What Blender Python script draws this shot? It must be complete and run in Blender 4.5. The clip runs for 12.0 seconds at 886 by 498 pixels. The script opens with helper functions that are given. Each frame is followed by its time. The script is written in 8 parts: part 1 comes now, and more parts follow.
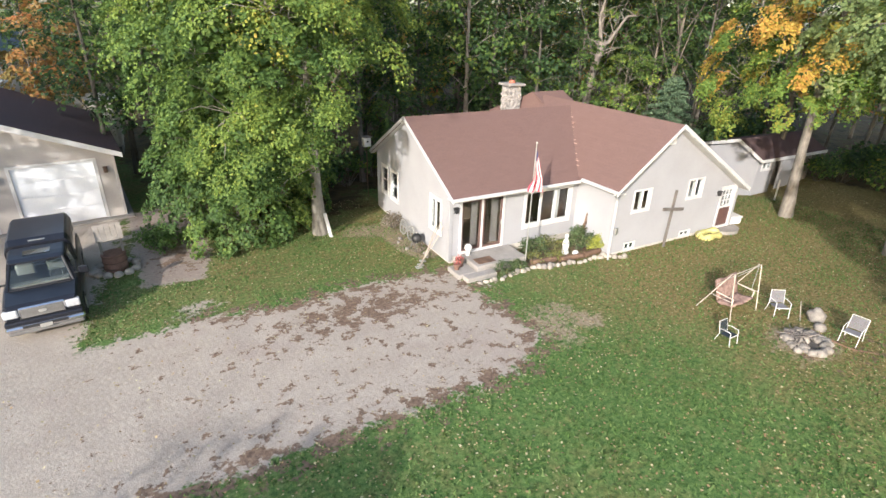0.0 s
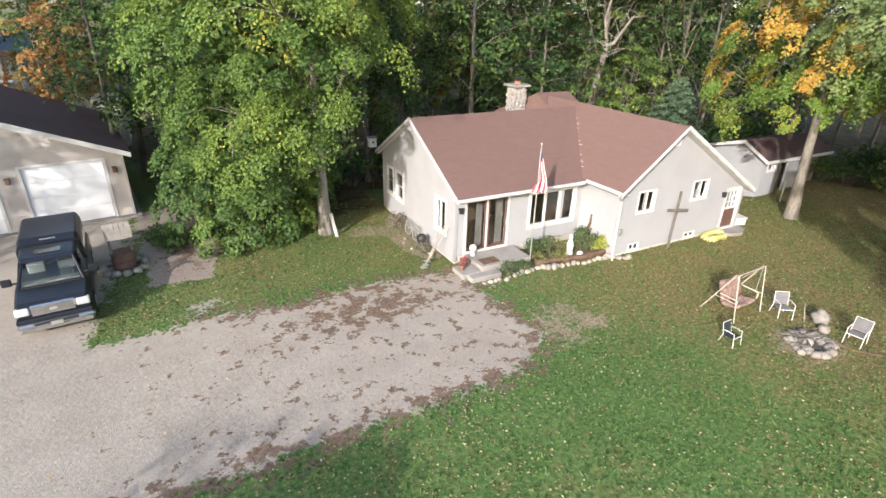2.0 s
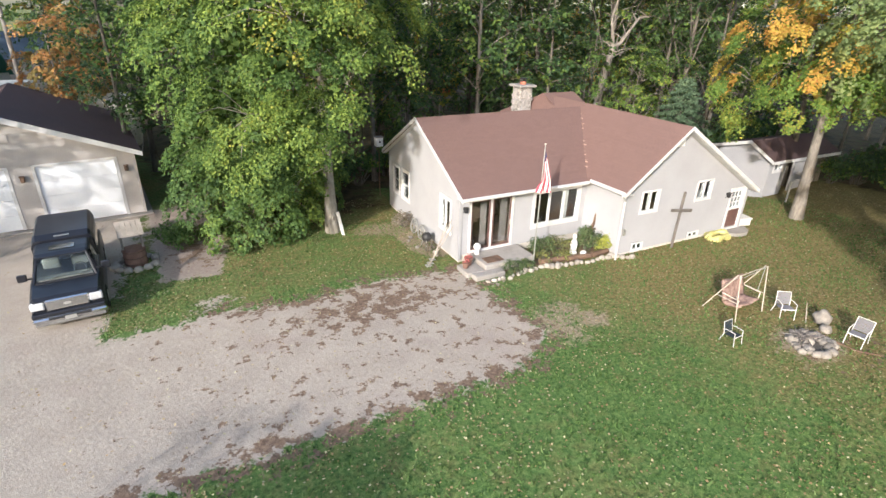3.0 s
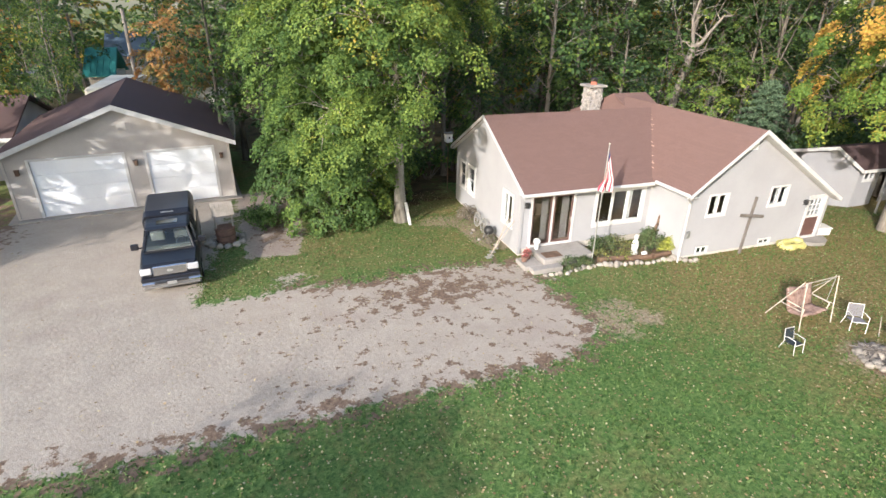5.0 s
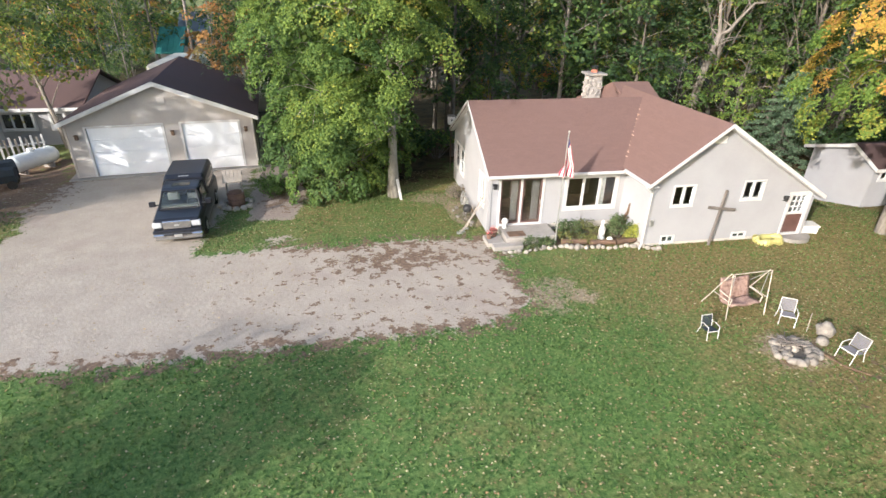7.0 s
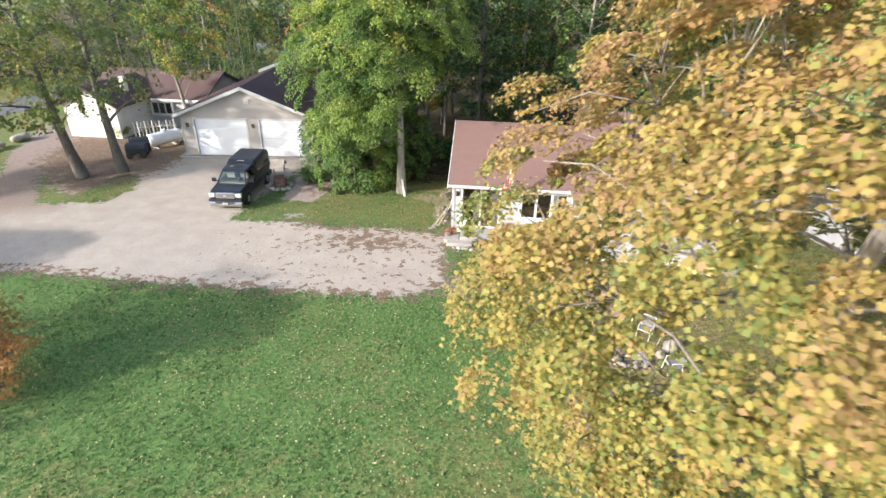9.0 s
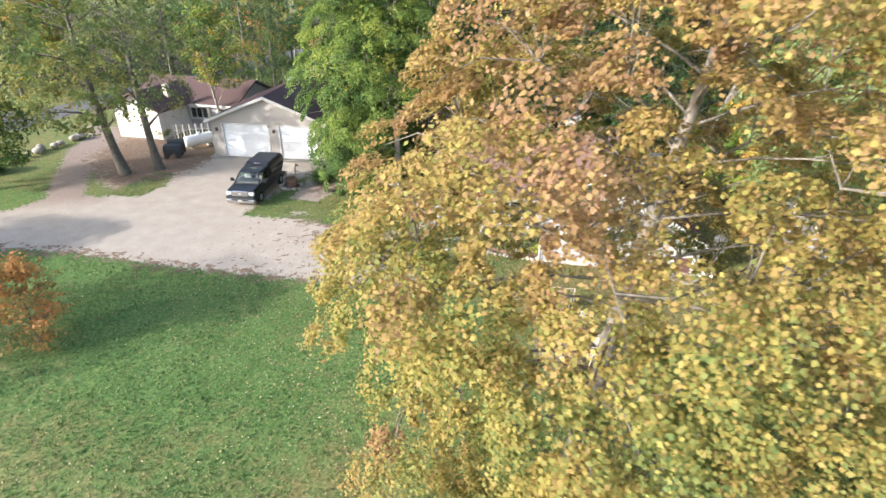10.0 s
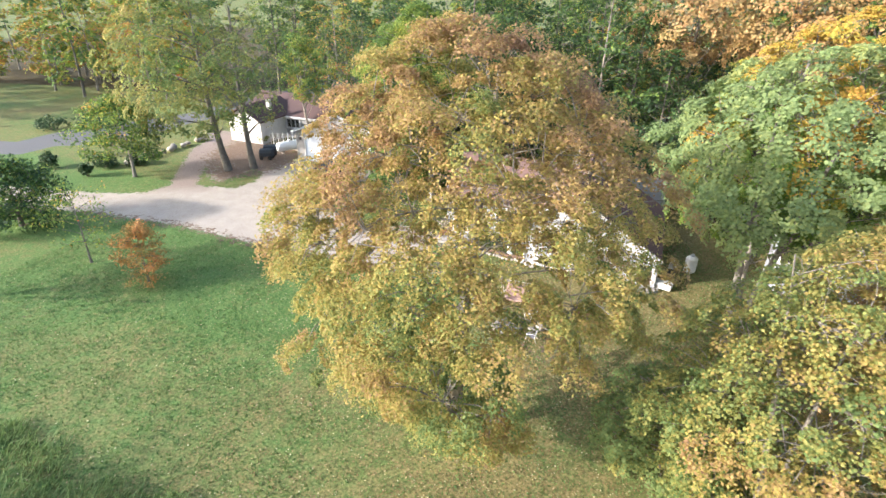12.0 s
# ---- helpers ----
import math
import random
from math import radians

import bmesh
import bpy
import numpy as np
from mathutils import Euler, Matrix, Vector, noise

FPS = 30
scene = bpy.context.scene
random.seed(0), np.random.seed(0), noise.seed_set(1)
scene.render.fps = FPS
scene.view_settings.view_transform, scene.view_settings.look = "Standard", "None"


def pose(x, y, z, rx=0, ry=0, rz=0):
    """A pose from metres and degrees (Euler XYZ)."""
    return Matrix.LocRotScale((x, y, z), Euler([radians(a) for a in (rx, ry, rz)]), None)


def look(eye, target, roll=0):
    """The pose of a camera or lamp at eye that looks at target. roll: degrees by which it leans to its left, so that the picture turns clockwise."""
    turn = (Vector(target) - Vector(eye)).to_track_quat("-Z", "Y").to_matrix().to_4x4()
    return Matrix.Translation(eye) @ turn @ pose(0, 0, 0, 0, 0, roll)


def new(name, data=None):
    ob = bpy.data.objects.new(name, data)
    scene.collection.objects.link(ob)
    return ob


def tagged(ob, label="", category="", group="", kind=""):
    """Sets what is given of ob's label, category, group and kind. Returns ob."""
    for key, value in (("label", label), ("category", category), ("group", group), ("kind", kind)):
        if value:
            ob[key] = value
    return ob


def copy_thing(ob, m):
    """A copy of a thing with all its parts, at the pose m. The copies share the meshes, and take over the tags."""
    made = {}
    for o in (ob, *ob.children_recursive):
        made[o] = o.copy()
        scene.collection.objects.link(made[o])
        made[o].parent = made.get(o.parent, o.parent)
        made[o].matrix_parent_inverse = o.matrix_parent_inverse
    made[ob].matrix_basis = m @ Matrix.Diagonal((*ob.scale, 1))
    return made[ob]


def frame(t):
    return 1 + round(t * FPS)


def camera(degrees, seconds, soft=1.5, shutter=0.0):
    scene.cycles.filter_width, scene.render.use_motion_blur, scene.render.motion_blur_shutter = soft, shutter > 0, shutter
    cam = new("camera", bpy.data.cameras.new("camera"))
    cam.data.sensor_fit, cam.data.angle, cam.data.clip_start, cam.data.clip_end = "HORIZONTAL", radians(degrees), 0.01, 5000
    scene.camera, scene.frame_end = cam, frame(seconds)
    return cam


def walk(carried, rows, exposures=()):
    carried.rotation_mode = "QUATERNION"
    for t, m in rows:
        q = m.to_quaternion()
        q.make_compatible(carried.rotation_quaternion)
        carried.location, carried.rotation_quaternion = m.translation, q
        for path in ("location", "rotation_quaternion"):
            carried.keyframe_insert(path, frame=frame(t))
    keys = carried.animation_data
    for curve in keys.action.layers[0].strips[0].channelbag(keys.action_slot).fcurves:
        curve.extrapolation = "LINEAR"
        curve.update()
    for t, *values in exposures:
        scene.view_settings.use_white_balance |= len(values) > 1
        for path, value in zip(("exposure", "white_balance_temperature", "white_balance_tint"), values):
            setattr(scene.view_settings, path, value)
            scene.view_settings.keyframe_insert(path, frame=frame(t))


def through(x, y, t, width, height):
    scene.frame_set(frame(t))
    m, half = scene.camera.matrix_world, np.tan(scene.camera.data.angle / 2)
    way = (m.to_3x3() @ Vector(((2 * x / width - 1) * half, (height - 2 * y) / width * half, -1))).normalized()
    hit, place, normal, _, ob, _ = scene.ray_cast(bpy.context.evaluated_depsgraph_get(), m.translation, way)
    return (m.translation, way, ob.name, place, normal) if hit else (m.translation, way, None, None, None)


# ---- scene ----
cam = camera(81.3, 12.0, shutter=0.2)
# ---- camera ----
EXPOSURE = 1.3
PATH = [
    (0, (0.482, 0.221, 8.228), (1.366, 1.814, 7.402), 1.5),
    (0.5, (0.493, 0.227, 8.317), (1.378, 1.82, 7.493), 1.4),
    (1, (0.535, 0.259, 8.372), (1.413, 1.855, 7.546), 1.4),
    (1.5, (0.49, 0.222, 8.333), (1.364, 1.82, 7.507), 1.5),
    (2, (0.424, 0.134, 8.292), (1.292, 1.735, 7.465), 1.5),
    (2.5, (0.404, 0.001, 8.316), (1.257, 1.608, 7.486), 1.5),
    (2.7, (0.402, -0.047, 8.335), (1.251, 1.563, 7.505), 1.5),
    (4.3, (0.383, -0.537, 8.502), (1.089, 1.133, 7.658), 1.1),
    (4.5, (0.376, -0.663, 8.506), (1.034, 1.028, 7.663), 1.1),
    (5, (0.233, -1.02, 8.502), (0.837, 0.691, 7.661), 1.1),
    (5.5, (0.104, -1.291, 8.535), (0.661, 0.427, 7.675), 1.1),
    (6, (0.569, -1.784, 8.611), (1.067, -0.06, 7.729), 1.1),
    (6.5, (1.838, -2.615, 8.792), (2.255, -0.88, 7.888), 1.1),
    (6.7, (2.452, -3.014, 8.9), (2.84, -1.276, 7.991), 1.1),
    (8.3, (7.995, -6.694, 10.295), (8.023, -4.919, 9.374), 1.4),
    (8.5, (8.69, -7.132, 10.508), (8.659, -5.357, 9.586), 1.4),
    (9, (10.366, -8.18, 11.094), (10.217, -6.415, 10.166), 1.6),
    (9.5, (12.027, -9.268, 11.805), (11.811, -7.51, 10.874), 1.6),
    (10, (13.779, -10.227, 12.342), (13.47, -8.482, 11.415), 1.4),
    (10.5, (15.411, -11.25, 12.917), (15.01, -9.521, 11.996), 1.3),
    (11, (17.055, -12.209, 13.448), (16.533, -10.509, 12.532), 1.2),
    (11.5, (18.678, -13.154, 13.982), (18.076, -11.476, 13.075), 1),
    (12, (20.281, -14.151, 14.518), (19.608, -12.497, 13.618), 0.9),
]
walk(cam, [(t, look(eye, target, roll)) for t, eye, target, roll in PATH],
     [(0, 0.0 + EXPOSURE), (6.5, 0.0 + EXPOSURE), (8.5, 0.27 + EXPOSURE), (10.5, 0.48 + EXPOSURE), (12, 0.62 + EXPOSURE)])

# ---- world, sun, exposure ----
SUN_DIR = Vector((0.73, 0.585, -0.365)).normalized()
world = bpy.data.worlds.new("sky")
scene.world = world
world.use_nodes = True
wt = world.node_tree
sky = wt.nodes.new("ShaderNodeTexSky")
sky.sky_type = "NISHITA"
sky.sun_disc = False
sky.sun_elevation = math.asin(-SUN_DIR.z)
sky.sun_rotation = math.atan2(-SUN_DIR.x, -SUN_DIR.y)
sky.dust_density = 2.0
wt.nodes["Background"].inputs[1].default_value = 0.165
wt.links.new(sky.outputs[0], wt.nodes["Background"].inputs[0])
sun_data = bpy.data.lights.new("sun", "SUN")
sun_data.energy = 2.68
sun_data.angle = radians(0.6)
sun_data.color = (1.0, 0.955, 0.90)
sun = new("sun", sun_data)
sun.matrix_basis = look((0, 0, 30), Vector((0, 0, 30)) + SUN_DIR)


# ---- materials ----
def nodes_of(name, rough=0.8, metal=0.0):
    m = bpy.data.materials.new(name)
    m.use_nodes = True
    t = m.node_tree
    b = t.nodes["Principled BSDF"]
    b.inputs["Roughness"].default_value = rough
    b.inputs["Metallic"].default_value = metal
    return m, t, b


def rgb(c):
    return (c[0], c[1], c[2], 1.0)


def noise_node(t, scale, detail=4.0, rough=0.6, coords=None):
    n = t.nodes.new("ShaderNodeTexNoise")
    n.inputs["Scale"].default_value = scale
    n.inputs["Detail"].default_value = detail
    n.inputs["Roughness"].default_value = rough
    if coords is None:
        coords = t.nodes.new("ShaderNodeNewGeometry").outputs["Position"]
    t.links.new(coords, n.inputs["Vector"])
    return n.outputs["Fac"]


def ramp(t, fac, stops):
    r = t.nodes.new("ShaderNodeValToRGB")
    e = r.color_ramp.elements
    e[0].position, e[0].color = stops[0][0], rgb(stops[0][1])
    e[1].position, e[1].color = stops[-1][0], rgb(stops[-1][1])
    for p, c in stops[1:-1]:
        x = e.new(p)
        x.color = rgb(c)
    t.links.new(fac, r.inputs[0])
    return r.outputs[0]


def mix(t, fac, a, b, mode="MIX"):
    n = t.nodes.new("ShaderNodeMix")
    n.data_type = "RGBA"
    n.blend_type = mode
    for k, v in ((0, fac), (6, a), (7, b)):
        if hasattr(v, "links"):
            t.links.new(v, n.inputs[k])
        else:
            n.inputs[k].default_value = v if k == 0 else rgb(v)
    return n.outputs[2]


def maths(t, op, a, b=0.0, clamp=False):
    n = t.nodes.new("ShaderNodeMath")
    n.operation = op
    n.use_clamp = clamp
    for k, v in ((0, a), (1, b)):
        if hasattr(v, "links"):
            t.links.new(v, n.inputs[k])
        else:
            n.inputs[k].default_value = v
    return n.outputs[0]


def step_map(t, v, lo, hi):
    n = t.nodes.new("ShaderNodeMapRange")
    n.inputs["From Min"].default_value = lo
    n.inputs["From Max"].default_value = hi
    t.links.new(v, n.inputs["Value"])
    return n.outputs[0]


def bump(t, b, height, strength=0.4, dist=0.02):
    n = t.nodes.new("ShaderNodeBump")
    n.inputs["Strength"].default_value = strength
    n.inputs["Distance"].default_value = dist
    t.links.new(height, n.inputs["Height"])
    t.links.new(n.outputs[0], b.inputs["Normal"])


def worn(name, base, dark, rough=0.8, metal=0.0, big=0.7, fine=18.0, strength=0.3, dist=0.01, spec=0.4, each=0.0):
    """A surface with stains at one scale and grain at another."""
    m, t, b = nodes_of(name, rough, metal)
    a = noise_node(t, big, 5)
    f = noise_node(t, fine, 3)
    s = maths(t, "ADD", maths(t, "MULTIPLY", a, 0.65), maths(t, "MULTIPLY", f, 0.35))
    c = ramp(t, s, ((0.36, dark), (0.6, base)))
    if each:
        oi = t.nodes.new("ShaderNodeObjectInfo").outputs["Random"]
        c = mix(t, each, c, ramp(t, oi, ((0.0, [x * 0.45 for x in base]), (1.0, [min(1, x * 1.5) for x in base]))), "MIX")
    t.links.new(c, b.inputs["Base Color"])
    b.inputs["Specular IOR Level"].default_value = spec
    bump(t, b, f, strength, dist)
    return m


def leaf_mat(name, stops, through=0.42, vary=0.2):
    """Leaves: colour by the clump's ripeness and by the single leaf, with light passing through."""
    m = bpy.data.materials.new(name)
    m.use_nodes = True
    t = m.node_tree
    t.nodes.clear()
    out = t.nodes.new("ShaderNodeOutputMaterial")
    at = t.nodes.new("ShaderNodeAttribute")
    at.attribute_name = "ripe"
    geo = t.nodes.new("ShaderNodeNewGeometry").outputs["Random Per Island"]
    v = maths(t, "ADD", at.outputs["Fac"], maths(t, "MULTIPLY", maths(t, "SUBTRACT", geo, 0.5), vary))
    c = ramp(t, v, stops)
    white = t.nodes.new("ShaderNodeHueSaturation")
    t.links.new(c, white.inputs["Color"])
    t.links.new(step_map(t, geo, 0, 1), white.inputs["Value"])
    mr = t.nodes.new("ShaderNodeMapRange")
    mr.inputs["To Min"].default_value, mr.inputs["To Max"].default_value = 0.84, 1.16
    g7 = maths(t, "FRACT", maths(t, "MULTIPLY", geo, 7.3))
    t.links.new(g7, mr.inputs["Value"])
    t.links.new(mr.outputs[0], white.inputs["Value"])
    d = t.nodes.new("ShaderNodeBsdfPrincipled")
    d.inputs["Roughness"].default_value = 0.6
    d.inputs["Specular IOR Level"].default_value = 0.25
    tr = t.nodes.new("ShaderNodeBsdfTranslucent")
    mx = t.nodes.new("ShaderNodeMixShader")
    mx.inputs[0].default_value = through
    t.links.new(white.outputs[0], d.inputs["Base Color"])
    t.links.new(white.outputs[0], tr.inputs["Color"])
    t.links.new(d.outputs[0], mx.inputs[1])
    t.links.new(tr.outputs[0], mx.inputs[2])
    t.links.new(mx.outputs[0], out.inputs[0])
    return m


def attr(t, name):
    a = t.nodes.new("ShaderNodeAttribute")
    a.attribute_name = name
    return a.outputs["Fac"]


def ground_mat():
    """Lawn, drive, litter, wood floor and road, by the masks on the sheet."""
    m, t, b = nodes_of("ground", 0.95)
    b.inputs["Specular IOR Level"].default_value = 0.15
    n1, n2, n3 = noise_node(t, 0.16, 4), noise_node(t, 1.1, 5), noise_node(t, 9.0, 5, 0.7)
    n4, n5 = noise_node(t, 45.0, 3, 0.7), noise_node(t, 0.45, 4)
    w1, w2, w3 = step_map(t, n1, 0.3, 0.7), step_map(t, noise_node(t, 2.3, 5, 0.65), 0.3, 0.7), step_map(t, n3, 0.3, 0.7)
    # mown grass: lush to dry, with clover patches
    lush = ramp(t, maths(t, "ADD", maths(t, "MULTIPLY", n3, 0.6), maths(t, "MULTIPLY", n4, 0.4)), ((0.40, (0.042, 0.09, 0.027)), (0.5, (0.09, 0.158, 0.045)), (0.60, (0.16, 0.232, 0.08))))
    dry = ramp(t, n3, ((0.36, (0.10, 0.088, 0.036)), (0.5, (0.185, 0.155, 0.065)), (0.64, (0.275, 0.222, 0.10))))
    dryness = step_map(t, maths(t, "ADD", maths(t, "ADD", maths(t, "MULTIPLY", w1, 0.45), maths(t, "MULTIPLY", w2, 0.5)), attr(t, "dry")), 0.45, 1.0)
    grass = mix(t, dryness, lush, dry)
    # crushed stone and sand of the drive
    gravel = ramp(t, maths(t, "ADD", maths(t, "MULTIPLY", n4, 0.5), maths(t, "ADD", maths(t, "MULTIPLY", n2, 0.25), maths(t, "MULTIPLY", n3, 0.25))), ((0.36, (0.28, 0.238, 0.2)), (0.5, (0.37, 0.322, 0.275)), (0.64, (0.47, 0.415, 0.36))))
    gravel = mix(t, step_map(t, n5, 0.55, 0.72), gravel, (0.33, 0.275, 0.24))
    gravel = mix(t, maths(t, "MULTIPLY", attr(t, "lane"), 0.75), gravel, ramp(t, n3, ((0.3, (0.16, 0.115, 0.10)), (0.7, (0.28, 0.215, 0.19)))))
    # dead leaves and weeds over the drive's edge
    litter = ramp(t, n3, ((0.3, (0.095, 0.065, 0.05)), (0.5, (0.175, 0.122, 0.09)), (0.72, (0.27, 0.19, 0.135))))
    edge = maths(t, "ADD", maths(t, "MULTIPLY", maths(t, "SUBTRACT", w2, 0.5), 0.5), maths(t, "MULTIPLY", maths(t, "SUBTRACT", w3, 0.5), 0.3))
    g = step_map(t, maths(t, "ADD", attr(t, "gravel"), edge), 0.44, 0.56)
    col = mix(t, g, grass, gravel)
    # bare sandy soil worn through the turf
    sf = step_map(t, maths(t, "ADD", attr(t, "soil"), maths(t, "MULTIPLY", edge, 0.9)), 0.26, 0.52)
    col = mix(t, sf, col, ramp(t, n3, ((0.36, (0.21, 0.165, 0.115)), (0.64, (0.37, 0.305, 0.22)))))
    crisp = maths(t, "MULTIPLY", maths(t, "SUBTRACT", step_map(t, noise_node(t, 2.2, 6, 0.75), 0.32, 0.68), 0.5), 1.15)
    lf = step_map(t, maths(t, "ADD", attr(t, "litter"), crisp), 0.5, 0.58)
    col = mix(t, lf, col, litter)
    wf = step_map(t, maths(t, "ADD", attr(t, "woods"), edge), 0.4, 0.65)
    floor_c = ramp(t, n2, ((0.35, (0.035, 0.03, 0.016)), (0.55, (0.085, 0.06, 0.03)), (0.7, (0.05, 0.07, 0.02))))
    col = mix(t, wf, col, floor_c)
    rf = step_map(t, maths(t, "ADD", attr(t, "asphalt"), maths(t, "MULTIPLY", edge, 0.25)), 0.47, 0.53)
    col = mix(t, rf, col, ramp(t, n4, ((0.3, (0.10, 0.10, 0.105)), (0.7, (0.17, 0.165, 0.165)))))
    t.links.new(col, b.inputs["Base Color"])
    hb = maths(t, "ADD", maths(t, "MULTIPLY", n3, 1.0), maths(t, "MULTIPLY", n4, 0.5))
    bump(t, b, hb, 0.6, 0.035)
    return m


def siding_mat(name, a, d):
    return worn(name, a, d, 0.6, big=0.8, fine=30, strength=0.12, dist=0.004, spec=0.35)


def shingle_mat(name, a, d):
    m, t, b = nodes_of(name, 0.92)
    b.inputs["Specular IOR Level"].default_value = 0.2
    tc = t.nodes.new("ShaderNodeTexCoord").outputs["UV"]
    br = t.nodes.new("ShaderNodeTexBrick")
    t.links.new(tc, br.inputs["Vector"])
    br.inputs["Color1"].default_value = rgb(a)
    br.inputs["Color2"].default_value = rgb([x * 0.86 for x in a])
    br.inputs["Mortar"].default_value = rgb([x * 0.72 for x in a])
    br.inputs["Scale"].default_value = 1.0
    br.inputs["Mortar Size"].default_value = 0.006
    br.inputs["Brick Width"].default_value = 0.31
    br.inputs["Row Height"].default_value = 0.145
    n1, n2 = noise_node(t, 0.5, 5), noise_node(t, 60, 3, 0.8)
    c = mix(t, maths(t, "MULTIPLY", step_map(t, n1, 0.35, 0.7), 0.45), br.outputs[0], d)
    c = mix(t, 0.5, c, ramp(t, n2, ((0.3, [x * 0.55 for x in a]), (0.7, [min(1, x * 1.35) for x in a]))))
    t.links.new(c, b.inputs["Base Color"])
    bump(t, b, maths(t, "SUBTRACT", n2, br.outputs["Fac"]), 0.4, 0.008)
    return m


def glass_mat(name, tint=(0.9, 0.95, 0.95)):
    m, t, b = nodes_of(name, 0.02)
    b.inputs["Base Color"].default_value = rgb(tint)
    b.inputs["Transmission Weight"].default_value = 1.0
    b.inputs["IOR"].default_value = 1.45
    return m


def paint_mat(name, c, rough=0.25, coat=0.8, metal=0.0):
    m, t, b = nodes_of(name, rough, metal)
    n = noise_node(t, 3.0, 5)
    t.links.new(ramp(t, n, ((0.35, c), (0.7, [x * 1.25 + 0.004 for x in c]))), b.inputs["Base Color"])
    b.inputs["Coat Weight"].default_value = coat
    b.inputs["Coat Roughness"].default_value = 0.08
    return m


def bark_mat(name, a, d):
    m, t, b = nodes_of(name, 0.95)
    mp = t.nodes.new("ShaderNodeMapping")
    mp.inputs["Scale"].default_value = (1, 1, 0.22)
    t.links.new(t.nodes.new("ShaderNodeNewGeometry").outputs["Position"], mp.inputs["Vector"])
    n = noise_node(t, 14, 6, 0.7, mp.outputs[0])
    n2 = noise_node(t, 1.2, 3)
    c = ramp(t, maths(t, "ADD", maths(t, "MULTIPLY", n, 0.6), maths(t, "MULTIPLY", n2, 0.4)), ((0.36, d), (0.62, a)))
    t.links.new(c, b.inputs["Base Color"])
    bump(t, b, n, 0.9, 0.04)
    return m


M_GROUND = ground_mat()
M_SIDING = siding_mat("beige_siding", (0.328, 0.33, 0.348), (0.296, 0.295, 0.308))
M_SIDING_G = siding_mat("taupe_siding", (0.44, 0.408, 0.385), (0.36, 0.332, 0.312))
M_TRIM = worn("white_trim", (0.56, 0.555, 0.56), (0.46, 0.455, 0.455), 0.5, big=2.0, fine=25, strength=0.08, dist=0.003)
M_DOORPANEL = worn("white_door_panel", (0.78, 0.80, 0.84), (0.70, 0.72, 0.77), 0.45, big=0.8, fine=20, strength=0.06, dist=0.003)
M_ROOF = shingle_mat("brown_shingles", (0.174, 0.108, 0.095), (0.142, 0.092, 0.082))
M_ROOF_G = shingle_mat("dark_shingles", (0.10, 0.065, 0.064), (0.072, 0.05, 0.05))
M_ROOF_R = shingle_mat("red_brown_shingles", (0.115, 0.075, 0.073), (0.085, 0.06, 0.058))
M_FOUND = worn("painted_foundation", (0.54, 0.50, 0.46), (0.42, 0.385, 0.35), 0.85, big=1.5, fine=12, strength=0.3)
M_GLASS = glass_mat("window_glass")
M_ROOMWALL = worn("brown_panelling", (0.10, 0.07, 0.05), (0.07, 0.05, 0.035), 0.8)
M_DARK = worn("dark_interior", (0.05, 0.045, 0.04), (0.03, 0.028, 0.025), 0.9)
M_DRAPE = worn("dim_grey_drape", (0.13, 0.115, 0.11), (0.08, 0.07, 0.066), 0.9)
M_CURTAIN = worn("pale_curtain", (0.45, 0.44, 0.42), (0.30, 0.29, 0.28), 0.9)
M_DOORBROWN = worn("brown_door_paint", (0.125, 0.066, 0.058), (0.085, 0.045, 0.04), 0.45, big=3)
M_CONC = worn("concrete", (0.33, 0.305, 0.285), (0.22, 0.205, 0.19), 0.9, big=1.3, fine=25, strength=0.4)
M_PALESTONE = worn("pale_stone", (0.37, 0.335, 0.295), (0.19, 0.165, 0.14), 0.9, big=4, fine=20, strength=0.6, dist=0.02, each=0.3)
M_CHIMSTONE = worn("chimney_stone", (0.31, 0.285, 0.265), (0.19, 0.17, 0.155), 0.9, big=5, fine=22, strength=0.5, dist=0.01, each=0.5)
M_DULLSTONE = worn("sooty_stone", (0.27, 0.245, 0.22), (0.12, 0.105, 0.09), 0.92, big=4, fine=20, strength=0.6, dist=0.02, each=0.3)
M_ASH = worn("cold_ash", (0.12, 0.11, 0.10), (0.05, 0.045, 0.04), 0.95, big=4, fine=30)
M_MORTAR = worn("mortar", (0.38, 0.355, 0.335), (0.29, 0.27, 0.25), 0.95, big=3, fine=40)
M_CLAY = worn("terracotta", (0.42, 0.16, 0.10), (0.28, 0.10, 0.07), 0.8, big=4)
M_FLASH = worn("scuffed_flashing", (0.42, 0.27, 0.22), (0.24, 0.14, 0.11), 0.8, big=9)
M_WOODGREY = worn("weathered_wood", (0.26, 0.235, 0.215), (0.17, 0.15, 0.135), 0.9, big=2.5, fine=30, strength=0.5)
M_WOODDIM = worn("dim_weathered_wood", (0.17, 0.15, 0.14), (0.11, 0.095, 0.085), 0.9, big=2.5, fine=30, strength=0.5)
M_WOODPALE = worn("sun_bleached_boards", (0.40, 0.35, 0.30), (0.27, 0.23, 0.195), 0.9, big=2.5, fine=30, strength=0.5)
M_WOODROOF = worn("greyed_roof_boards", (0.31, 0.275, 0.24), (0.20, 0.175, 0.15), 0.9, big=2.5, fine=30, strength=0.5)
M_WOODDARK = worn("brown_wood", (0.17, 0.105, 0.07), (0.09, 0.055, 0.04), 0.85, big=3, fine=30, strength=0.5)
M_TRUCK = paint_mat("navy_truck_paint", (0.007, 0.008, 0.013), 0.36, 0.15)
M_WINDSHIELD = glass_mat("windshield_glass", (0.62, 0.72, 0.70))
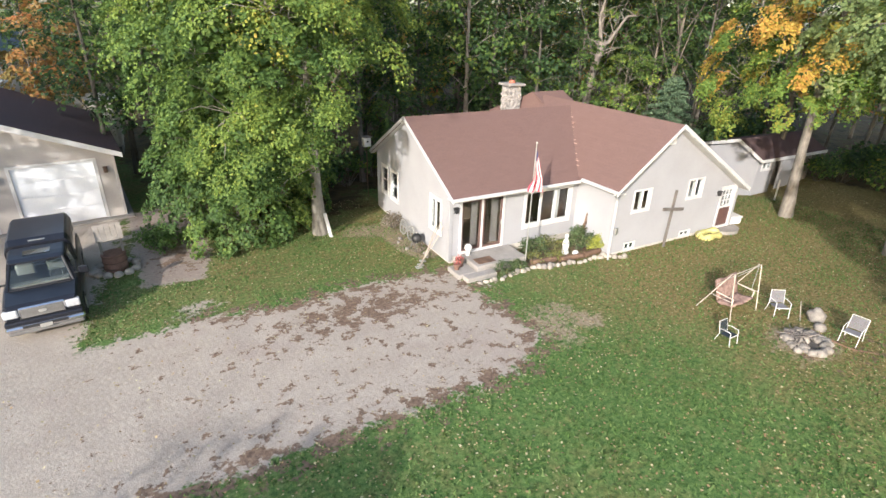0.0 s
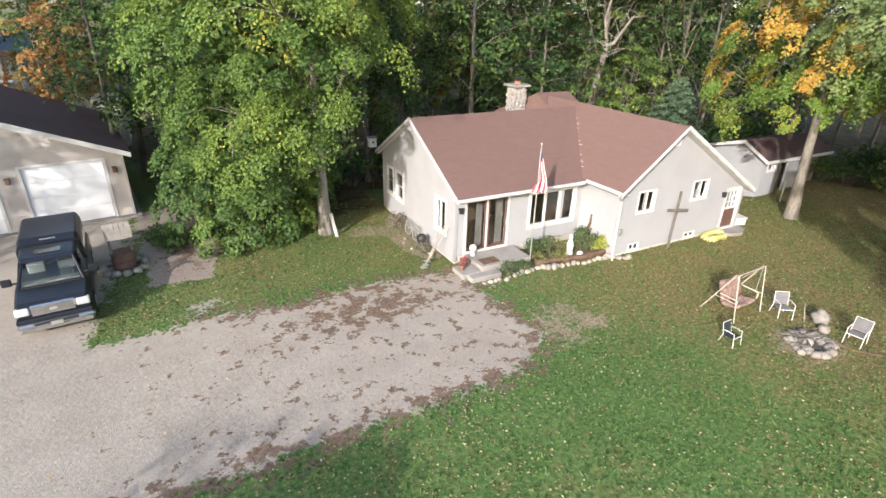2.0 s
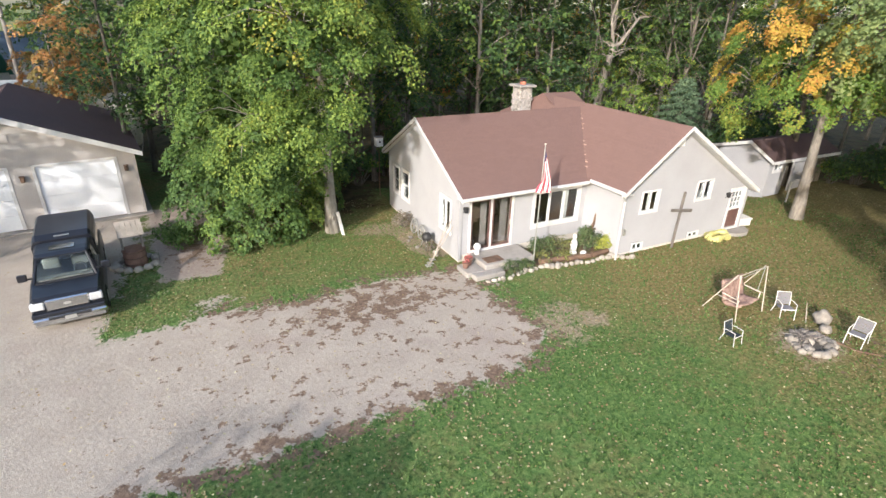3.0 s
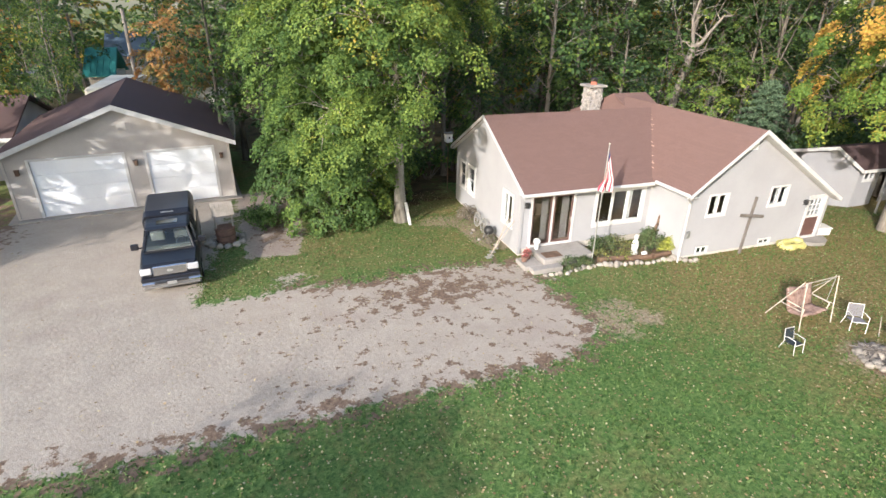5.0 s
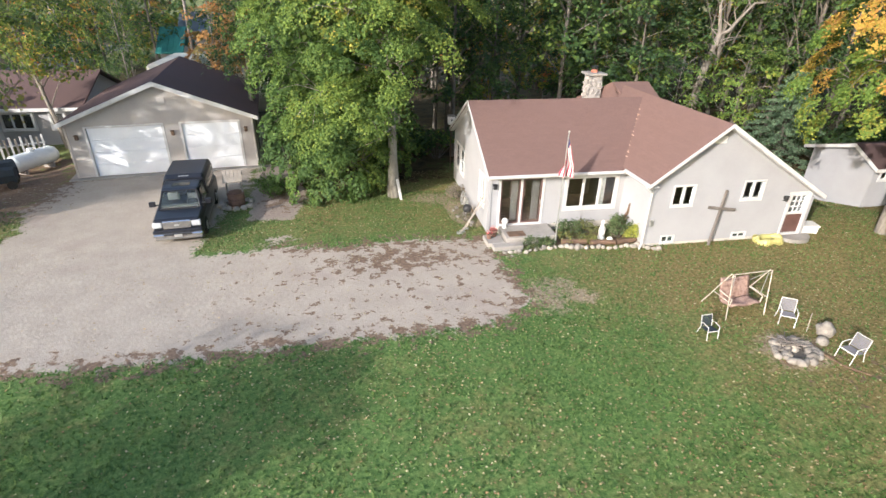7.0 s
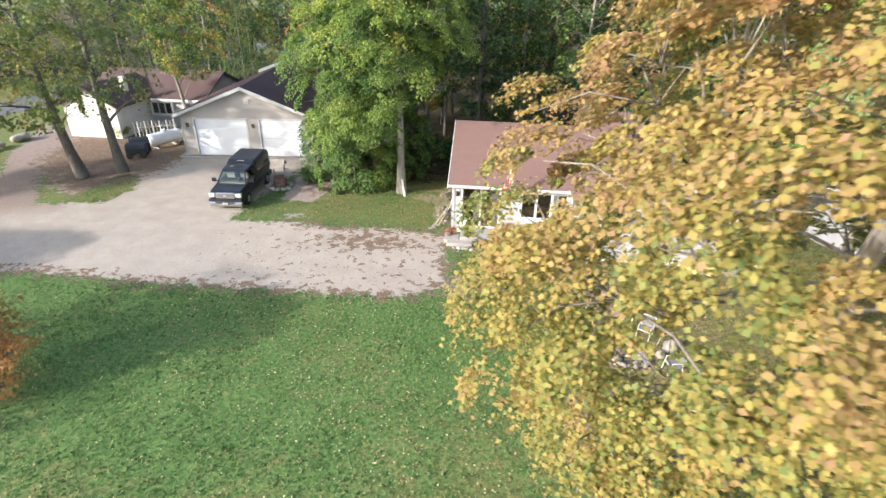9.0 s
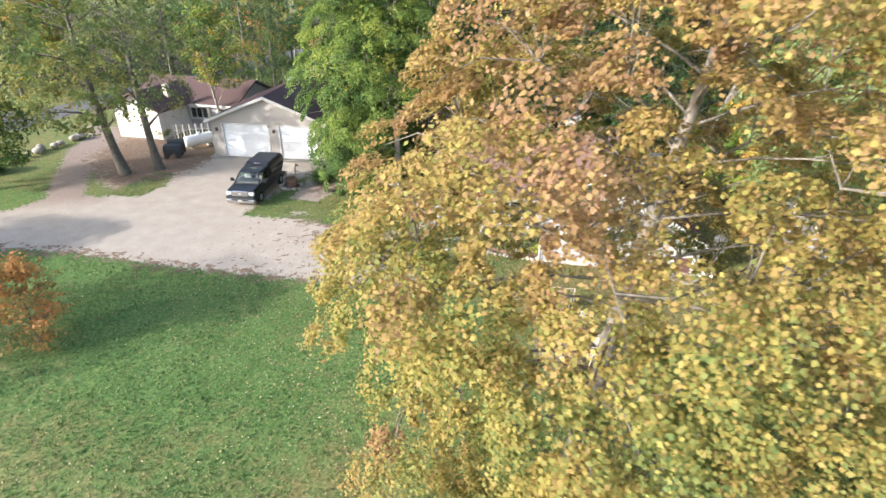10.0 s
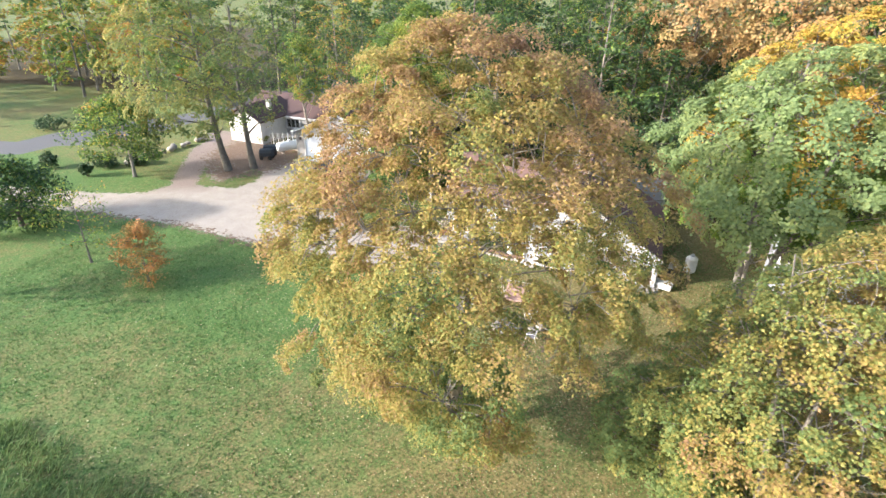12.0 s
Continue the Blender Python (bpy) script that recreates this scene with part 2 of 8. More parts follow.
M_TRIMGREY = worn("grey_cladding", (0.17, 0.165, 0.16), (0.11, 0.105, 0.10), 0.5)
M_CHROME = worn("chrome", (0.75, 0.75, 0.76), (0.55, 0.55, 0.56), 0.18, 1.0)
M_RUBBER = worn("rubber", (0.03, 0.03, 0.03), (0.015, 0.015, 0.015), 0.85)
M_BLACK = worn("black_plastic", (0.03, 0.03, 0.032), (0.018, 0.018, 0.02), 0.5)
M_LAMPGLASS = worn("clear_lamp", (0.55, 0.56, 0.57), (0.38, 0.38, 0.4), 0.12)
M_CARGLASS = paint_mat("tinted_glass", (0.02, 0.028, 0.03), 0.05, 1.0)
M_RUSTY = worn("rust_stained_enamel", (0.58, 0.53, 0.46), (0.38, 0.31, 0.25), 0.5, big=6)
M_TUB = worn("reddish_staves", (0.22, 0.125, 0.095), (0.14, 0.08, 0.06), 0.85, big=5)
M_WHITE = worn("white_enamel", (0.72, 0.71, 0.69), (0.6, 0.585, 0.565), 0.4, big=4, strength=0.1)
M_NAVYSEAT = worn("navy_mesh_fabric", (0.03, 0.042, 0.055), (0.02, 0.026, 0.034), 0.8)
M_GREYSEAT = worn("pale_grey_webbing", (0.20, 0.195, 0.215), (0.14, 0.135, 0.15), 0.85)
M_PINK = worn("faded_floral_canvas", (0.36, 0.25, 0.21), (0.15, 0.085, 0.075), 0.9, big=6, fine=13)
M_YELLOW = worn("yellow_vinyl", (0.54, 0.50, 0.20), (0.40, 0.36, 0.13), 0.4, big=3)
M_RED = worn("red_cloth", (0.46, 0.06, 0.09), (0.36, 0.045, 0.07), 0.8)
M_BLUE = worn("blue_cloth", (0.03, 0.045, 0.15), (0.02, 0.03, 0.10), 0.8)
M_STEEL = worn("galvanised_steel", (0.50, 0.50, 0.49), (0.36, 0.36, 0.35), 0.45, 0.7)
M_TANK = worn("white_tank_paint", (0.72, 0.75, 0.76), (0.58, 0.61, 0.62), 0.4, big=1.5)
M_TEAL = worn("teal_metal_roof", (0.03, 0.20, 0.19), (0.02, 0.13, 0.125), 0.5)
M_BLUEMETAL = worn("blue_grey_metal", (0.09, 0.13, 0.18), (0.06, 0.085, 0.12), 0.45)
M_CREAMMETAL = worn("cream_metal", (0.66, 0.63, 0.56), (0.50, 0.47, 0.41), 0.5)
M_BARK = bark_mat("grey_bark", (0.27, 0.24, 0.21), (0.12, 0.105, 0.09))
M_BARKDARK = bark_mat("dark_bark", (0.17, 0.15, 0.125), (0.07, 0.06, 0.05))
M_BARKPALE = bark_mat("pale_bark", (0.34, 0.315, 0.275), (0.17, 0.15, 0.13))
GREENS = ((0.0, (0.042, 0.08, 0.038)), (0.3, (0.09, 0.16, 0.044)), (0.55, (0.205, 0.28, 0.058)), (0.75, (0.36, 0.34, 0.065)), (0.9, (0.50, 0.29, 0.075)), (1.0, (0.48, 0.17, 0.065)))
AUTUMN = ((0.0, (0.14, 0.20, 0.07)), (0.22, (0.25, 0.262, 0.08)), (0.42, (0.37, 0.30, 0.092)), (0.62, (0.375, 0.262, 0.108)), (0.82, (0.35, 0.225, 0.12)), (1.0, (0.32, 0.19, 0.122)))
M_LEAF = leaf_mat("green_maple_leaf", GREENS)
M_PALELEAF = leaf_mat("pale_maple_leaf", ((0.0, (0.16, 0.23, 0.10)), (0.35, (0.25, 0.325, 0.135)), (0.7, (0.38, 0.40, 0.14)), (1.0, (0.50, 0.42, 0.12))), 0.5)
M_AUTUMN = leaf_mat("autumn_maple_leaf", AUTUMN, 0.5)
M_NEEDLE = leaf_mat("needle", ((0.0, (0.065, 0.11, 0.065)), (0.5, (0.10, 0.16, 0.095)), (1.0, (0.15, 0.215, 0.13))), 0.3)
M_ORANGE = leaf_mat("orange_leaf", ((0.0, (0.27, 0.22, 0.08)), (0.4, (0.47, 0.25, 0.09)), (1.0, (0.52, 0.16, 0.07))))
M_PETAL = leaf_mat("pink_petal", ((0.0, (0.5, 0.08, 0.08)), (1.0, (0.6, 0.16, 0.17))))
M_TURNLEAF = leaf_mat("turning_maple_leaf", ((0.0, (0.085, 0.165, 0.04)), (0.38, (0.165, 0.25, 0.05)), (0.62, (0.36, 0.33, 0.06)), (0.8, (0.54, 0.37, 0.08)), (1.0, (0.52, 0.27, 0.075))))
M_TANLEAF = leaf_mat("tan_orange_leaf", ((0.0, (0.30, 0.25, 0.11)), (0.5, (0.40, 0.27, 0.12)), (1.0, (0.43, 0.24, 0.12))))
M_SHRUB = leaf_mat("shrub_leaf", ((0.0, (0.045, 0.08, 0.035)), (0.5, (0.10, 0.145, 0.06)), (0.8, (0.15, 0.14, 0.07)), (1.0, (0.26, 0.27, 0.075))), 0.25)
M_LIME = leaf_mat("lime_leaf", ((0.0, (0.22, 0.27, 0.06)), (1.0, (0.36, 0.38, 0.08))), 0.3)
M_FALLEN = leaf_mat("fallen_leaf", ((0.0, (0.23, 0.14, 0.075)), (0.4, (0.31, 0.225, 0.115)), (0.75, (0.40, 0.34, 0.19)), (1.0, (0.48, 0.44, 0.28))), 0.1)
M_DRYLEAF = leaf_mat("dry_grey_leaf", ((0.0, (0.11, 0.09, 0.07)), (0.5, (0.21, 0.18, 0.145)), (1.0, (0.32, 0.28, 0.225))), 0.1)
M_BLADE = leaf_mat("grass_blade", ((0.0, (0.05, 0.105, 0.028)), (0.5, (0.105, 0.185, 0.05)), (1.0, (0.20, 0.27, 0.10))), 0.4)


# ---- building helpers ----
def part(name, bm, mat, parent=None, label="", smooth=False):
    """Link a bmesh as one mesh under a thing or a part; under a thing that was set out in the world's axes, it is moved to it."""
    root = parent
    while root is not None and root.parent is not None:
        root = root.parent
    if root is not None and root.get("in_world"):
        bm.transform(root.matrix_basis.inverted())
    me = bpy.data.meshes.new(name)
    bm.normal_update()
    bm.to_mesh(me)
    bm.free()
    for m in mat if isinstance(mat, (list, tuple)) else [mat]:
        me.materials.append(m)
    if smooth:
        me.polygons.foreach_set("use_smooth", [True] * len(me.polygons))
    ob = new(name, me)
    ob.parent = parent
    if label:
        tagged(ob, label)
    return ob


def thing(name, m, label, category, group="", kind="", in_world=False):
    ob = new(name)
    ob.empty_display_size = 0.3
    ob.matrix_basis = m
    if in_world:
        ob["in_world"] = 1
    return tagged(ob, label, category, group, kind)


def box(bm, x0, x1, y0, y1, z0, z1, m=None, bevel=0.0):
    g = bmesh.ops.create_cube(bm, size=1.0)
    vs = g["verts"]
    for v in vs:
        v.co = Vector(((x0 + x1) / 2 + v.co.x * (x1 - x0), (y0 + y1) / 2 + v.co.y * (y1 - y0), (z0 + z1) / 2 + v.co.z * (z1 - z0)))
    if bevel:
        es = list({e for v in vs for e in v.link_edges})
        g = bmesh.ops.bevel(bm, geom=es, offset=bevel, segments=1, affect="EDGES")
        vs = list({v for f in g["faces"] for v in f.verts} | {v for v in vs if v.is_valid})
    if m is not None:
        bmesh.ops.transform(bm, matrix=m, verts=vs)
    return vs


def boxes(*spec, bevel=0.0, m=None):
    bm = bmesh.new()
    for s in spec:
        box(bm, *s, bevel=bevel, m=m)
    return bm


def cyl(bm, p, q, r0, r1=None, n=10, caps=True):
    """A tapered round bar from p to q."""
    p, q = Vector(p), Vector(q)
    r1 = r0 if r1 is None else r1
    d = (q - p).normalized()
    u = d.orthogonal().normalized()
    w = d.cross(u)
    ra, rb = [], []
    for k in range(n):
        a = 2 * math.pi * k / n
        o = u * math.cos(a) + w * math.sin(a)
        ra.append(bm.verts.new(p + o * r0))
        rb.append(bm.verts.new(q + o * r1))
    for k in range(n):
        bm.faces.new((ra[k], ra[(k + 1) % n], rb[(k + 1) % n], rb[k]))
    if caps:
        bm.faces.new(ra[::-1])
        bm.faces.new(rb)


def tube(bm, pts, r, n=8):
    for a, b in zip(pts[:-1], pts[1:]):
        cyl(bm, a, b, r, r, n)


def prism(bm, outline, x0, x1):
    """An outline of (y, z) drawn out along x."""
    a = [bm.verts.new((x0, y, z)) for y, z in outline]
    b = [bm.verts.new((x1, y, z)) for y, z in outline]
    n = len(outline)
    for k in range(n):
        bm.faces.new((a[k], a[(k + 1) % n], b[(k + 1) % n], b[k]))
    bm.faces.new(a[::-1])
    bm.faces.new(b)
    bmesh.ops.recalc_face_normals(bm, faces=bm.faces)


def slab(bm, top, thick, uv_dir=None):
    """A plate with the given top corners, thickness downwards; its UV is in metres along and up the slope."""
    top = [Vector(p) for p in top]
    low = [p - Vector((0, 0, thick)) for p in top]
    a = [bm.verts.new(p) for p in top]
    b = [bm.verts.new(p) for p in low]
    n = len(a)
    fs = [bm.faces.new(a), bm.faces.new(b[::-1])]
    for k in range(n):
        fs.append(bm.faces.new((b[k], b[(k + 1) % n], a[(k + 1) % n], a[k])))
    nor = (top[1] - top[0]).cross(top[2] - top[0]).normalized()
    along = Vector((0, 0, 1)).cross(nor)
    along = along.normalized() if along.length > 1e-4 else Vector((1, 0, 0))
    up = nor.cross(along)
    uv = bm.loops.layers.uv.verify()
    for f in fs:
        for lp in f.loops:
            lp[uv].uv = (lp.vert.co.dot(along), lp.vert.co.dot(up))


def rock(bm, c, r, rng, flat=0.7, sub=2):
    g = bmesh.ops.create_icosphere(bm, subdivisions=sub, radius=1.0)
    s = Vector((r * rng.uniform(0.8, 1.25), r * rng.uniform(0.75, 1.1), r * flat * rng.uniform(0.8, 1.15)))
    o = Vector((rng.uniform(0, 50), rng.uniform(0, 50), 0))
    a = rng.uniform(0, 6.28)
    for v in g["verts"]:
        k = 1 + 0.28 * noise.noise(v.co * 1.5 + o) + 0.1 * noise.noise(v.co * 4 + o)
        p = Vector((v.co.x * s.x, v.co.y * s.y, v.co.z * s.z)) * k
        v.co = Vector((p.x * math.cos(a) - p.y * math.sin(a), p.x * math.sin(a) + p.y * math.cos(a), p.z)) + Vector(c)


def plain_mesh(name, verts, faces, mat, parent=None, ripe=None, smooth=False):
    """A mesh from arrays: verts n x 3, faces m x 4 or m x 3."""
    me = bpy.data.meshes.new(name)
    verts = np.asarray(verts, dtype=np.float32)
    faces = np.asarray(faces, dtype=np.int32)
    k = faces.shape[1]
    me.vertices.add(len(verts))
    me.vertices.foreach_set("co", verts.ravel())
    me.loops.add(faces.size)
    me.loops.foreach_set("vertex_index", faces.ravel())
    me.polygons.add(len(faces))
    me.polygons.foreach_set("loop_start", np.arange(0, faces.size, k, dtype=np.int32))
    me.polygons.foreach_set("loop_total", np.full(len(faces), k, dtype=np.int32))
    if smooth:
        me.polygons.foreach_set("use_smooth", np.ones(len(faces), dtype=bool))
    if ripe is not None:
        a = me.attributes.new("ripe", "FLOAT", "POINT")
        a.data.foreach_set("value", np.asarray(ripe, dtype=np.float32))
    me.update()
    me.materials.append(mat)
    ob = new(name, me)
    ob.parent = parent
    return ob


# ---- ground ----
def in_poly(px, py, poly):
    inside = np.zeros(px.shape, bool)
    n = len(poly)
    for k in range(n):
        (x0, y0), (x1, y1) = poly[k], poly[(k + 1) % n]
        hit = ((y0 > py) != (y1 > py)) & (px < (x1 - x0) * (py - y0) / (y1 - y0 + 1e-12) + x0)
        inside ^= hit
    return inside


def line_dist(px, py, pts, closed=False):
    d = np.full(px.shape, 1e9)
    seq = list(pts) + ([pts[0]] if closed else [])
    for (x0, y0), (x1, y1) in zip(seq[:-1], seq[1:]):
        l2 = (x1 - x0) ** 2 + (y1 - y0) ** 2 + 1e-12
        s = np.clip(((px - x0) * (x1 - x0) + (py - y0) * (y1 - y0)) / l2, 0, 1)
        d = np.minimum(d, np.hypot(px - x0 - s * (x1 - x0), py - y0 - s * (y1 - y0)))
    return d


def mask(px, py, poly, soft):
    d = line_dist(px, py, poly, True)
    return np.clip(0.5 + np.where(in_poly(px, py, poly), d, -d) / soft, 0, 1)


def smooth(a, lo, hi):
    s = np.clip((a - lo) / (hi - lo), 0, 1)
    return s * s * (3 - 2 * s)


def land(px, py):
    """The height of the ground."""
    z = -0.95 * np.exp(-(((px - 28.6) / 3.4) ** 2 + ((py - 19.0) / 3.2) ** 2))
    z = z - 0.5 * np.exp(-(((px + 13.4) / 1.9) ** 2 + ((py - 27.4) / 2.0) ** 2))
    z = z - 0.5 * smooth(px, 30, 45) * smooth(py, 5, 16)
    z = z + 0.05 * np.sin(px * 0.31 + 1) * np.cos(py * 0.27) * smooth(np.hypot(px - 10, py - 18), 8, 14) * smooth(np.hypot(px + 6, py - 27), 6, 10)
    return z


def land_at(x, y):
    return float(land(np.array([float(x)]), np.array([float(y)]))[0])


DRIVE = [(-10.4, 23.6), (-9.4, 24.2), (-1.5, 25.0), (-1.7, 21.5), (-2.4, 16.2), (-2.5, 14.5), (0.8, 14.8), (3.3, 14.4), (5.6, 14.7), (8.6, 14.4), (8.7, 11.5), (9.2, 9.7),
         (7.4, 8.65), (2.1, 8.55), (-4.0, 8.35), (-8.0, 8.5), (-16.0, 7.6), (-24.0, 5.5), (-34.0, 2.5), (-34.0, 6.5), (-24.0, 9.2), (-19.5, 10.4), (-15.6, 12.0), (-15.2, 14.0), (-21.6, 22.6),
         (-24.0, 29.0), (-21.0, 28.0), (-16.0, 18.5), (-13.2, 14.9), (-10.0, 15.6), (-9.6, 17.6), (-10.7, 20.0)]
PAD = [(-1.5, 25.2), (0.2, 25.6), (1.1, 23.5), (1.4, 20.0), (1.0, 17.4), (-0.9, 17.5), (-1.2, 20.5)]
ROAD = [(-62.0, -14.0), (-44.0, 8.0), (-37.5, 16.5), (-33.5, 27.0), (-31.0, 45.0), (-30.0, 90.0)]


def ground():
    def steps(lo, hi, fine, reach):
        a = list(np.arange(lo, hi + fine / 2, fine))
        s, k = fine, 0.0
        while k < reach:
            s *= 1.22
            k += s
            a = [a[0] - s] + a + [a[-1] + s]
        return np.array(a)
    xs, ys = steps(-26, 34, 0.22, 900), steps(-13, 30, 0.22, 900)
    gx, gy = np.meshgrid(xs, ys)
    px, py = gx.ravel(), gy.ravel()
    nx, ny = len(xs), len(ys)
    v = np.stack([px, py, land(px, py)], 1)
    i = (np.arange(ny - 1)[:, None] * nx + np.arange(nx - 1)[None, :]).ravel()
    f = np.stack([i, i + 1, i + nx + 1, i + nx], 1)
    ob = plain_mesh("ground", v, f, M_GROUND, smooth=True)
    gravel = np.maximum(mask(px, py, DRIVE, 1.4), 0.92 * mask(px, py, PAD, 1.0))
    for cx, cy, r in ((0.5, 15.5, 0.7), (9.3, 13.2, 0.6)):
        gravel = np.maximum(gravel, np.clip(0.72 - np.hypot(px - cx, (py - cy) * 1.4) / r * 0.33, 0, 1))
    edge = line_dist(px, py, DRIVE[6:17], False)
    litter = 0.58 * np.exp(-(edge / 0.8) ** 2) * (px < 9.5)
    litter = np.maximum(litter, 0.30 * (mask(px, py, DRIVE, 1.0) > 0.5) * smooth(px, -6, 3))
    litter = np.maximum(litter, 0.72 * np.exp(-((px - 5.0) / 3.8) ** 2 - ((py - 13.2) / 1.35) ** 2))
    litter = np.maximum(litter, 0.82 * mask(px, py, [(-9.9, 25.0), (-9.6, 21.5), (-10.6, 18.6), (-12.5, 16.0), (-15.5, 18.0), (-19.0, 21.5), (-20.0, 27.0), (-12.0, 29.0)], 2.5))
    litter = np.maximum(litter, 0.6 * np.exp(-((px - 0.3) / 1.3) ** 2 - ((py - 20.6) / 3.6) ** 2))
    litter = np.maximum(litter, 0.40 * np.exp(-((px - 17.0) / 3.0) ** 2 - ((py - 5.2) / 1.5) ** 2))
    litter = np.maximum(litter, 0.62 * np.exp(-((px - 15.6) / 1.2) ** 2 - ((py - 6.0) / 0.9) ** 2))
    litter = np.maximum(litter, 0.6 * mask(px, py, [(9.6, 14.8), (9.4, 13.5), (12.0, 13.2), (14.7, 12.9), (14.7, 14.8)], 0.3))
    woods = np.maximum(mask(px, py, [(1.0, 24.5), (2.0, 21.6), (5.5, 21.0), (8.0, 21.8), (9.0, 24.0), (24.0, 25.0), (27.0, 21.5), (33.0, 19.5), (35.0, 12.0), (70.0, 4.0), (90.0, 150.0), (-20.0, 150.0), (-20.0, 45.0), (-2.0, 36.0)], 3.0),
                       mask(px, py, [(-70.0, 40.0), (-48.0, 44.0), (-30.0, 60.0), (-30.0, 160.0), (-160.0, 160.0), (-160.0, 20.0)], 4.0))
    dry = 0.48 * smooth(px, 9, 18) * smooth(py, -4, 6) + 0.20 * smooth(-py, -3, 7) + 0.18 * np.exp(-((py - 11.5) / 2.2) ** 2) * smooth(px, 8, 11)
    dry = dry + 0.27 * smooth(py, 14, 16) * (px < 9)
    dry = dry + 0.62 * np.exp(-((px - 21.5) / 5.0) ** 2 - ((py - 7.5) / 5.0) ** 2) + 0.3 * np.exp(-((px - 16.0) / 5.0) ** 2 - ((py + 3.0) / 4.0) ** 2)
    lane = mask(px, py, [(-11.8, 14.6), (-15.5, 12.6), (-22.5, 22.5), (-25.0, 29.0), (-20.0, 29.0), (-14.0, 18.0)], 2.0)
    lane = np.maximum(lane, 0.85 * mask(px, py, PAD, 1.0))
    dirt = [(-10.4, 24.0), (-10.2, 19.5), (-12.4, 15.6), (-15.5, 17.6), (-22.0, 24.0), (-27.0, 29.5), (-22.0, 31.0), (-15.5, 28.0)]
    gravel = np.maximum(gravel, 0.62 * mask(px, py, dirt, 2.0))
    lane = np.maximum(lane, mask(px, py, dirt, 2.0))
    soil = np.zeros(px.shape)
    for cx, cy, rx, ry in ((10.2, 10.6, 0.75, 0.5), (10.75, 9.75, 0.65, 0.5), (9.6, 9.9, 0.7, 1.1), (15.5, 6.0, 1.2, 0.9), (7.4, 19.0, 1.2, 0.8)):
        soil = np.maximum(soil, 0.7 * np.exp(-((px - cx) / rx) ** 2 - ((py - cy) / ry) ** 2))
    soil = np.maximum(soil, 0.8 * mask(px, py, [(8.0, 19.6), (7.55, 18.6), (7.75, 16.6), (8.1, 15.7), (9.0, 15.5), (9.0, 19.6)], 0.4))
    asphalt = np.clip(0.5 + (2.9 - line_dist(px, py, ROAD)) / 0.5, 0, 1)
    for name, val in (("gravel", gravel), ("litter", litter), ("woods", woods), ("dry", dry), ("asphalt", asphalt), ("lane", lane), ("soil", soil)):
        a = ob.data.attributes.new(name, "FLOAT", "POINT")
        a.data.foreach_set("value", val.astype(np.float32))
    return tagged(ob, "mown lawn with a sandy gravel drive and fallen leaves", "ground", kind="structure")


ground()


# ---- walls, windows and doors ----
def lap_rows(z0, z1, pitch):
    n = max(1, round((z1 - z0) / pitch))
    return [(z0 + (z1 - z0) * k / n, z0 + (z1 - z0) * (k + 1) / n) for k in range(n)]


def lap_wall(name, parent, m, z0, z1, left, right, holes, mat, pitch=0.17, label="", inner=0.14):
    """A wall of lapped boards. m: wall's frame, x along it, y inwards, z up. left(z), right(z): its ends; holes: (x0, x1, z0, z1)."""
    bm = bmesh.new()
    for a, b in lap_rows(z0, z1, pitch):
        cuts = [(h0, h1) for h0, h1, ha, hb in holes if ha < (a + b) / 2 < hb]
        cuts.sort()
        la, lb, ra, rb = left(a), left(b), right(a), right(b)
        if ra - la < 0.02:
            continue
        spans, x = [], None
        edges = [(la, lb)] + [e for c in cuts for e in ((c[0], c[0]), (c[1], c[1]))] + [(ra, rb)]
        for k in range(0, len(edges), 2):
            spans.append((edges[k], edges[k + 1]))
        for (p0, p1), (q0, q1) in spans:
            if q0 <= p0 and q1 <= p1:
                continue
            c = [(p0, -0.048, a), (q0, -0.048, a), (q1, 0.0, b), (p1, 0.0, b), (p0, 0.006, a), (q0, 0.006, a), (p0, inner, a), (q0, inner, a), (q1, inner, b), (p1, inner, b)]
            v = [bm.verts.new(m @ Vector(k)) for k in c]
            for f in ((0, 1, 2, 3), (4, 5, 1, 0), (7, 6, 9, 8), (4, 0, 3), (1, 5, 2), (6, 4, 3, 9), (5, 7, 8, 2)):
                bm.faces.new([v[k] for k in f])
    bmesh.ops.remove_doubles(bm, verts=bm.verts, dist=0.0005)
    return part(name, bm, mat, parent, label)


def frame_box(bm, m, x0, x1, z0, z1, w, y0, y1):
    """Four bars round an opening, butted."""
    box(bm, x0, x1, y0, y1, z1 - w, z1, m)
    box(bm, x0, x1, y0, y1, z0, z0 + w, m)
    box(bm, x0, x0 + w, y0, y1, z0 + w, z1 - w, m)
    box(bm, x1 - w, x1, y0, y1, z0 + w, z1 - w, m)


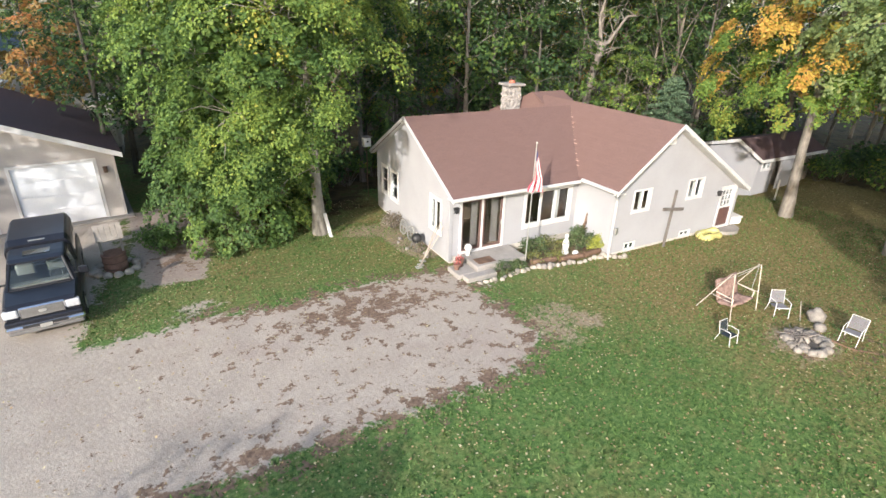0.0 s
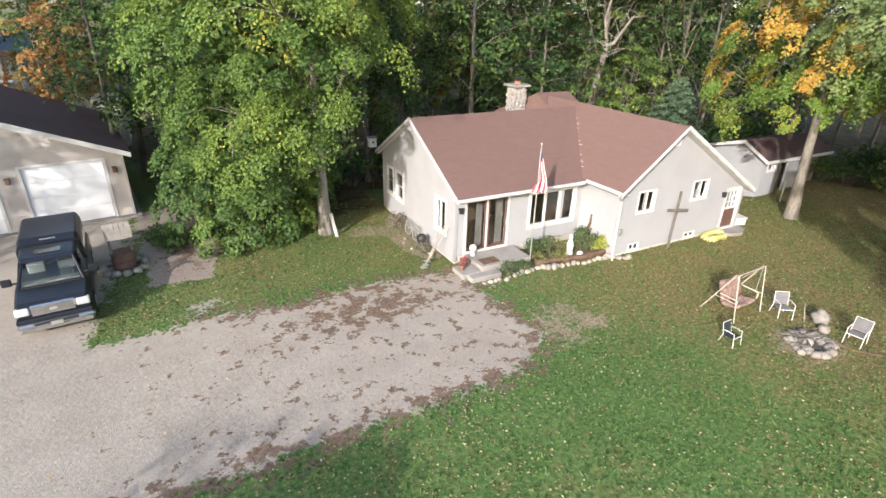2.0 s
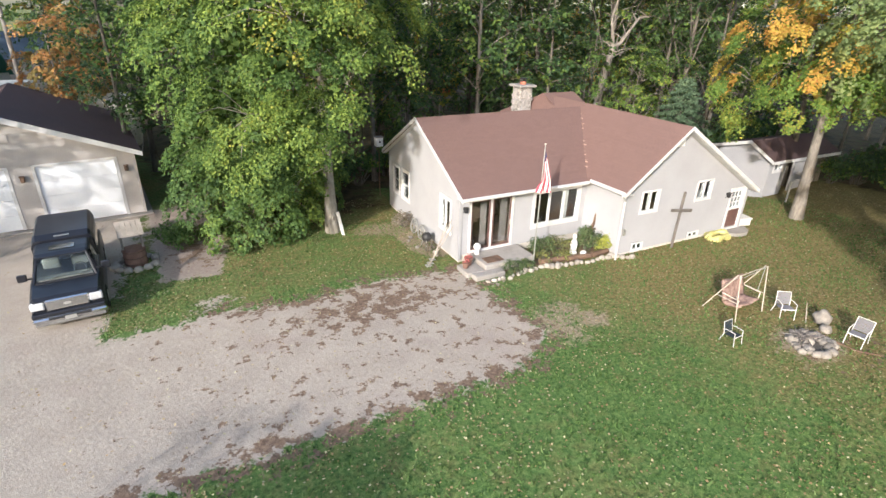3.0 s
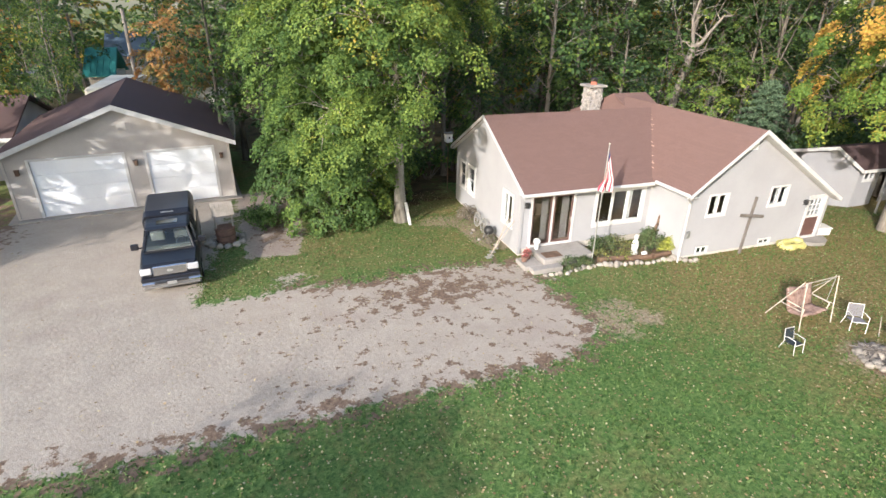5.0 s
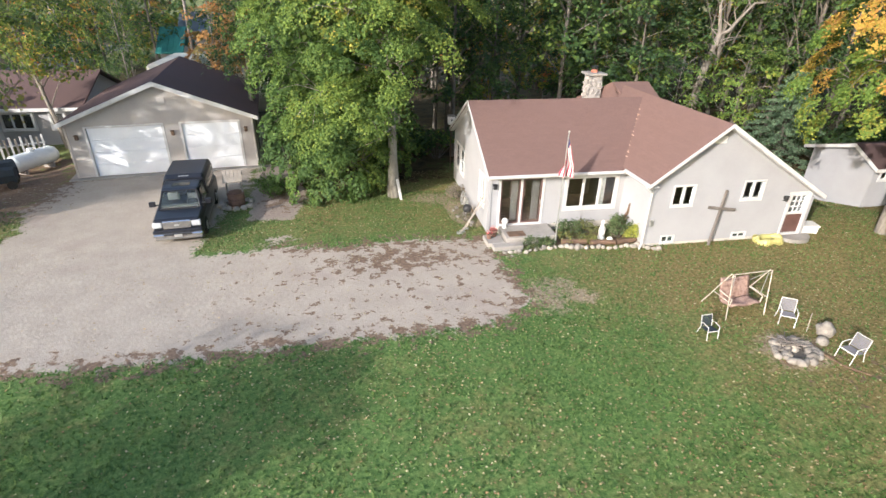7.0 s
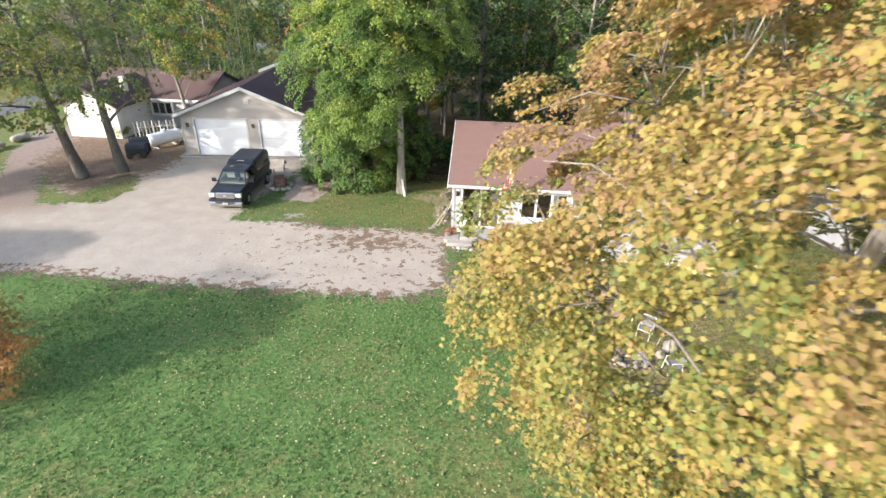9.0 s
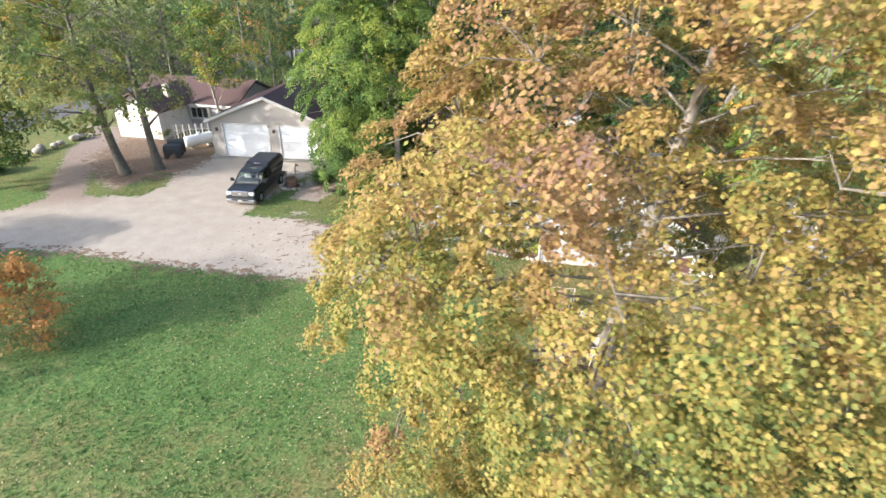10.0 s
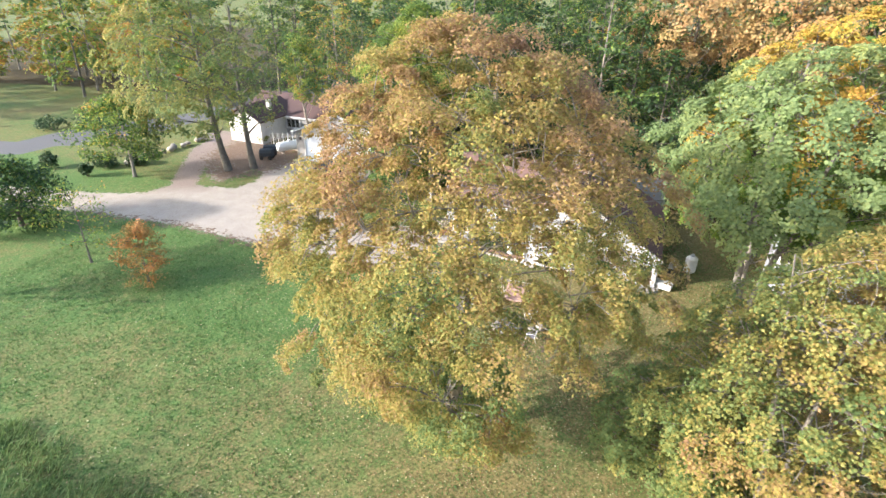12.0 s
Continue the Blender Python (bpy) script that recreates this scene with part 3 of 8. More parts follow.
def window(parent, m, x0, x1, z0, z1, lights=2, split=0.0, casing=0.1, sash=0.045, curtain=False, name="window"):
    """A white window: casing, sill, a sash and a pane for each light. split: height of a meeting rail, as a share."""
    bm = bmesh.new()
    frame_box(bm, m, x0 - casing * 0.6, x1 + casing * 0.6, z0 - casing * 0.4, z1 + casing * 0.6, casing, -0.06, 0.1)
    win = part(name, bm, M_TRIM, parent)
    part("window_sill", boxes((x0 - casing * 0.7, x1 + casing * 0.7, -0.07, 0.02, z0 - casing * 0.4 - 0.035, z0 - casing * 0.4 - 0.002), m=m, bevel=0.006), M_TRIM, win)
    ix0, ix1, iz0, iz1 = x0 + casing * 0.4, x1 - casing * 0.4, z0 + casing * 0.6, z1 - casing * 0.4
    w = (ix1 - ix0) / lights
    for k in range(lights):
        a, b = ix0 + k * w + 0.004, ix0 + (k + 1) * w - 0.004
        bm = bmesh.new()
        frame_box(bm, m, a, b, iz0, iz1, sash, -0.04, 0.012)
        if split:
            zm = iz0 + split * (iz1 - iz0)
            box(bm, a + sash, b - sash, -0.04, 0.012, zm - sash / 2, zm + sash / 2, m)
        s = part("sash", bm, M_TRIM, win)
        pane = part("pane", boxes((a + sash - 0.004, b - sash + 0.004, -0.018, -0.012, iz0 + sash - 0.004, iz1 - sash + 0.004), m=m), M_GLASS, win)
        pane.visible_shadow = False
        if curtain and k == lights - 1:
            part("curtain", boxes((a + 0.02, a + w * 0.45, 0.13, 0.15, iz0, iz1), m=m), M_CURTAIN, win)
    return win


def wall_frame(x, y, face):
    """A wall's frame with its origin on the ground at (x, y); face: the way it looks."""
    return {"S": pose(x, y, 0), "W": pose(x, y, 0, 0, 0, -90), "N": pose(x, y, 0, 0, 0, 180), "E": pose(x, y, 0, 0, 0, 90)}[face]


# ---- the house ----
WX, WY, WN = 8.85, 14.85, 21.5      # west block: west wall, south wall, north wall
EX, EY, EE = 14.62, 12.78, 21.76    # east block: west wall, south gable wall, east wall
RIDGE_Y, RIDGE_Z, EAVE_S, EAVE_Z = 18.2, 4.72, 14.3, 2.67
PEAK_X, PEAK_Z, EAVE_W, EAVE_WZ, EAVE_E, EAVE_EZ = 16.95, 4.88, 14.2, 2.76, 21.9, 1.94


def house():
    h = thing("house", pose(15, 17, 0), "single-storey beige lap-sided house with a brown shingle roof", "house", in_world=True)
    sl_s = (RIDGE_Z - EAVE_Z) / (RIDGE_Y - EAVE_S)
    eave_n = 21.85
    zn = 2.66
    sl_n = (RIDGE_Z - zn) / (eave_n - RIDGE_Y)
    sl_w = (PEAK_Z - EAVE_WZ) / (PEAK_X - EAVE_W)
    sl_e = (PEAK_Z - EAVE_EZ) / (EAVE_E - PEAK_X)
    # foundation
    part("foundation", boxes((WX + 0.02, EX, WY + 0.02, WN, -1.0, 0.36), (EX + 0.02, EE - 0.02, EY + 0.02, 23.5, -1.2, 0.16)), M_FOUND, h, "painted block foundation")
    # south wall of the west block: patio door and a three-light window
    s = wall_frame(WX, WY, "S")
    top_s = EAVE_Z + sl_s * (WY - EAVE_S) - 0.14
    lap_wall("wall", h, s, 0.3, top_s, lambda z: 0.0, lambda z: EX - WX, [(0.42, 2.22, 0.3, 2.36), (3.2, 5.42, 0.9, 2.3)], M_SIDING)
    # west gable wall
    w = wall_frame(WX, WN, "W")
    wl = WN - WY
    ry = WN - RIDGE_Y
    lap_wall("wall", h, w, 0.12, RIDGE_Z - 0.14, lambda z: max(0.0, ry - (RIDGE_Z - 0.13 - z) / sl_n), lambda z: min(wl, ry + (RIDGE_Z - 0.13 - z) / sl_s),
             [(0.55, 1.2, 0.98, 2.2), (1.5, 2.25, 0.95, 2.2), (5.2, 6.05, 0.95, 2.22)], M_SIDING)
    # north side, plain
    for b in ((WX + 0.15, 16.0, WN - 0.15, WN, 0.0, zn - 0.05), (16.0, EE, 23.35, 23.5, -1.0, 2.9), (15.85, 15.998, WN + 0.002, 23.5, 0.0, 3.3)):
        part("wall", boxes(b), M_SIDING, h)
    # short west-facing wall of the east block
    c = wall_frame(EX, WY - 0.02, "W")
    lap_wall("wall", h, c, 0.16, EAVE_WZ + 0.22, lambda z: 0.0, lambda z: WY - EY - 0.02, [], M_SIDING)
    # south gable wall
    g = wall_frame(EX, EY, "S")
    px = PEAK_X - EX
    lap_wall("wall", h, g, 0.14, PEAK_Z - 0.16, lambda z: max(0.0, px - (PEAK_Z - 0.15 - z) / sl_w), lambda z: min(EE - EX, px + (PEAK_Z - 0.15 - z) / sl_e),
             [(0.84, 1.72, 1.68, 2.5), (3.84, 4.72, 1.78, 2.55), (0.75, 1.28, 0.14, 0.42), (3.9, 4.5, 0.14, 0.34), (6.1, 7.0, 0.14, 1.94)], M_SIDING)
    # east wall, low
    e = wall_frame(EE, EY + 0.02, "E")
    lap_wall("wall", h, e, 0.1, EAVE_EZ + 0.02, lambda z: 0.0, lambda z: 10.6, [], M_SIDING)
    # corner boards
    for x0, x1, y0, y1, z0, z1 in ((WX - 0.06, WX + 0.08, WY - 0.06, WY + 0.08, 0.1, top_s), (EX - 0.06, EX + 0.07, EY - 0.06, EY + 0.07, 0.1, 2.95), (EE - 0.07, EE + 0.06, EY - 0.06, EY + 0.07, 0.1, 1.75), (WX - 0.045, WX + 0.06, WN - 0.06, WN + 0.03, 0.1, 2.65)):
        part("corner_board", boxes((x0, x1, y0, y1, z0, z1), bevel=0.008), M_SIDING, h)
    # floor and ceiling within
    part("inner_floor", boxes((WX + 0.2, EX, WY + 0.2, WN - 0.2, 0.37, 0.42), (EX, EE - 0.2, EY + 0.2, 23.2, 0.37, 0.42)), M_WOODDARK, h)
    part("inner_ceiling", boxes((WX + 0.16, EX, WY + 0.16, WN - 0.2, 2.48, 2.52)), M_ROOMWALL, h)
    part("inner_wall", boxes((WX + 0.2, 14.5, 17.6, 17.7, 0.42, 2.48)), M_ROOMWALL, h)
    # roofs
    t = 0.13
    bm = bmesh.new()
    slab(bm, [(8.62, EAVE_S, EAVE_Z), (16.9, EAVE_S, EAVE_Z), (16.9, RIDGE_Y, RIDGE_Z), (8.62, RIDGE_Y, RIDGE_Z)], t)
    slab(bm, [(16.9, eave_n, zn), (8.62, eave_n, zn), (8.62, RIDGE_Y, RIDGE_Z), (16.9, RIDGE_Y, RIDGE_Z)], t)
    part("roof", bm, M_ROOF, h, "brown asphalt shingle roof")
    bm = bmesh.new()
    slab(bm, [(EAVE_W, 20.3, EAVE_WZ), (EAVE_W, 12.36, EAVE_WZ), (PEAK_X, 12.36, PEAK_Z), (PEAK_X, 20.3, PEAK_Z)], t)
    slab(bm, [(EAVE_E, 12.36, EAVE_EZ), (EAVE_E, 20.3, EAVE_EZ), (PEAK_X, 20.3, PEAK_Z), (PEAK_X, 12.36, PEAK_Z)], t)
    part("roof", bm, M_ROOF, h, "brown asphalt shingle roof")
    bm = bmesh.new()
    slab(bm, [(16.5, 17.6, 3.62), (18.4, 17.6, 3.62), (18.4, 20.7, 4.98), (16.5, 20.7, 4.98)], t)
    slab(bm, [(18.4, 23.9, 3.57), (16.5, 23.9, 3.57), (16.5, 20.7, 4.98), (18.4, 20.7, 4.98)], t)
    slab(bm, [(16.05, 23.6, 3.72), (16.05, 17.9, 3.72), (16.49, 20.7, 4.95)], t)
    part("roof", bm, M_ROOF, h, "brown asphalt shingle roof")
    # worn spots of flashing that show along the valley
    rng = random.Random(5)
    for k in range(16):
        z = 2.98 + k * 0.1 + rng.random() * 0.07
        y = EAVE_S + (z - EAVE_Z) / sl_s
        x = EAVE_W + (z - EAVE_WZ) / sl_w
        e = 0.006 + 0.03 * rng.random() ** 2
        part("flashing", boxes((x - e, x + e * 0.8, y - rng.uniform(2, 6) * e, y + e, z - 0.02, z + 0.014)), M_FLASH, h)
    # fascia, rakes, gutters
    part("gutter", boxes((8.62, 14.16, EAVE_S - 0.1, EAVE_S - 0.005, EAVE_Z - 0.115, EAVE_Z - 0.005), bevel=0.02), M_TRIM, h, "white gutter")
    part("soffit", boxes((8.7, EX - 0.03, EAVE_S, WY - 0.016, EAVE_Z - 0.16, EAVE_Z - 0.14)), M_TRIM, h)
    part("gutter", boxes((EAVE_W - 0.1, EAVE_W - 0.005, 12.4, EAVE_S - 0.1, EAVE_WZ - 0.115, EAVE_WZ - 0.005), bevel=0.02), M_TRIM, h, "white gutter")
    part("soffit", boxes((EAVE_W, EX - 0.016, 12.4, WY - 0.05, EAVE_WZ - 0.16, EAVE_WZ - 0.14)), M_TRIM, h)

    def rake(pts, out, depth=0.115, thick=0.03):
        bm = bmesh.new()
        (a, b) = [Vector(p) for p in pts]
        o = Vector(out) * thick
        d = Vector((0, 0, -depth))
        lift = Vector((0, 0, 0.015))
        v = [bm.verts.new(k) for k in (a + lift, b + lift, b + d, a + d, a + lift + o, b + lift + o, b + d + o, a + d + o)]
        for f in ((0, 1, 2, 3), (7, 6, 5, 4), (4, 5, 1, 0), (3, 2, 6, 7), (0, 3, 7, 4), (5, 6, 2, 1)):
            bm.faces.new([v[k] for k in f])
        bmesh.ops.recalc_face_normals(bm, faces=bm.faces)
        part("rake_board", bm, M_TRIM, h, "white rake board")
    rake(((8.62, EAVE_S - 0.1, EAVE_Z - 0.05), (8.62, RIDGE_Y, RIDGE_Z)), (-1, 0, 0))
    rake(((8.62, eave_n, zn), (8.62, RIDGE_Y, RIDGE_Z)), (-1, 0, 0))
    rake(((EAVE_W - 0.08, 12.36, EAVE_WZ - 0.06), (PEAK_X, 12.36, PEAK_Z)), (0, -1, 0))
    rake(((EAVE_E + 0.05, 12.36, EAVE_EZ - 0.03), (PEAK_X, 12.36, PEAK_Z)), (0, -1, 0), 0.14)
    # sloping soffits under the gable overhangs
    for (x0, z0, x1, z1) in ((EAVE_W, EAVE_WZ, PEAK_X, PEAK_Z), (EAVE_E, EAVE_EZ, PEAK_X, PEAK_Z)):
        bm = bmesh.new()
        slab(bm, [(x0, 12.37, z0 - 0.145), (x1, 12.37, z1 - 0.145), (x1, EY - 0.02, z1 - 0.145), (x0, EY - 0.02, z0 - 0.145)], 0.02)
        part("soffit", bm, M_TRIM, h)
    for (y0, z0) in ((EAVE_S, EAVE_Z), (eave_n, zn)):
        bm = bmesh.new()
        slab(bm, [(8.63, y0, z0 - 0.145), (WX - 0.02, y0, z0 - 0.145), (WX - 0.02, RIDGE_Y, RIDGE_Z - 0.145), (8.63, RIDGE_Y, RIDGE_Z - 0.145)], 0.02)
        part("soffit", bm, M_TRIM, h)
    # gable louvre
    part("gable_vent", boxes((PEAK_X - 0.28, PEAK_X + 0.16, EY - 0.08, EY - 0.016, 4.1, 4.36), bevel=0.01), M_WHITE, h)
    # downspout at the inner corner
    bm = bmesh.new()
    tube(bm, [(EAVE_W - 0.05, 12.5, EAVE_WZ - 0.15), (EX - 0.1, EY - 0.1, 2.3), (EX - 0.1, EY - 0.1, 0.15), (EX - 0.3, EY - 0.3, 0.08)], 0.04, 6)
    part("downspout", bm, M_TRIM, h)
    # windows
    window(h, s, 3.2, 5.42, 0.9, 2.3, 3, curtain=True, sash=0.05)
    window(h, w, 0.55, 1.2, 0.98, 2.2, 1, 0.5)
    window(h, w, 1.5, 2.25, 0.95, 2.2, 1, 0.5)
    window(h, w, 5.2, 6.05, 0.95, 2.22, 2)
    window(h, g, 0.84, 1.72, 1.68, 2.5, 2, curtain=True, casing=0.06, sash=0.022)
    window(h, g, 3.84, 4.72, 1.78, 2.55, 2, curtain=True, casing=0.06, sash=0.022)
    # dark sheets behind the clear basement panes stand in for the unlit inside
    for xa, xb, za, zb in ((0.75, 1.28, 0.14, 0.42), (3.9, 4.5, 0.14, 0.36)):
        part("dark_backing", boxes((xa + 0.03, (xa + xb) / 2 - 0.015, 0.02, 0.027, za + 0.04, zb - 0.03), ((xa + xb) / 2 + 0.015, xb - 0.03, 0.02, 0.027, za + 0.04, zb - 0.03), m=g), M_CARGLASS, h)
    window(h, g, 0.75, 1.28, 0.14, 0.42, 2, casing=0.05, sash=0.008)
    window(h, g, 3.9, 4.5, 0.14, 0.36, 2, casing=0.05, sash=0.008)
    # sliding patio door
    bm = bmesh.new()
    frame_box(bm, s, 0.36, 2.28, 0.32, 2.42, 0.1, -0.062, 0.1)
    box(bm, 1.27, 1.37, -0.03, 0.1, 0.42, 2.32, s)
    door = part("patio_door", bm, M_TRIM, h, "white-framed sliding glass door")
    for a, b in ((0.46, 1.27), (1.37, 2.18)):
        bm = bmesh.new()
        frame_box(bm, s, a, b, 0.42, 2.32, 0.06, -0.035, 0.01)
        part("door_leaf", bm, M_DOORBROWN, door, "brown door leaf")
        p = part("pane", boxes((a + 0.056, b - 0.056, -0.014, -0.008, 0.476, 2.264), m=s), M_GLASS, door)
        p.visible_shadow = False
    part("handle", boxes((2.13, 2.16, -0.075, -0.036, 1.2, 1.4), m=s, bevel=0.006), M_STEEL, door)
    part("curtain", boxes((1.85, 2.15, 0.2, 0.22, 0.45, 2.3), (0.98, 1.25, 0.2, 0.22, 0.45, 2.3), m=s), M_DRAPE, door)
    # entry door with a nine-light window
    bm = bmesh.new()
    frame_box(bm, g, 6.04, 7.06, 0.1, 2.0, 0.1, -0.062, 0.1)
    ed = part("entry_door", bm, M_TRIM, h, "brown entry door, white nine-light upper half")
    part("lower_panel", boxes((6.14, 6.96, 0.0, 0.045, 0.2, 1.0), m=g, bevel=0.01), M_DOORBROWN, ed)
    bm = bmesh.new()
    frame_box(bm, g, 6.14, 6.96, 1.004, 1.9, 0.1, 0.0, 0.045)
    for k in (1, 2):
        x = 6.24 + 0.62 * k / 3
        box(bm, x - 0.02, x + 0.02, 0.005, 0.04, 1.104, 1.8, g)
        z = 1.104 + 0.696 * k / 3
        for q in range(3):
            xa, xb = 6.24 + 0.62 * q / 3 + 0.02, 6.24 + 0.62 * (q + 1) / 3 - 0.02
            box(bm, xa, xb, 0.005, 0.04, z - 0.018, z + 0.018, g)
    part("upper_panel", bm, M_TRIM, ed)
    part("pane", boxes((6.23, 6.87, 0.02, 0.026, 1.09, 1.81), m=g), M_GLASS, ed).visible_shadow = False
    part("door_knob", boxes((6.2, 6.25, -0.05, 0.0, 1.0, 1.06), m=g, bevel=0.015), M_STEEL, ed)
    # lanterns by the doors
    for m, x, z in ((s, 0.2, 2.05), (g, 5.85, 1.75)):
        bm = bmesh.new()
        box(bm, x - 0.07, x + 0.07, -0.03, -0.014, z - 0.12, z + 0.12, m, bevel=0.005)
        box(bm, x - 0.06, x + 0.06, -0.17, -0.03, z - 0.1, z + 0.08, m, bevel=0.02)
        box(bm, x - 0.08, x + 0.08, -0.19, -0.03, z + 0.082, z + 0.11, m, bevel=0.01)
        part("wall_lantern", bm, M_BLACK, h, "small dark wall lantern")
    # meter box and hose bib on the gable corner
    part("meter_box", boxes((0.1, 0.24, -0.1, -0.014, 0.9, 1.15), m=g, bevel=0.01), M_STEEL, h)
    return h


house()


# ---- the garage ----
def garage():
    m = pose(-9.98, 24.06, 0, 0, 0, 6.6)
    g = thing("garage", m, "two-bay taupe lap-sided garage with a dark shingle roof", "garage")
    W, D, PK, PZ, EZ = 8.65, 9.4, 4.32, 4.68, 2.8
    sl = 0.405
    I = Matrix.Identity(4)
    doors = [(0.92, 4.27, 0.0, 2.52), (5.2, 7.9, 0.0, 2.52)]
    lap_wall("wall", g, I, 0.08, PZ - 0.1, lambda z: max(0.0, PK - (PZ - 0.09 - z) / sl), lambda z: min(W, PK + (PZ - 0.09 - z) / sl), doors, M_SIDING_G, 0.118)
    part("wall", boxes((0.0, 0.14, 0.142, D, 0.02, EZ), (W - 0.14, W, 0.142, D, 0.02, EZ), (0.14, W - 0.14, D - 0.14, D, 0.02, EZ)), M_SIDING_G, g)
    part("slab", boxes((-0.35, W + 0.25, -0.35, D, -0.25, 0.07), bevel=0.02), M_CONC, g, "concrete slab edge")
    bm = bmesh.new()
    ov = 0.3
    slab(bm, [(-ov, D + 0.3, PZ - sl * (PK + ov)), (-ov, -0.4, PZ - sl * (PK + ov)), (PK, -0.4, PZ), (PK, D + 0.3, PZ)], 0.12)
    slab(bm, [(W + ov, -0.4, PZ - sl * (W + ov - PK)), (W + ov, D + 0.3, PZ - sl * (W + ov - PK)), (PK, D + 0.3, PZ), (PK, -0.4, PZ)], 0.12)
    part("roof", bm, M_ROOF_G, g, "dark brown shingle roof")
    for xe in (-ov, W + ov):
        bm = bmesh.new()
        ze = PZ - sl * abs(xe - PK)
        a, b = Vector((xe, -0.4, ze + 0.015)), Vector((PK, -0.4, PZ + 0.015))
        v = [bm.verts.new(k) for k in (a, b, b - Vector((0, 0, 0.22)), a - Vector((0, 0, 0.2)))]
        f = bm.faces.new(v)
        r = bmesh.ops.extrude_face_region(bm, geom=[f])
        bmesh.ops.translate(bm, vec=(0, -0.03, 0), verts=[k for k in r["geom"] if isinstance(k, bmesh.types.BMVert)])
        bmesh.ops.recalc_face_normals(bm, faces=bm.faces)
        part("rake_board", bm, M_TRIM, g, "white rake board")
        bm = bmesh.new()
        slab(bm, [(xe, -0.39, ze - 0.13), (PK, -0.39, PZ - 0.13), (PK, -0.016, PZ - 0.13), (xe, -0.016, ze - 0.13)], 0.02)
        part("soffit", bm, M_TRIM, g)
    for x0, x1, z0, z1 in doors:
        bm = bmesh.new()
        box(bm, x0 - 0.11, x1 + 0.11, -0.06, 0.14, z1, z1 + 0.1)
        box(bm, x0 - 0.11, x0, -0.06, 0.14, 0.072, z1)
        box(bm, x1, x1 + 0.11, -0.06, 0.14, 0.072, z1)
        fr = part("garage_door", bm, M_TRIM, g, "white overhead garage door")
        n = 4
        for k in range(n):
            za, zb = 0.075 + (z1 - 0.08) * k / n, 0.075 + (z1 - 0.08) * (k + 1) / n - 0.003
            part("door_panel", boxes((x0 + 0.005, x1 - 0.005, 0.03, 0.07, za, zb), bevel=0.008), M_DOORPANEL, fr)
    for x in (0.45, 4.74, 8.26):
        bm = bmesh.new()
        box(bm, x - 0.07, x + 0.07, -0.03, -0.014, 1.98, 2.26, bevel=0.005)
        box(bm, x - 0.07, x + 0.07, -0.19, -0.03, 2.0, 2.2, bevel=0.02)
        box(bm, x - 0.09, x + 0.09, -0.21, -0.03, 2.202, 2.24, bevel=0.01)
        part("wall_lantern", bm, M_WOODDARK, g, "small dark wall lantern")
    part("gable_vent", boxes((PK + 0.02, PK + 0.36, -0.075, -0.016, 3.55, 3.88), bevel=0.01), M_SIDING_G, g)
    for x in (-0.02, W - 0.08):
        part("corner_board", boxes((x, x + 0.1, -0.06, 0.1, 0.072, 2.62), bevel=0.006), M_SIDING_G, g)
    return g


garage()


# ---- trees ----
def bezier(a, b, c, n):
    return [a * (1 - s) ** 2 + b * 2 * s * (1 - s) + c * s * s for s in [k / n for k in range(n + 1)]]


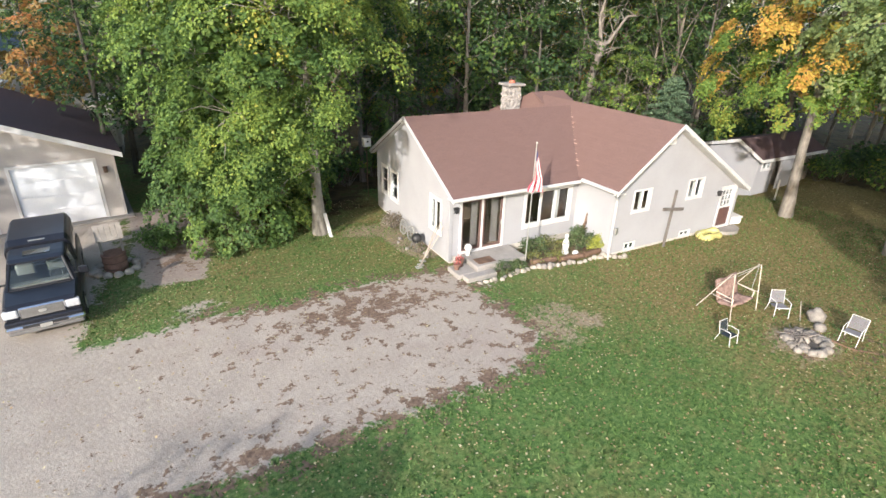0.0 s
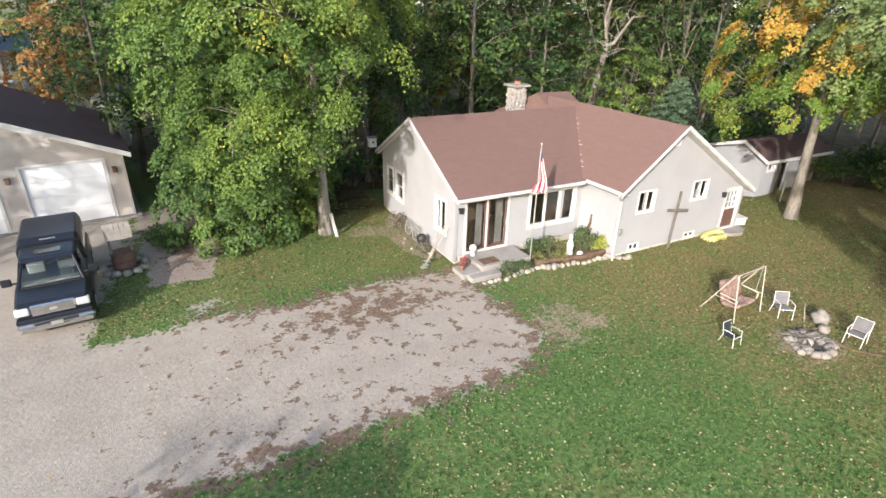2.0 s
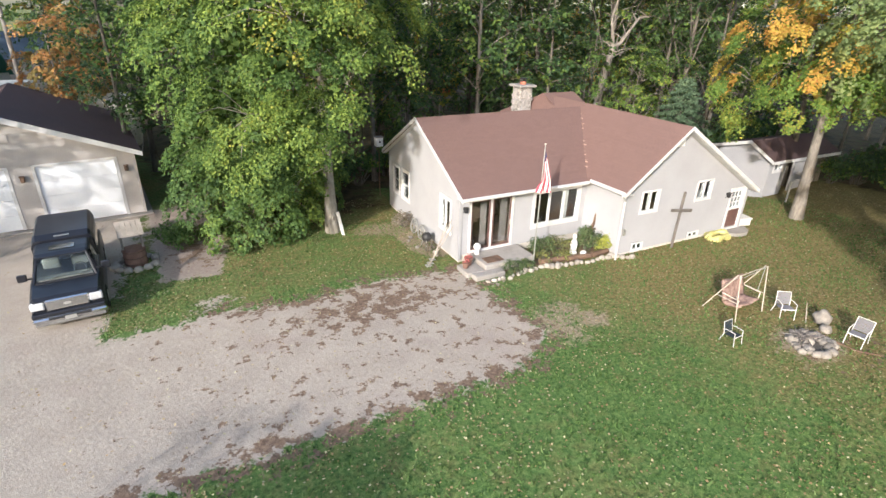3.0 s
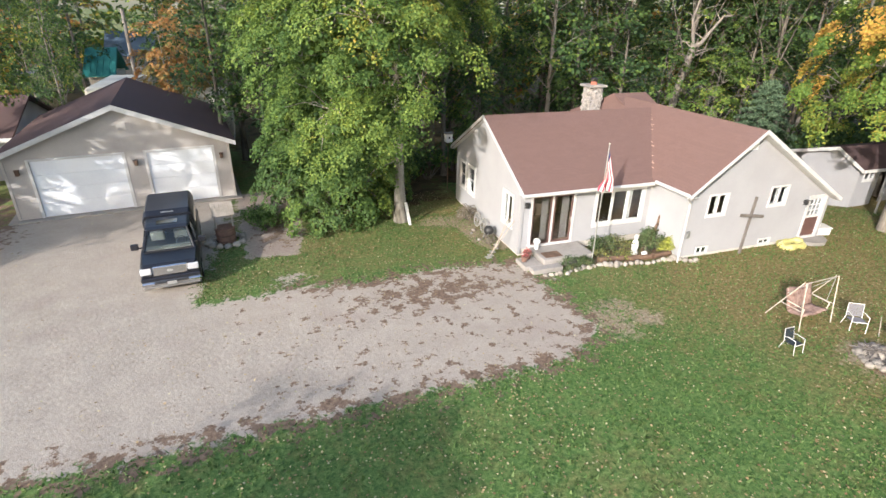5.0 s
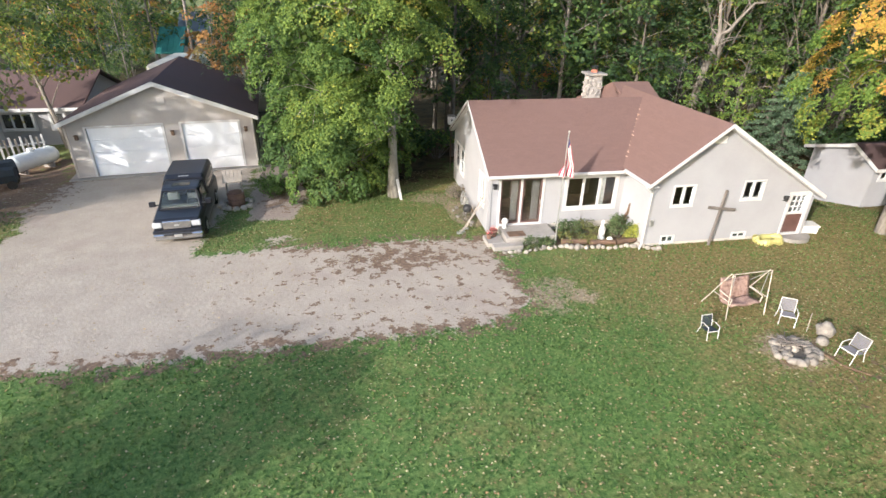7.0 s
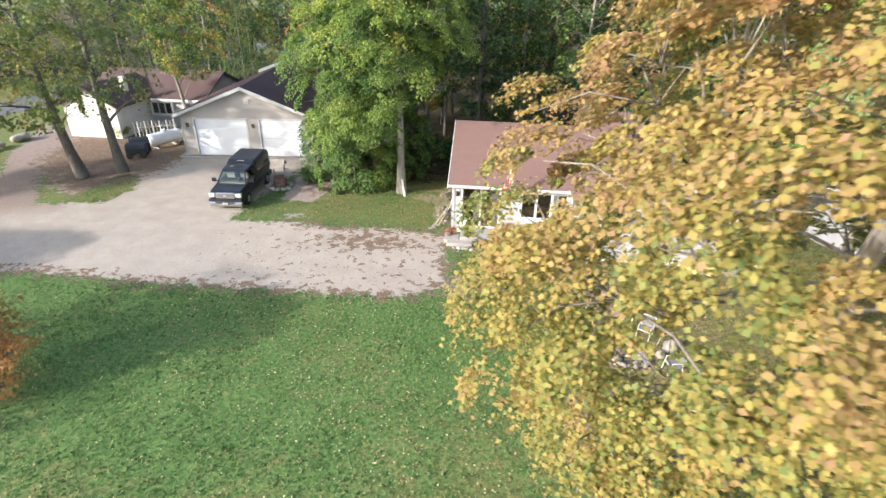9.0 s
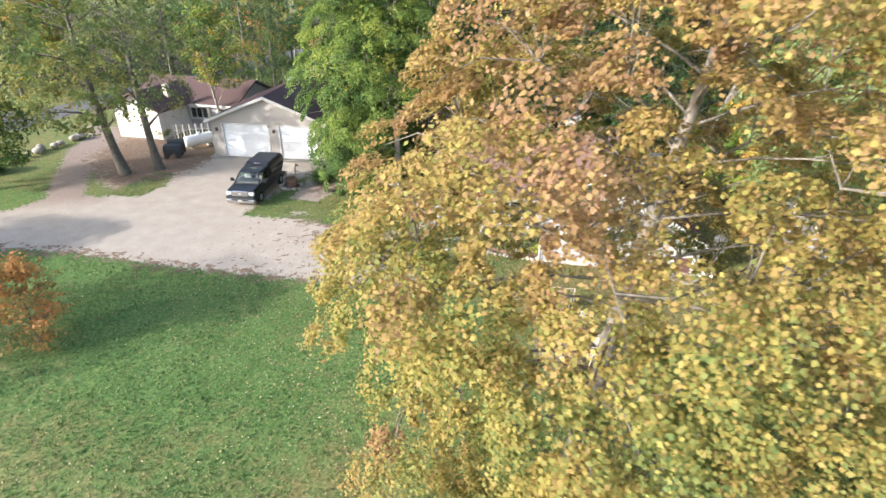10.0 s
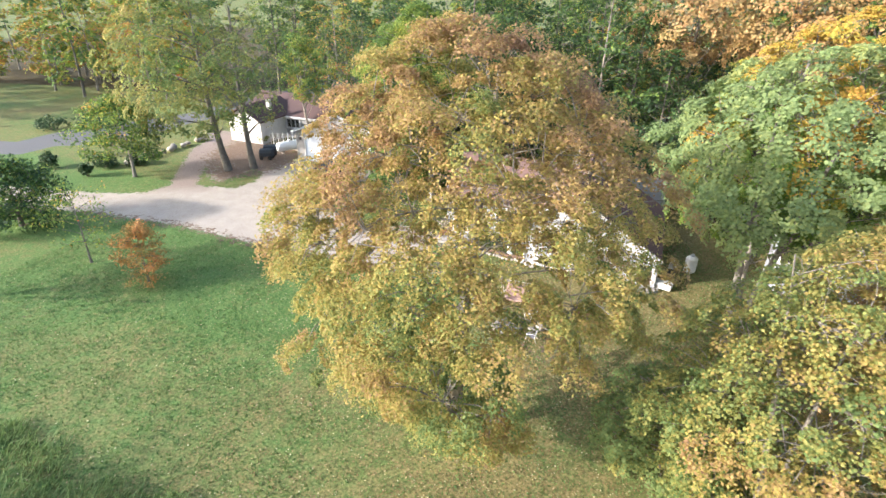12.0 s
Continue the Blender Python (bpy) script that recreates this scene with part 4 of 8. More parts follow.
def grow(seed, height, trunk_r, base, crown, centre=(0.0, 0.0), limbs=14, twigs=6, lean=(0.0, 0.0), fork=0, top=0.93, droop=0.0, taper=0.75, thick=0.38, fill=0, inner=0.5, gap=-0.18, mass=1.0, low=0.5):
    """Branches as (p, q, r0, r1) and the places of the leaf clumps. crown: half widths (x, y); base: height of the lowest clumps; centre: the crown's offset from the foot."""
    rng = random.Random(seed)
    segs, clumps = [], []
    ct = Vector((centre[0], centre[1], 0))
    axes = [(Vector((0, 0, 0)), Vector((lean[0], lean[1], height * top)), trunk_r)]
    if fork:
        axes = []
        for k in range(fork):
            a = 2 * math.pi * k / fork + rng.uniform(0, 1)
            axes.append((Vector((0, 0, 0)), Vector((lean[0] + math.cos(a) * height * 0.14, lean[1] + math.sin(a) * height * 0.14, height * top * rng.uniform(0.85, 1))), trunk_r * 0.75))
    trunks = []
    for p, q, r in axes:
        mid = (p + q) / 2 + Vector((rng.uniform(-0.4, 0.4), rng.uniform(-0.4, 0.4), 0)) * (height / 12)
        pts = bezier(p, mid, q, 8)
        for k in range(8):
            f0, f1 = 1 - k / 8, 1 - (k + 1) / 8
            fl = 1.35 if k == 0 else 1.0
            segs.append((pts[k], pts[k + 1], r * (0.15 + 0.85 * f0) * fl, r * (0.15 + 0.85 * f1)))
        trunks.append((pts, r))
    zc = base + (height - base) * 0.42
    for k in range(limbs):
        pts, r = trunks[k % len(trunks)]
        f = 0.22 + 0.74 * ((k + rng.random() * 0.8) / limbs)
        z0 = f * height * top
        i = min(7, int(f * 8))
        o = pts[i].lerp(pts[i + 1], f * 8 - i)
        a = k * 2.4 + rng.uniform(-0.4, 0.4)
        zt = base + (height - base) * min(0.98, (k + rng.random()) / limbs)
        hz = (zt - zc) / ((height - zc) if zt > zc else (zc - base) * 1.25)
        reach = max(0.08, 1 - hz * hz) ** (taper if hz > 0 else low) * rng.uniform(0.72, 1.0)
        tip = ct * (0.4 + 0.6 * min(1, reach)) + Vector((math.cos(a) * crown[0] * reach, math.sin(a) * crown[1] * reach, zt))
        if zt < z0:
            o = pts[max(0, min(8, int(zt / (height * top) * 8)))]
        mid = o.lerp(tip, 0.5) + Vector((0, 0, (0.12 - droop) * (tip - o).length))
        lp = bezier(o, mid, tip, 5)
        lr = max(0.02, r * thick * (1 - 0.6 * f))
        for j in range(5):
            segs.append((lp[j], lp[j + 1], lr * (1 - 0.17 * j), lr * (1 - 0.17 * (j + 1))))
        clumps += [(tip, 1.0), (lp[4], 0.9), (lp[3], 0.8)]
        for j in range(twigs):
            s = rng.uniform(0.3, 0.97)
            i2 = min(4, int(s * 5))
            b = lp[i2].lerp(lp[i2 + 1], s * 5 - i2)
            L = min(1.15, (tip - o).length * rng.uniform(0.22, 0.42) + 0.25)
            d = (tip - o).normalized() * 0.5 + Vector((rng.gauss(0, 1), rng.gauss(0, 1), rng.gauss(0.15, 0.7))).normalized()
            e = b + d.normalized() * L
            e.z = max(e.z, base * 0.7)
            segs.append((b, b.lerp(e, 0.5) + Vector((0, 0, 0.04)), lr * 0.4, lr * 0.26))
            segs.append((b.lerp(e, 0.5) + Vector((0, 0, 0.04)), e, lr * 0.26, lr * 0.1))
            hz = (e.z - zc) / ((height - zc) if e.z > zc else (zc - base) * 1.25)
            lim = max(0.06, 1 - hz * hz) ** (taper if hz > 0 else low) * 1.05
            off = math.hypot((e.x - ct.x) / crown[0], (e.y - ct.y) / crown[1])
            if not fill or off < lim:
                clumps.append((e, rng.uniform(0.7, 1.0)))
    for k in range(fill):
        zt = base + (height - base) * rng.random() ** 0.9
        hz = (zt - zc) / ((height - zc) if zt > zc else (zc - base) * 1.25)
        q = max(0.08, 1 - hz * hz) ** (taper if hz > 0 else low) * rng.uniform(inner, 1.0)
        a = rng.uniform(0, 6.28)
        q *= 1 + 0.13 * noise.noise(Vector((math.cos(a) * 2.2, math.sin(a) * 2.2, zt * 0.5 + seed)))
        e = ct + Vector((math.cos(a) * crown[0] * q, math.sin(a) * crown[1] * q, zt))
        if noise.noise(e * 0.75 + Vector((seed, 0, 0))) < gap:
            continue
        b = e * 0.82 + Vector((0, 0, e.z * 0.18 - 0.35))
        segs.append((b, e, 0.02, 0.006))
        clumps.append((e, rng.uniform(0.75, 1.05) * mass))
    return segs, clumps


def branch_mesh(segs, n_big=9):
    vs, fs = [], []
    for p, q, r0, r1 in segs:
        n = n_big if r0 > 0.06 else 4
        d = (q - p).normalized()
        u = d.orthogonal().normalized()
        w = d.cross(u)
        s = len(vs)
        for c, r in ((p, r0), (q + d * r1 * 0.5, r1)):
            for k in range(n):
                a = 2 * math.pi * k / n
                vs.append(c + (u * math.cos(a) + w * math.sin(a)) * r)
        for k in range(n):
            fs.append((s + k, s + (k + 1) % n, s + n + (k + 1) % n, s + n + k))
    return np.array([tuple(v) for v in vs]), np.array(fs)


KITE = ((-0.5, 0.0, 0.0), (0.08, 0.42, 0.08), (0.55, 0.0, 0.0), (0.08, -0.42, 0.08))


def leaf_mesh(seed, clumps, per, size, spread, ripe, ripe_var=0.12, flat=0.65, up=0.5):
    """Kite-shaped leaves in clumps. ripe: a function of a clump's place, 0 green to 1 turned."""
    rng = np.random.default_rng(seed)
    c = np.array([tuple(k[0]) for k in clumps])
    s = np.array([k[1] for k in clumps])
    n = len(c)
    idx = np.repeat(np.arange(n), per)
    d = rng.normal(size=(n * per, 3))
    d /= np.linalg.norm(d, axis=1)[:, None] + 1e-9
    rad = rng.random(n * per) ** 0.45
    p = c[idx] + d * (rad * spread * s[idx])[:, None] * np.array([1, 1, flat])
    nor = rng.normal(size=(n * per, 3)) * 0.75 + np.array([0, 0, up]) + d * 1.3
    return leaves_at(rng, p, nor, size, idx, ripe, ripe_var, c)


def leaves_at(rng, p, nor, size, idx, ripe, ripe_var, c):
    n = len(p)
    nor = nor / (np.linalg.norm(nor, axis=1)[:, None] + 1e-9)
    u = np.cross(nor, rng.normal(size=(n, 3)))
    u /= np.linalg.norm(u, axis=1)[:, None] + 1e-9
    w = np.cross(nor, u)
    L = (size * rng.uniform(0.6, 1.25, n))[:, None]
    v = np.stack([p + u * L * a + w * L * b + nor * L * c2 for a, b, c2 in KITE], 1).reshape(-1, 3)
    f = np.arange(n * 4).reshape(-1, 4)
    rc = np.array([ripe(k) for k in c]) + rng.normal(size=len(c)) * ripe_var
    return v, f, np.repeat(np.clip(rc[idx] + rng.normal(size=n) * ripe_var * 1.3, 0.0, 1.0), 4)


def spray_mesh(seed, clumps, per, size, spread, ripe, ripe_var=0.06, flat=0.5, ragged=0.5, droop=0.18):
    """Leaves laid like tiles over domed sprays, each of which faces its own way out of the crown."""
    rng = np.random.default_rng(seed)
    c = np.array([tuple(k[0]) for k in clumps])
    s = np.array([k[1] for k in clumps])
    ax = np.array([tuple(k[2]) for k in clumps])
    n = len(c)
    # each spray breaks into a few fingers, so that its rim is uneven
    fing = 7
    fd = rng.normal(size=(n, fing, 3)) * 0.62 + ax[:, None, :] * 0.62
    fd /= np.linalg.norm(fd, axis=2)[:, :, None] + 1e-9
    fr = rng.uniform(0.55, 1.12, (n, fing))
    idx = np.repeat(np.arange(n), per)
    k = rng.integers(0, fing, n * per)
    d = fd[idx, k] + rng.normal(size=(n * per, 3)) * 0.34
    d /= np.linalg.norm(d, axis=1)[:, None] + 1e-9
    h = np.sum(d * ax[idx], axis=1)
    d = d + ax[idx] * np.where(h < -0.15, -0.9 * h, 0.0)[:, None]
    rad = fr[idx, k] * rng.uniform(0.72, 1.04, n * per) * spread * s[idx]
    off = d * rad[:, None]
    along = np.sum(off * ax[idx], axis=1)
    off -= ax[idx] * (along * (1 - flat))[:, None]
    p = c[idx] + off
    p[:, 2] -= droop * (np.linalg.norm(off, axis=1) / (spread * s[idx] + 1e-6)) ** 2 * spread * s[idx]
    nor = ax[idx] * 0.75 + d * 0.65 + np.array([0, 0, 0.35]) + rng.normal(size=(n * per, 3)) * ragged
    return leaves_at(rng, p, nor, size, idx, ripe, ripe_var, c)


def crown_shell(seed, height, base, crown, centre=(0.0, 0.0), taper=0.75, low=0.5, spacing=0.95, shells=((1.0, 1.0), (0.7, 1.1)), gap=-0.3, lump=0.16, scale=(0.7, 1.25), lift=0.75, bough=None):
    """Places, sizes and outward axes of leaf sprays spread evenly over a crown, with gaps between them."""
    rng = np.random.default_rng(seed)
    zc = base + (height - base) * 0.42
    out = []
    for depth, sp in shells:
        kept = np.zeros((0, 3))
        for _ in range(5200):
            z = base + (height - base) * rng.random()
            hz = (z - zc) / ((height - zc) if z > zc else (zc - base) * 1.25)
            q = max(0.02, 1 - hz * hz) ** (taper if hz > 0 else low)
            if rng.random() > q + 0.12:
                continue
            a = rng.random() * 2 * math.pi
            q *= depth * (1 + lump * noise.noise(Vector((math.cos(a) * 1.9, math.sin(a) * 1.9, z * 0.42 + seed))) + rng.normal() * 0.035)
            p = np.array((centre[0] + math.cos(a) * crown[0] * q, centre[1] + math.sin(a) * crown[1] * q, z))
            if len(kept) and np.min(np.sum((kept - p) ** 2, axis=1)) < (spacing * sp) ** 2:
                continue
            if noise.noise(Vector(p) * 0.55 + Vector((seed, 0, 0))) < gap:
                continue
            if bough is not None and depth > 0.85 and noise.noise(Vector((p[0] * 0.42, p[1] * 0.42, p[2] * 0.75 + seed * 1.7))) < bough:
                continue
            kept = np.vstack([kept, p])
            o = Vector(((p[0] - centre[0]) / crown[0], (p[1] - centre[1]) / crown[1], (z - zc) / max(2.0, height - zc) * 0.9))
            ax = (o.normalized() + Vector((rng.normal() * 0.25, rng.normal() * 0.25, lift))).normalized()
            out.append((Vector(p), float(rng.uniform(*scale)), ax))
    return out


def twigs_to(clumps, segs, every=1):
    """Boughs from the nearest stretch of limb out to each spray."""
    pts = np.array([tuple(q) for p, q, r0, r1 in segs if 0.008 < r1 < 0.085])
    out = []
    for c in clumps[::every]:
        e = np.array(tuple(c[0]))
        w = (pts - e) * np.array([1, 1, 0.8])
        far = np.where(pts[:, 2] > e[2] + 0.3, 4.0, 0.0)
        o = Vector(pts[int(np.argmin(np.sum(w * w, axis=1) + far))])
        if (c[0] - o).length > 2.0:
            continue
        m = o.lerp(c[0], 0.55) + Vector((0, 0, 0.1 * (c[0] - o).length))
        r = 0.008 + 0.0045 * (c[0] - o).length
        out += [(o, m, r * 1.3, r), (m, c[0] - c[2] * 0.1, r, 0.008)]
    return out


def pruned(segs, clumps, stem, twigs, near=0.85):
    """Cuts each limb back to its last leafy stretch, and the twigs that bear no leaves."""
    pts = np.array([tuple(c[0]) for c in clumps])
    leafy = lambda p: float(np.min(np.sum((pts - np.array(tuple(p))) ** 2, axis=1))) < near * near
    out = list(segs[:stem])
    each = 5 + 2 * twigs
    for k in range(stem, len(segs), each):
        limb = segs[k:k + 5]
        while limb and not leafy(limb[-1][1]):
            limb = limb[:-1]
        out += limb
        if len(limb) == 5:
            for j in range(k + 5, k + each, 2):
                if leafy(segs[j + 1][1]):
                    out += segs[j:j + 2]
    return out


def tree(name, at, label, shape, leaves, bark, leaf, group="", category="tree", bare=None, shell=None, core=None):
    """A tree at its foot. shape: arguments of grow(); leaves: arguments of leaf_mesh(), or of spray_mesh() where a shell of sprays is given."""
    t = thing(name, pose(at[0], at[1], land_at(at[0], at[1])), label, category, group)
    segs, clumps = grow(**shape)
    if shell == "limbs":
        mid = Vector((0, 0, shape["base"] * 0.5 + shape["height"] * 0.4))
        clumps = [(p, k, ((p - mid).normalized() * 0.6 + Vector((0, 0, 0.8))).normalized()) for p, k in clumps]
    elif shell is not None:
        env = {k: shape[k] for k in ("height", "base", "crown", "centre", "taper", "low") if k in shape}
        env.update(shell)
        clumps = crown_shell(shape["seed"] + 7, **env)
    if bare:
        clumps = [c for c in clumps if not bare(c[0])]
    if shell is not None and shell != "limbs":
        segs = pruned(segs, clumps, 8 * max(1, shape.get("fork", 0)), shape["twigs"])
        segs = segs + twigs_to(clumps, segs)
    v, f = branch_mesh(segs, 5 if name == "woodland_tree" else 9)
    plain_mesh("trunk", v, f, bark, t, smooth=True)
    make = spray_mesh if shell is not None else leaf_mesh
    lv, lf, lr = make(shape["seed"] + 100, clumps, **leaves)
    plain_mesh("crown", lv, lf, leaf, t, ripe=lr)
    # oversized leaves added inside the crown to stop light passing through it
    if core is not None:
        inside = crown_shell(shape["seed"] + 9, **dict(env, spacing=1.0, shells=((0.66, 1.0), (0.4, 1.0)), gap=-1.0, bough=None))
        lv, lf, lr = spray_mesh(shape["seed"] + 200, [c for c in inside if not bare or not bare(c[0])], 46, core, 0.9, lambda c: 0.3, 0.05)
        plain_mesh("inner_light_block", lv, lf, leaf, t, ripe=lr)
    return t


# the big green maple between garage and house
def warm_spot(c, x, y, z, r):
    return math.exp(-((c[0] - x) ** 2 + (c[1] - y) ** 2 + (c[2] - z) ** 2) / (r * r))


tree("maple_tree", (5.5, 19.6), "large green maple with a grey trunk, first yellow leaves", dict(seed=11, height=13.5, trunk_r=0.24, base=2.3, crown=(4.4, 4.6), centre=(-1.0, 0.4), limbs=30, twigs=3, thick=0.2),
     dict(per=440, size=0.1, spread=0.8, flat=0.5, ragged=0.7, ripe=lambda c: 0.37 + 0.022 * max(0, c[2] - 5) + 0.012 * c[0] + 0.17 * noise.noise(Vector(c) * 0.5) + 0.42 * warm_spot(c, -2.6, -3.0, 8.3, 0.95) + 0.42 * warm_spot(c, 0.3, -2.8, 8.8, 0.95), ripe_var=0.04),
     M_BARKPALE, M_LEAF, bare=lambda c: (c.x > 0.1 and c.z < 6.3) or (c.x > 2.0 and c.z < 7.6) or (c.x > -1.3 and c.y < 1.5 and c.z < 4.2) or c.z < 3.0 and c.x > -2.2, shell=dict(spacing=0.84, shells=((1.0, 1.0), (0.74, 1.2), (0.46, 1.5)), gap=-0.36, lump=0.2, scale=(0.65, 1.35), bough=-0.1, lift=1.0), core=0.26)
# the thicket at its foot
tree("maple_sapling", (2.6, 20.4), "leafy young maple growing beside the large one", dict(seed=12, height=5.8, trunk_r=0.09, base=0.3, crown=(2.7, 2.3), limbs=20, twigs=4),
     dict(per=260, size=0.125, spread=0.68, flat=0.5, ripe=lambda c: 0.36 + 0.04 * c[0] + 0.14 * noise.noise(Vector(c) * 0.6), ripe_var=0.05), M_BARKDARK, M_LEAF, shell=dict(spacing=0.85, shells=((1.0, 1.0), (0.65, 1.1))))
tree("maple_sapling", (4.3, 22.2), "leafy young maple under the large one", dict(seed=13, height=5.0, trunk_r=0.08, base=0.3, crown=(2.6, 2.0), limbs=14, twigs=4),
     dict(per=170, size=0.14, spread=0.7, ripe=lambda c: 0.40 + 0.15 * noise.noise(Vector(c) * 0.5)), M_BARKDARK, M_LEAF, shell=dict(spacing=0.95))
tree("maple_sapling", (2.4, 24.2), "leafy young maple at the edge of the gravel", dict(seed=14, height=6.5, trunk_r=0.09, base=0.6, crown=(2.0, 2.0), limbs=14, twigs=4),
     dict(per=190, size=0.14, spread=0.72, ripe=lambda c: 0.28 + 0.15 * noise.noise(Vector(c) * 0.5)), M_BARKDARK, M_LEAF, shell=dict(spacing=0.95))
# the autumn maple that the camera passes
def turned(c):
    """How far the leaves have turned: gold and green low on the crown, tan and brown higher up."""
    v = Vector(c)
    return 0.28 + 0.04 * (c[2] - 4.5) + 0.42 * noise.noise(v * 0.42 + Vector((3, 1, 7))) + 0.2 * noise.noise(v * 1.1)


tree("autumn_maple", (15.4, -1.0), "broad maple in yellow and brown autumn leaf", dict(seed=21, height=13.8, trunk_r=0.32, base=2.4, crown=(5.1, 4.1), lean=(1.1, -0.3), centre=(0.4, -0.8), low=0.95, limbs=44, twigs=5, taper=0.62, thick=0.2),
     dict(per=540, size=0.07, spread=0.62, flat=0.62, ragged=0.8, ripe=turned, ripe_var=0.09, droop=0.04), M_BARK, M_AUTUMN,
     shell=dict(spacing=0.72, shells=((1.0, 1.0), (0.82, 1.05), (0.58, 1.5)), gap=-0.3, lump=0.3, scale=(0.6, 1.4), lift=0.95, bough=-0.2), bare=lambda c: (c.y > 0.2 and c.z < 6.5) or (0.92 * c.x + 0.38 * c.y > 1.7 and c.z < 6.3))
tree("autumn_maple", (25.1, -1.6), "sparse maple in yellow and brown autumn leaf", dict(seed=22, height=10.0, trunk_r=0.17, base=1.0, crown=(3.9, 3.8), centre=(0.8, -0.2), limbs=40, twigs=6, fork=2, thick=0.26),
     dict(per=250, size=0.085, spread=0.62, flat=0.55, ragged=0.8, ripe=lambda c: 0.30 + 0.05 * c[0] + 0.4 * noise.noise(Vector(c) * 0.5), ripe_var=0.1), M_BARK, M_AUTUMN,
     shell=dict(spacing=0.7, shells=((1.0, 1.0), (0.78, 1.1), (0.5, 1.4)), gap=-0.3, lump=0.25))
tree("maple_sapling", (22.6, 0.2), "low young maple, green turning yellow, beside the autumn maple", dict(seed=26, height=3.8, trunk_r=0.08, base=0.4, crown=(2.2, 2.0), limbs=20, twigs=5),
     dict(per=190, size=0.1, spread=0.5, flat=0.55, ripe=lambda c: 0.1 + 0.1 * c[0] + 0.35 * noise.noise(Vector(c) * 0.7), ripe_var=0.08), M_BARK, M_AUTUMN, shell=dict(spacing=0.6))
tree("autumn_maple", (30.5, 2.5), "maple in yellow and brown autumn leaf", dict(seed=23, height=10.5, trunk_r=0.26, base=2.0, crown=(4.6, 4.4), limbs=30, twigs=7, fork=2),
     dict(per=80, size=0.14, spread=0.7, ripe=lambda c: 0.5 + 0.35 * noise.noise(Vector(c) * 0.35)), M_BARK, M_AUTUMN)
tree("maple_tree", (25.0, 8.0), "forked light green maple behind the fire pit", dict(seed=24, height=13.0, trunk_r=0.25, base=6.2, crown=(5.2, 4.6), centre=(1.0, 0.3), limbs=30, twigs=5, fork=2, lean=(1.2, 0.6), thick=0.2),
     dict(per=300, size=0.13, spread=0.85, flat=0.5, ripe=lambda c: 0.36 + 0.2 * noise.noise(Vector(c) * 0.4), ripe_var=0.06), M_BARK, M_PALELEAF, shell=dict(spacing=1.05, shells=((1.0, 1.0), (0.68, 1.2)), gap=-0.25))
def flecked(c):
    """Green low down, with whole boughs turned orange higher up."""
    v = Vector(c)
    bough = noise.noise(v * 0.42 + Vector((2.0, 5.0, 1.0))) + 0.12 * (c[2] - 8.0)
    return 0.3 + 0.16 * noise.noise(v * 0.9) + 0.5 * max(0.0, min(1.0, (bough + 0.02) / 0.2))


tree("maple_tree", (25.7, 12.5), "tall maple turning orange and yellow beside the shed", dict(seed=25, height=14.0, trunk_r=0.24, base=2.6, crown=(4.9, 4.6), centre=(1.3, 0.2), limbs=26, twigs=4, thick=0.2),
     dict(per=420, size=0.11, spread=0.88, flat=0.45, ripe=flecked, ripe_var=0.07), M_BARK, M_TURNLEAF, bare=lambda c: c.z < 3.4 or (c.z < 5.2 and (c.x > -1.0 or c.y < -1.4)), shell=dict(spacing=1.05, shells=((1.0, 1.0), (0.66, 1.2)), gap=-0.12, lump=0.25))
# the two maples on the far side of the drive
tree("drive_maple", (-13.7, 19.0), "tall yellow-green maple beside the gravel lane", dict(seed=31, height=14.5, trunk_r=0.3, base=3.9, crown=(5.4, 4.8), centre=(-2.5, -0.8), limbs=26, twigs=5, lean=(-1.0, 0)),
     dict(per=120, size=0.17, spread=0.95, flat=0.45, ripe=lambda c: 0.10 - 0.02 * c[0] + 0.2 * noise.noise(Vector(c) * 0.4)), M_BARKDARK, M_AUTUMN, shell=dict(spacing=1.25, gap=-0.14, lump=0.25))
tree("drive_maple", (-12.1, 20.4), "tall maple with thinning leaves beside the gravel lane", dict(seed=32, height=14.0, trunk_r=0.27, base=4.6, crown=(3.6, 3.6), limbs=24, twigs=7),
     dict(per=46, size=0.17, spread=0.95, ripe=lambda c: 0.1 + 0.25 * noise.noise(Vector(c) * 0.4)), M_BARKDARK, M_AUTUMN, shell=dict(spacing=1.25, gap=-0.1))
tree("slender_tree", (-13.0, 30.3), "slender leaning tree before the low house", dict(seed=37, height=10.5, trunk_r=0.14, base=4.6, crown=(2.2, 2.2), limbs=20, twigs=5, lean=(-1.4, 0.2)),
     dict(per=40, size=0.18, spread=0.75, flat=0.5, ripe=lambda c: 0.45 + 0.2 * noise.noise(Vector(c) * 0.4)), M_BARK, M_LEAF)
# small trees on the west lawn
tree("orange_sapling", (-3.6, 2.2), "small tree in orange-red leaf on the lawn", dict(seed=33, height=3.4, trunk_r=0.05, base=0.5, crown=(1.3, 1.3), limbs=20, twigs=6),
     dict(per=20, size=0.12, spread=0.36, ripe=lambda c: 0.26 + 0.5 * noise.noise(Vector(c) * 0.9)), M_BARKDARK, M_ORANGE)
tree("thin_sapling", (-8.7, 2.6), "thin young tree with few pale leaves", dict(seed=34, height=4.6, trunk_r=0.06, base=1.2, crown=(1.7, 1.7), limbs=16, twigs=5),
     dict(per=9, size=0.11, spread=0.5, ripe=lambda c: 0.5), M_BARKDARK, M_LEAF)
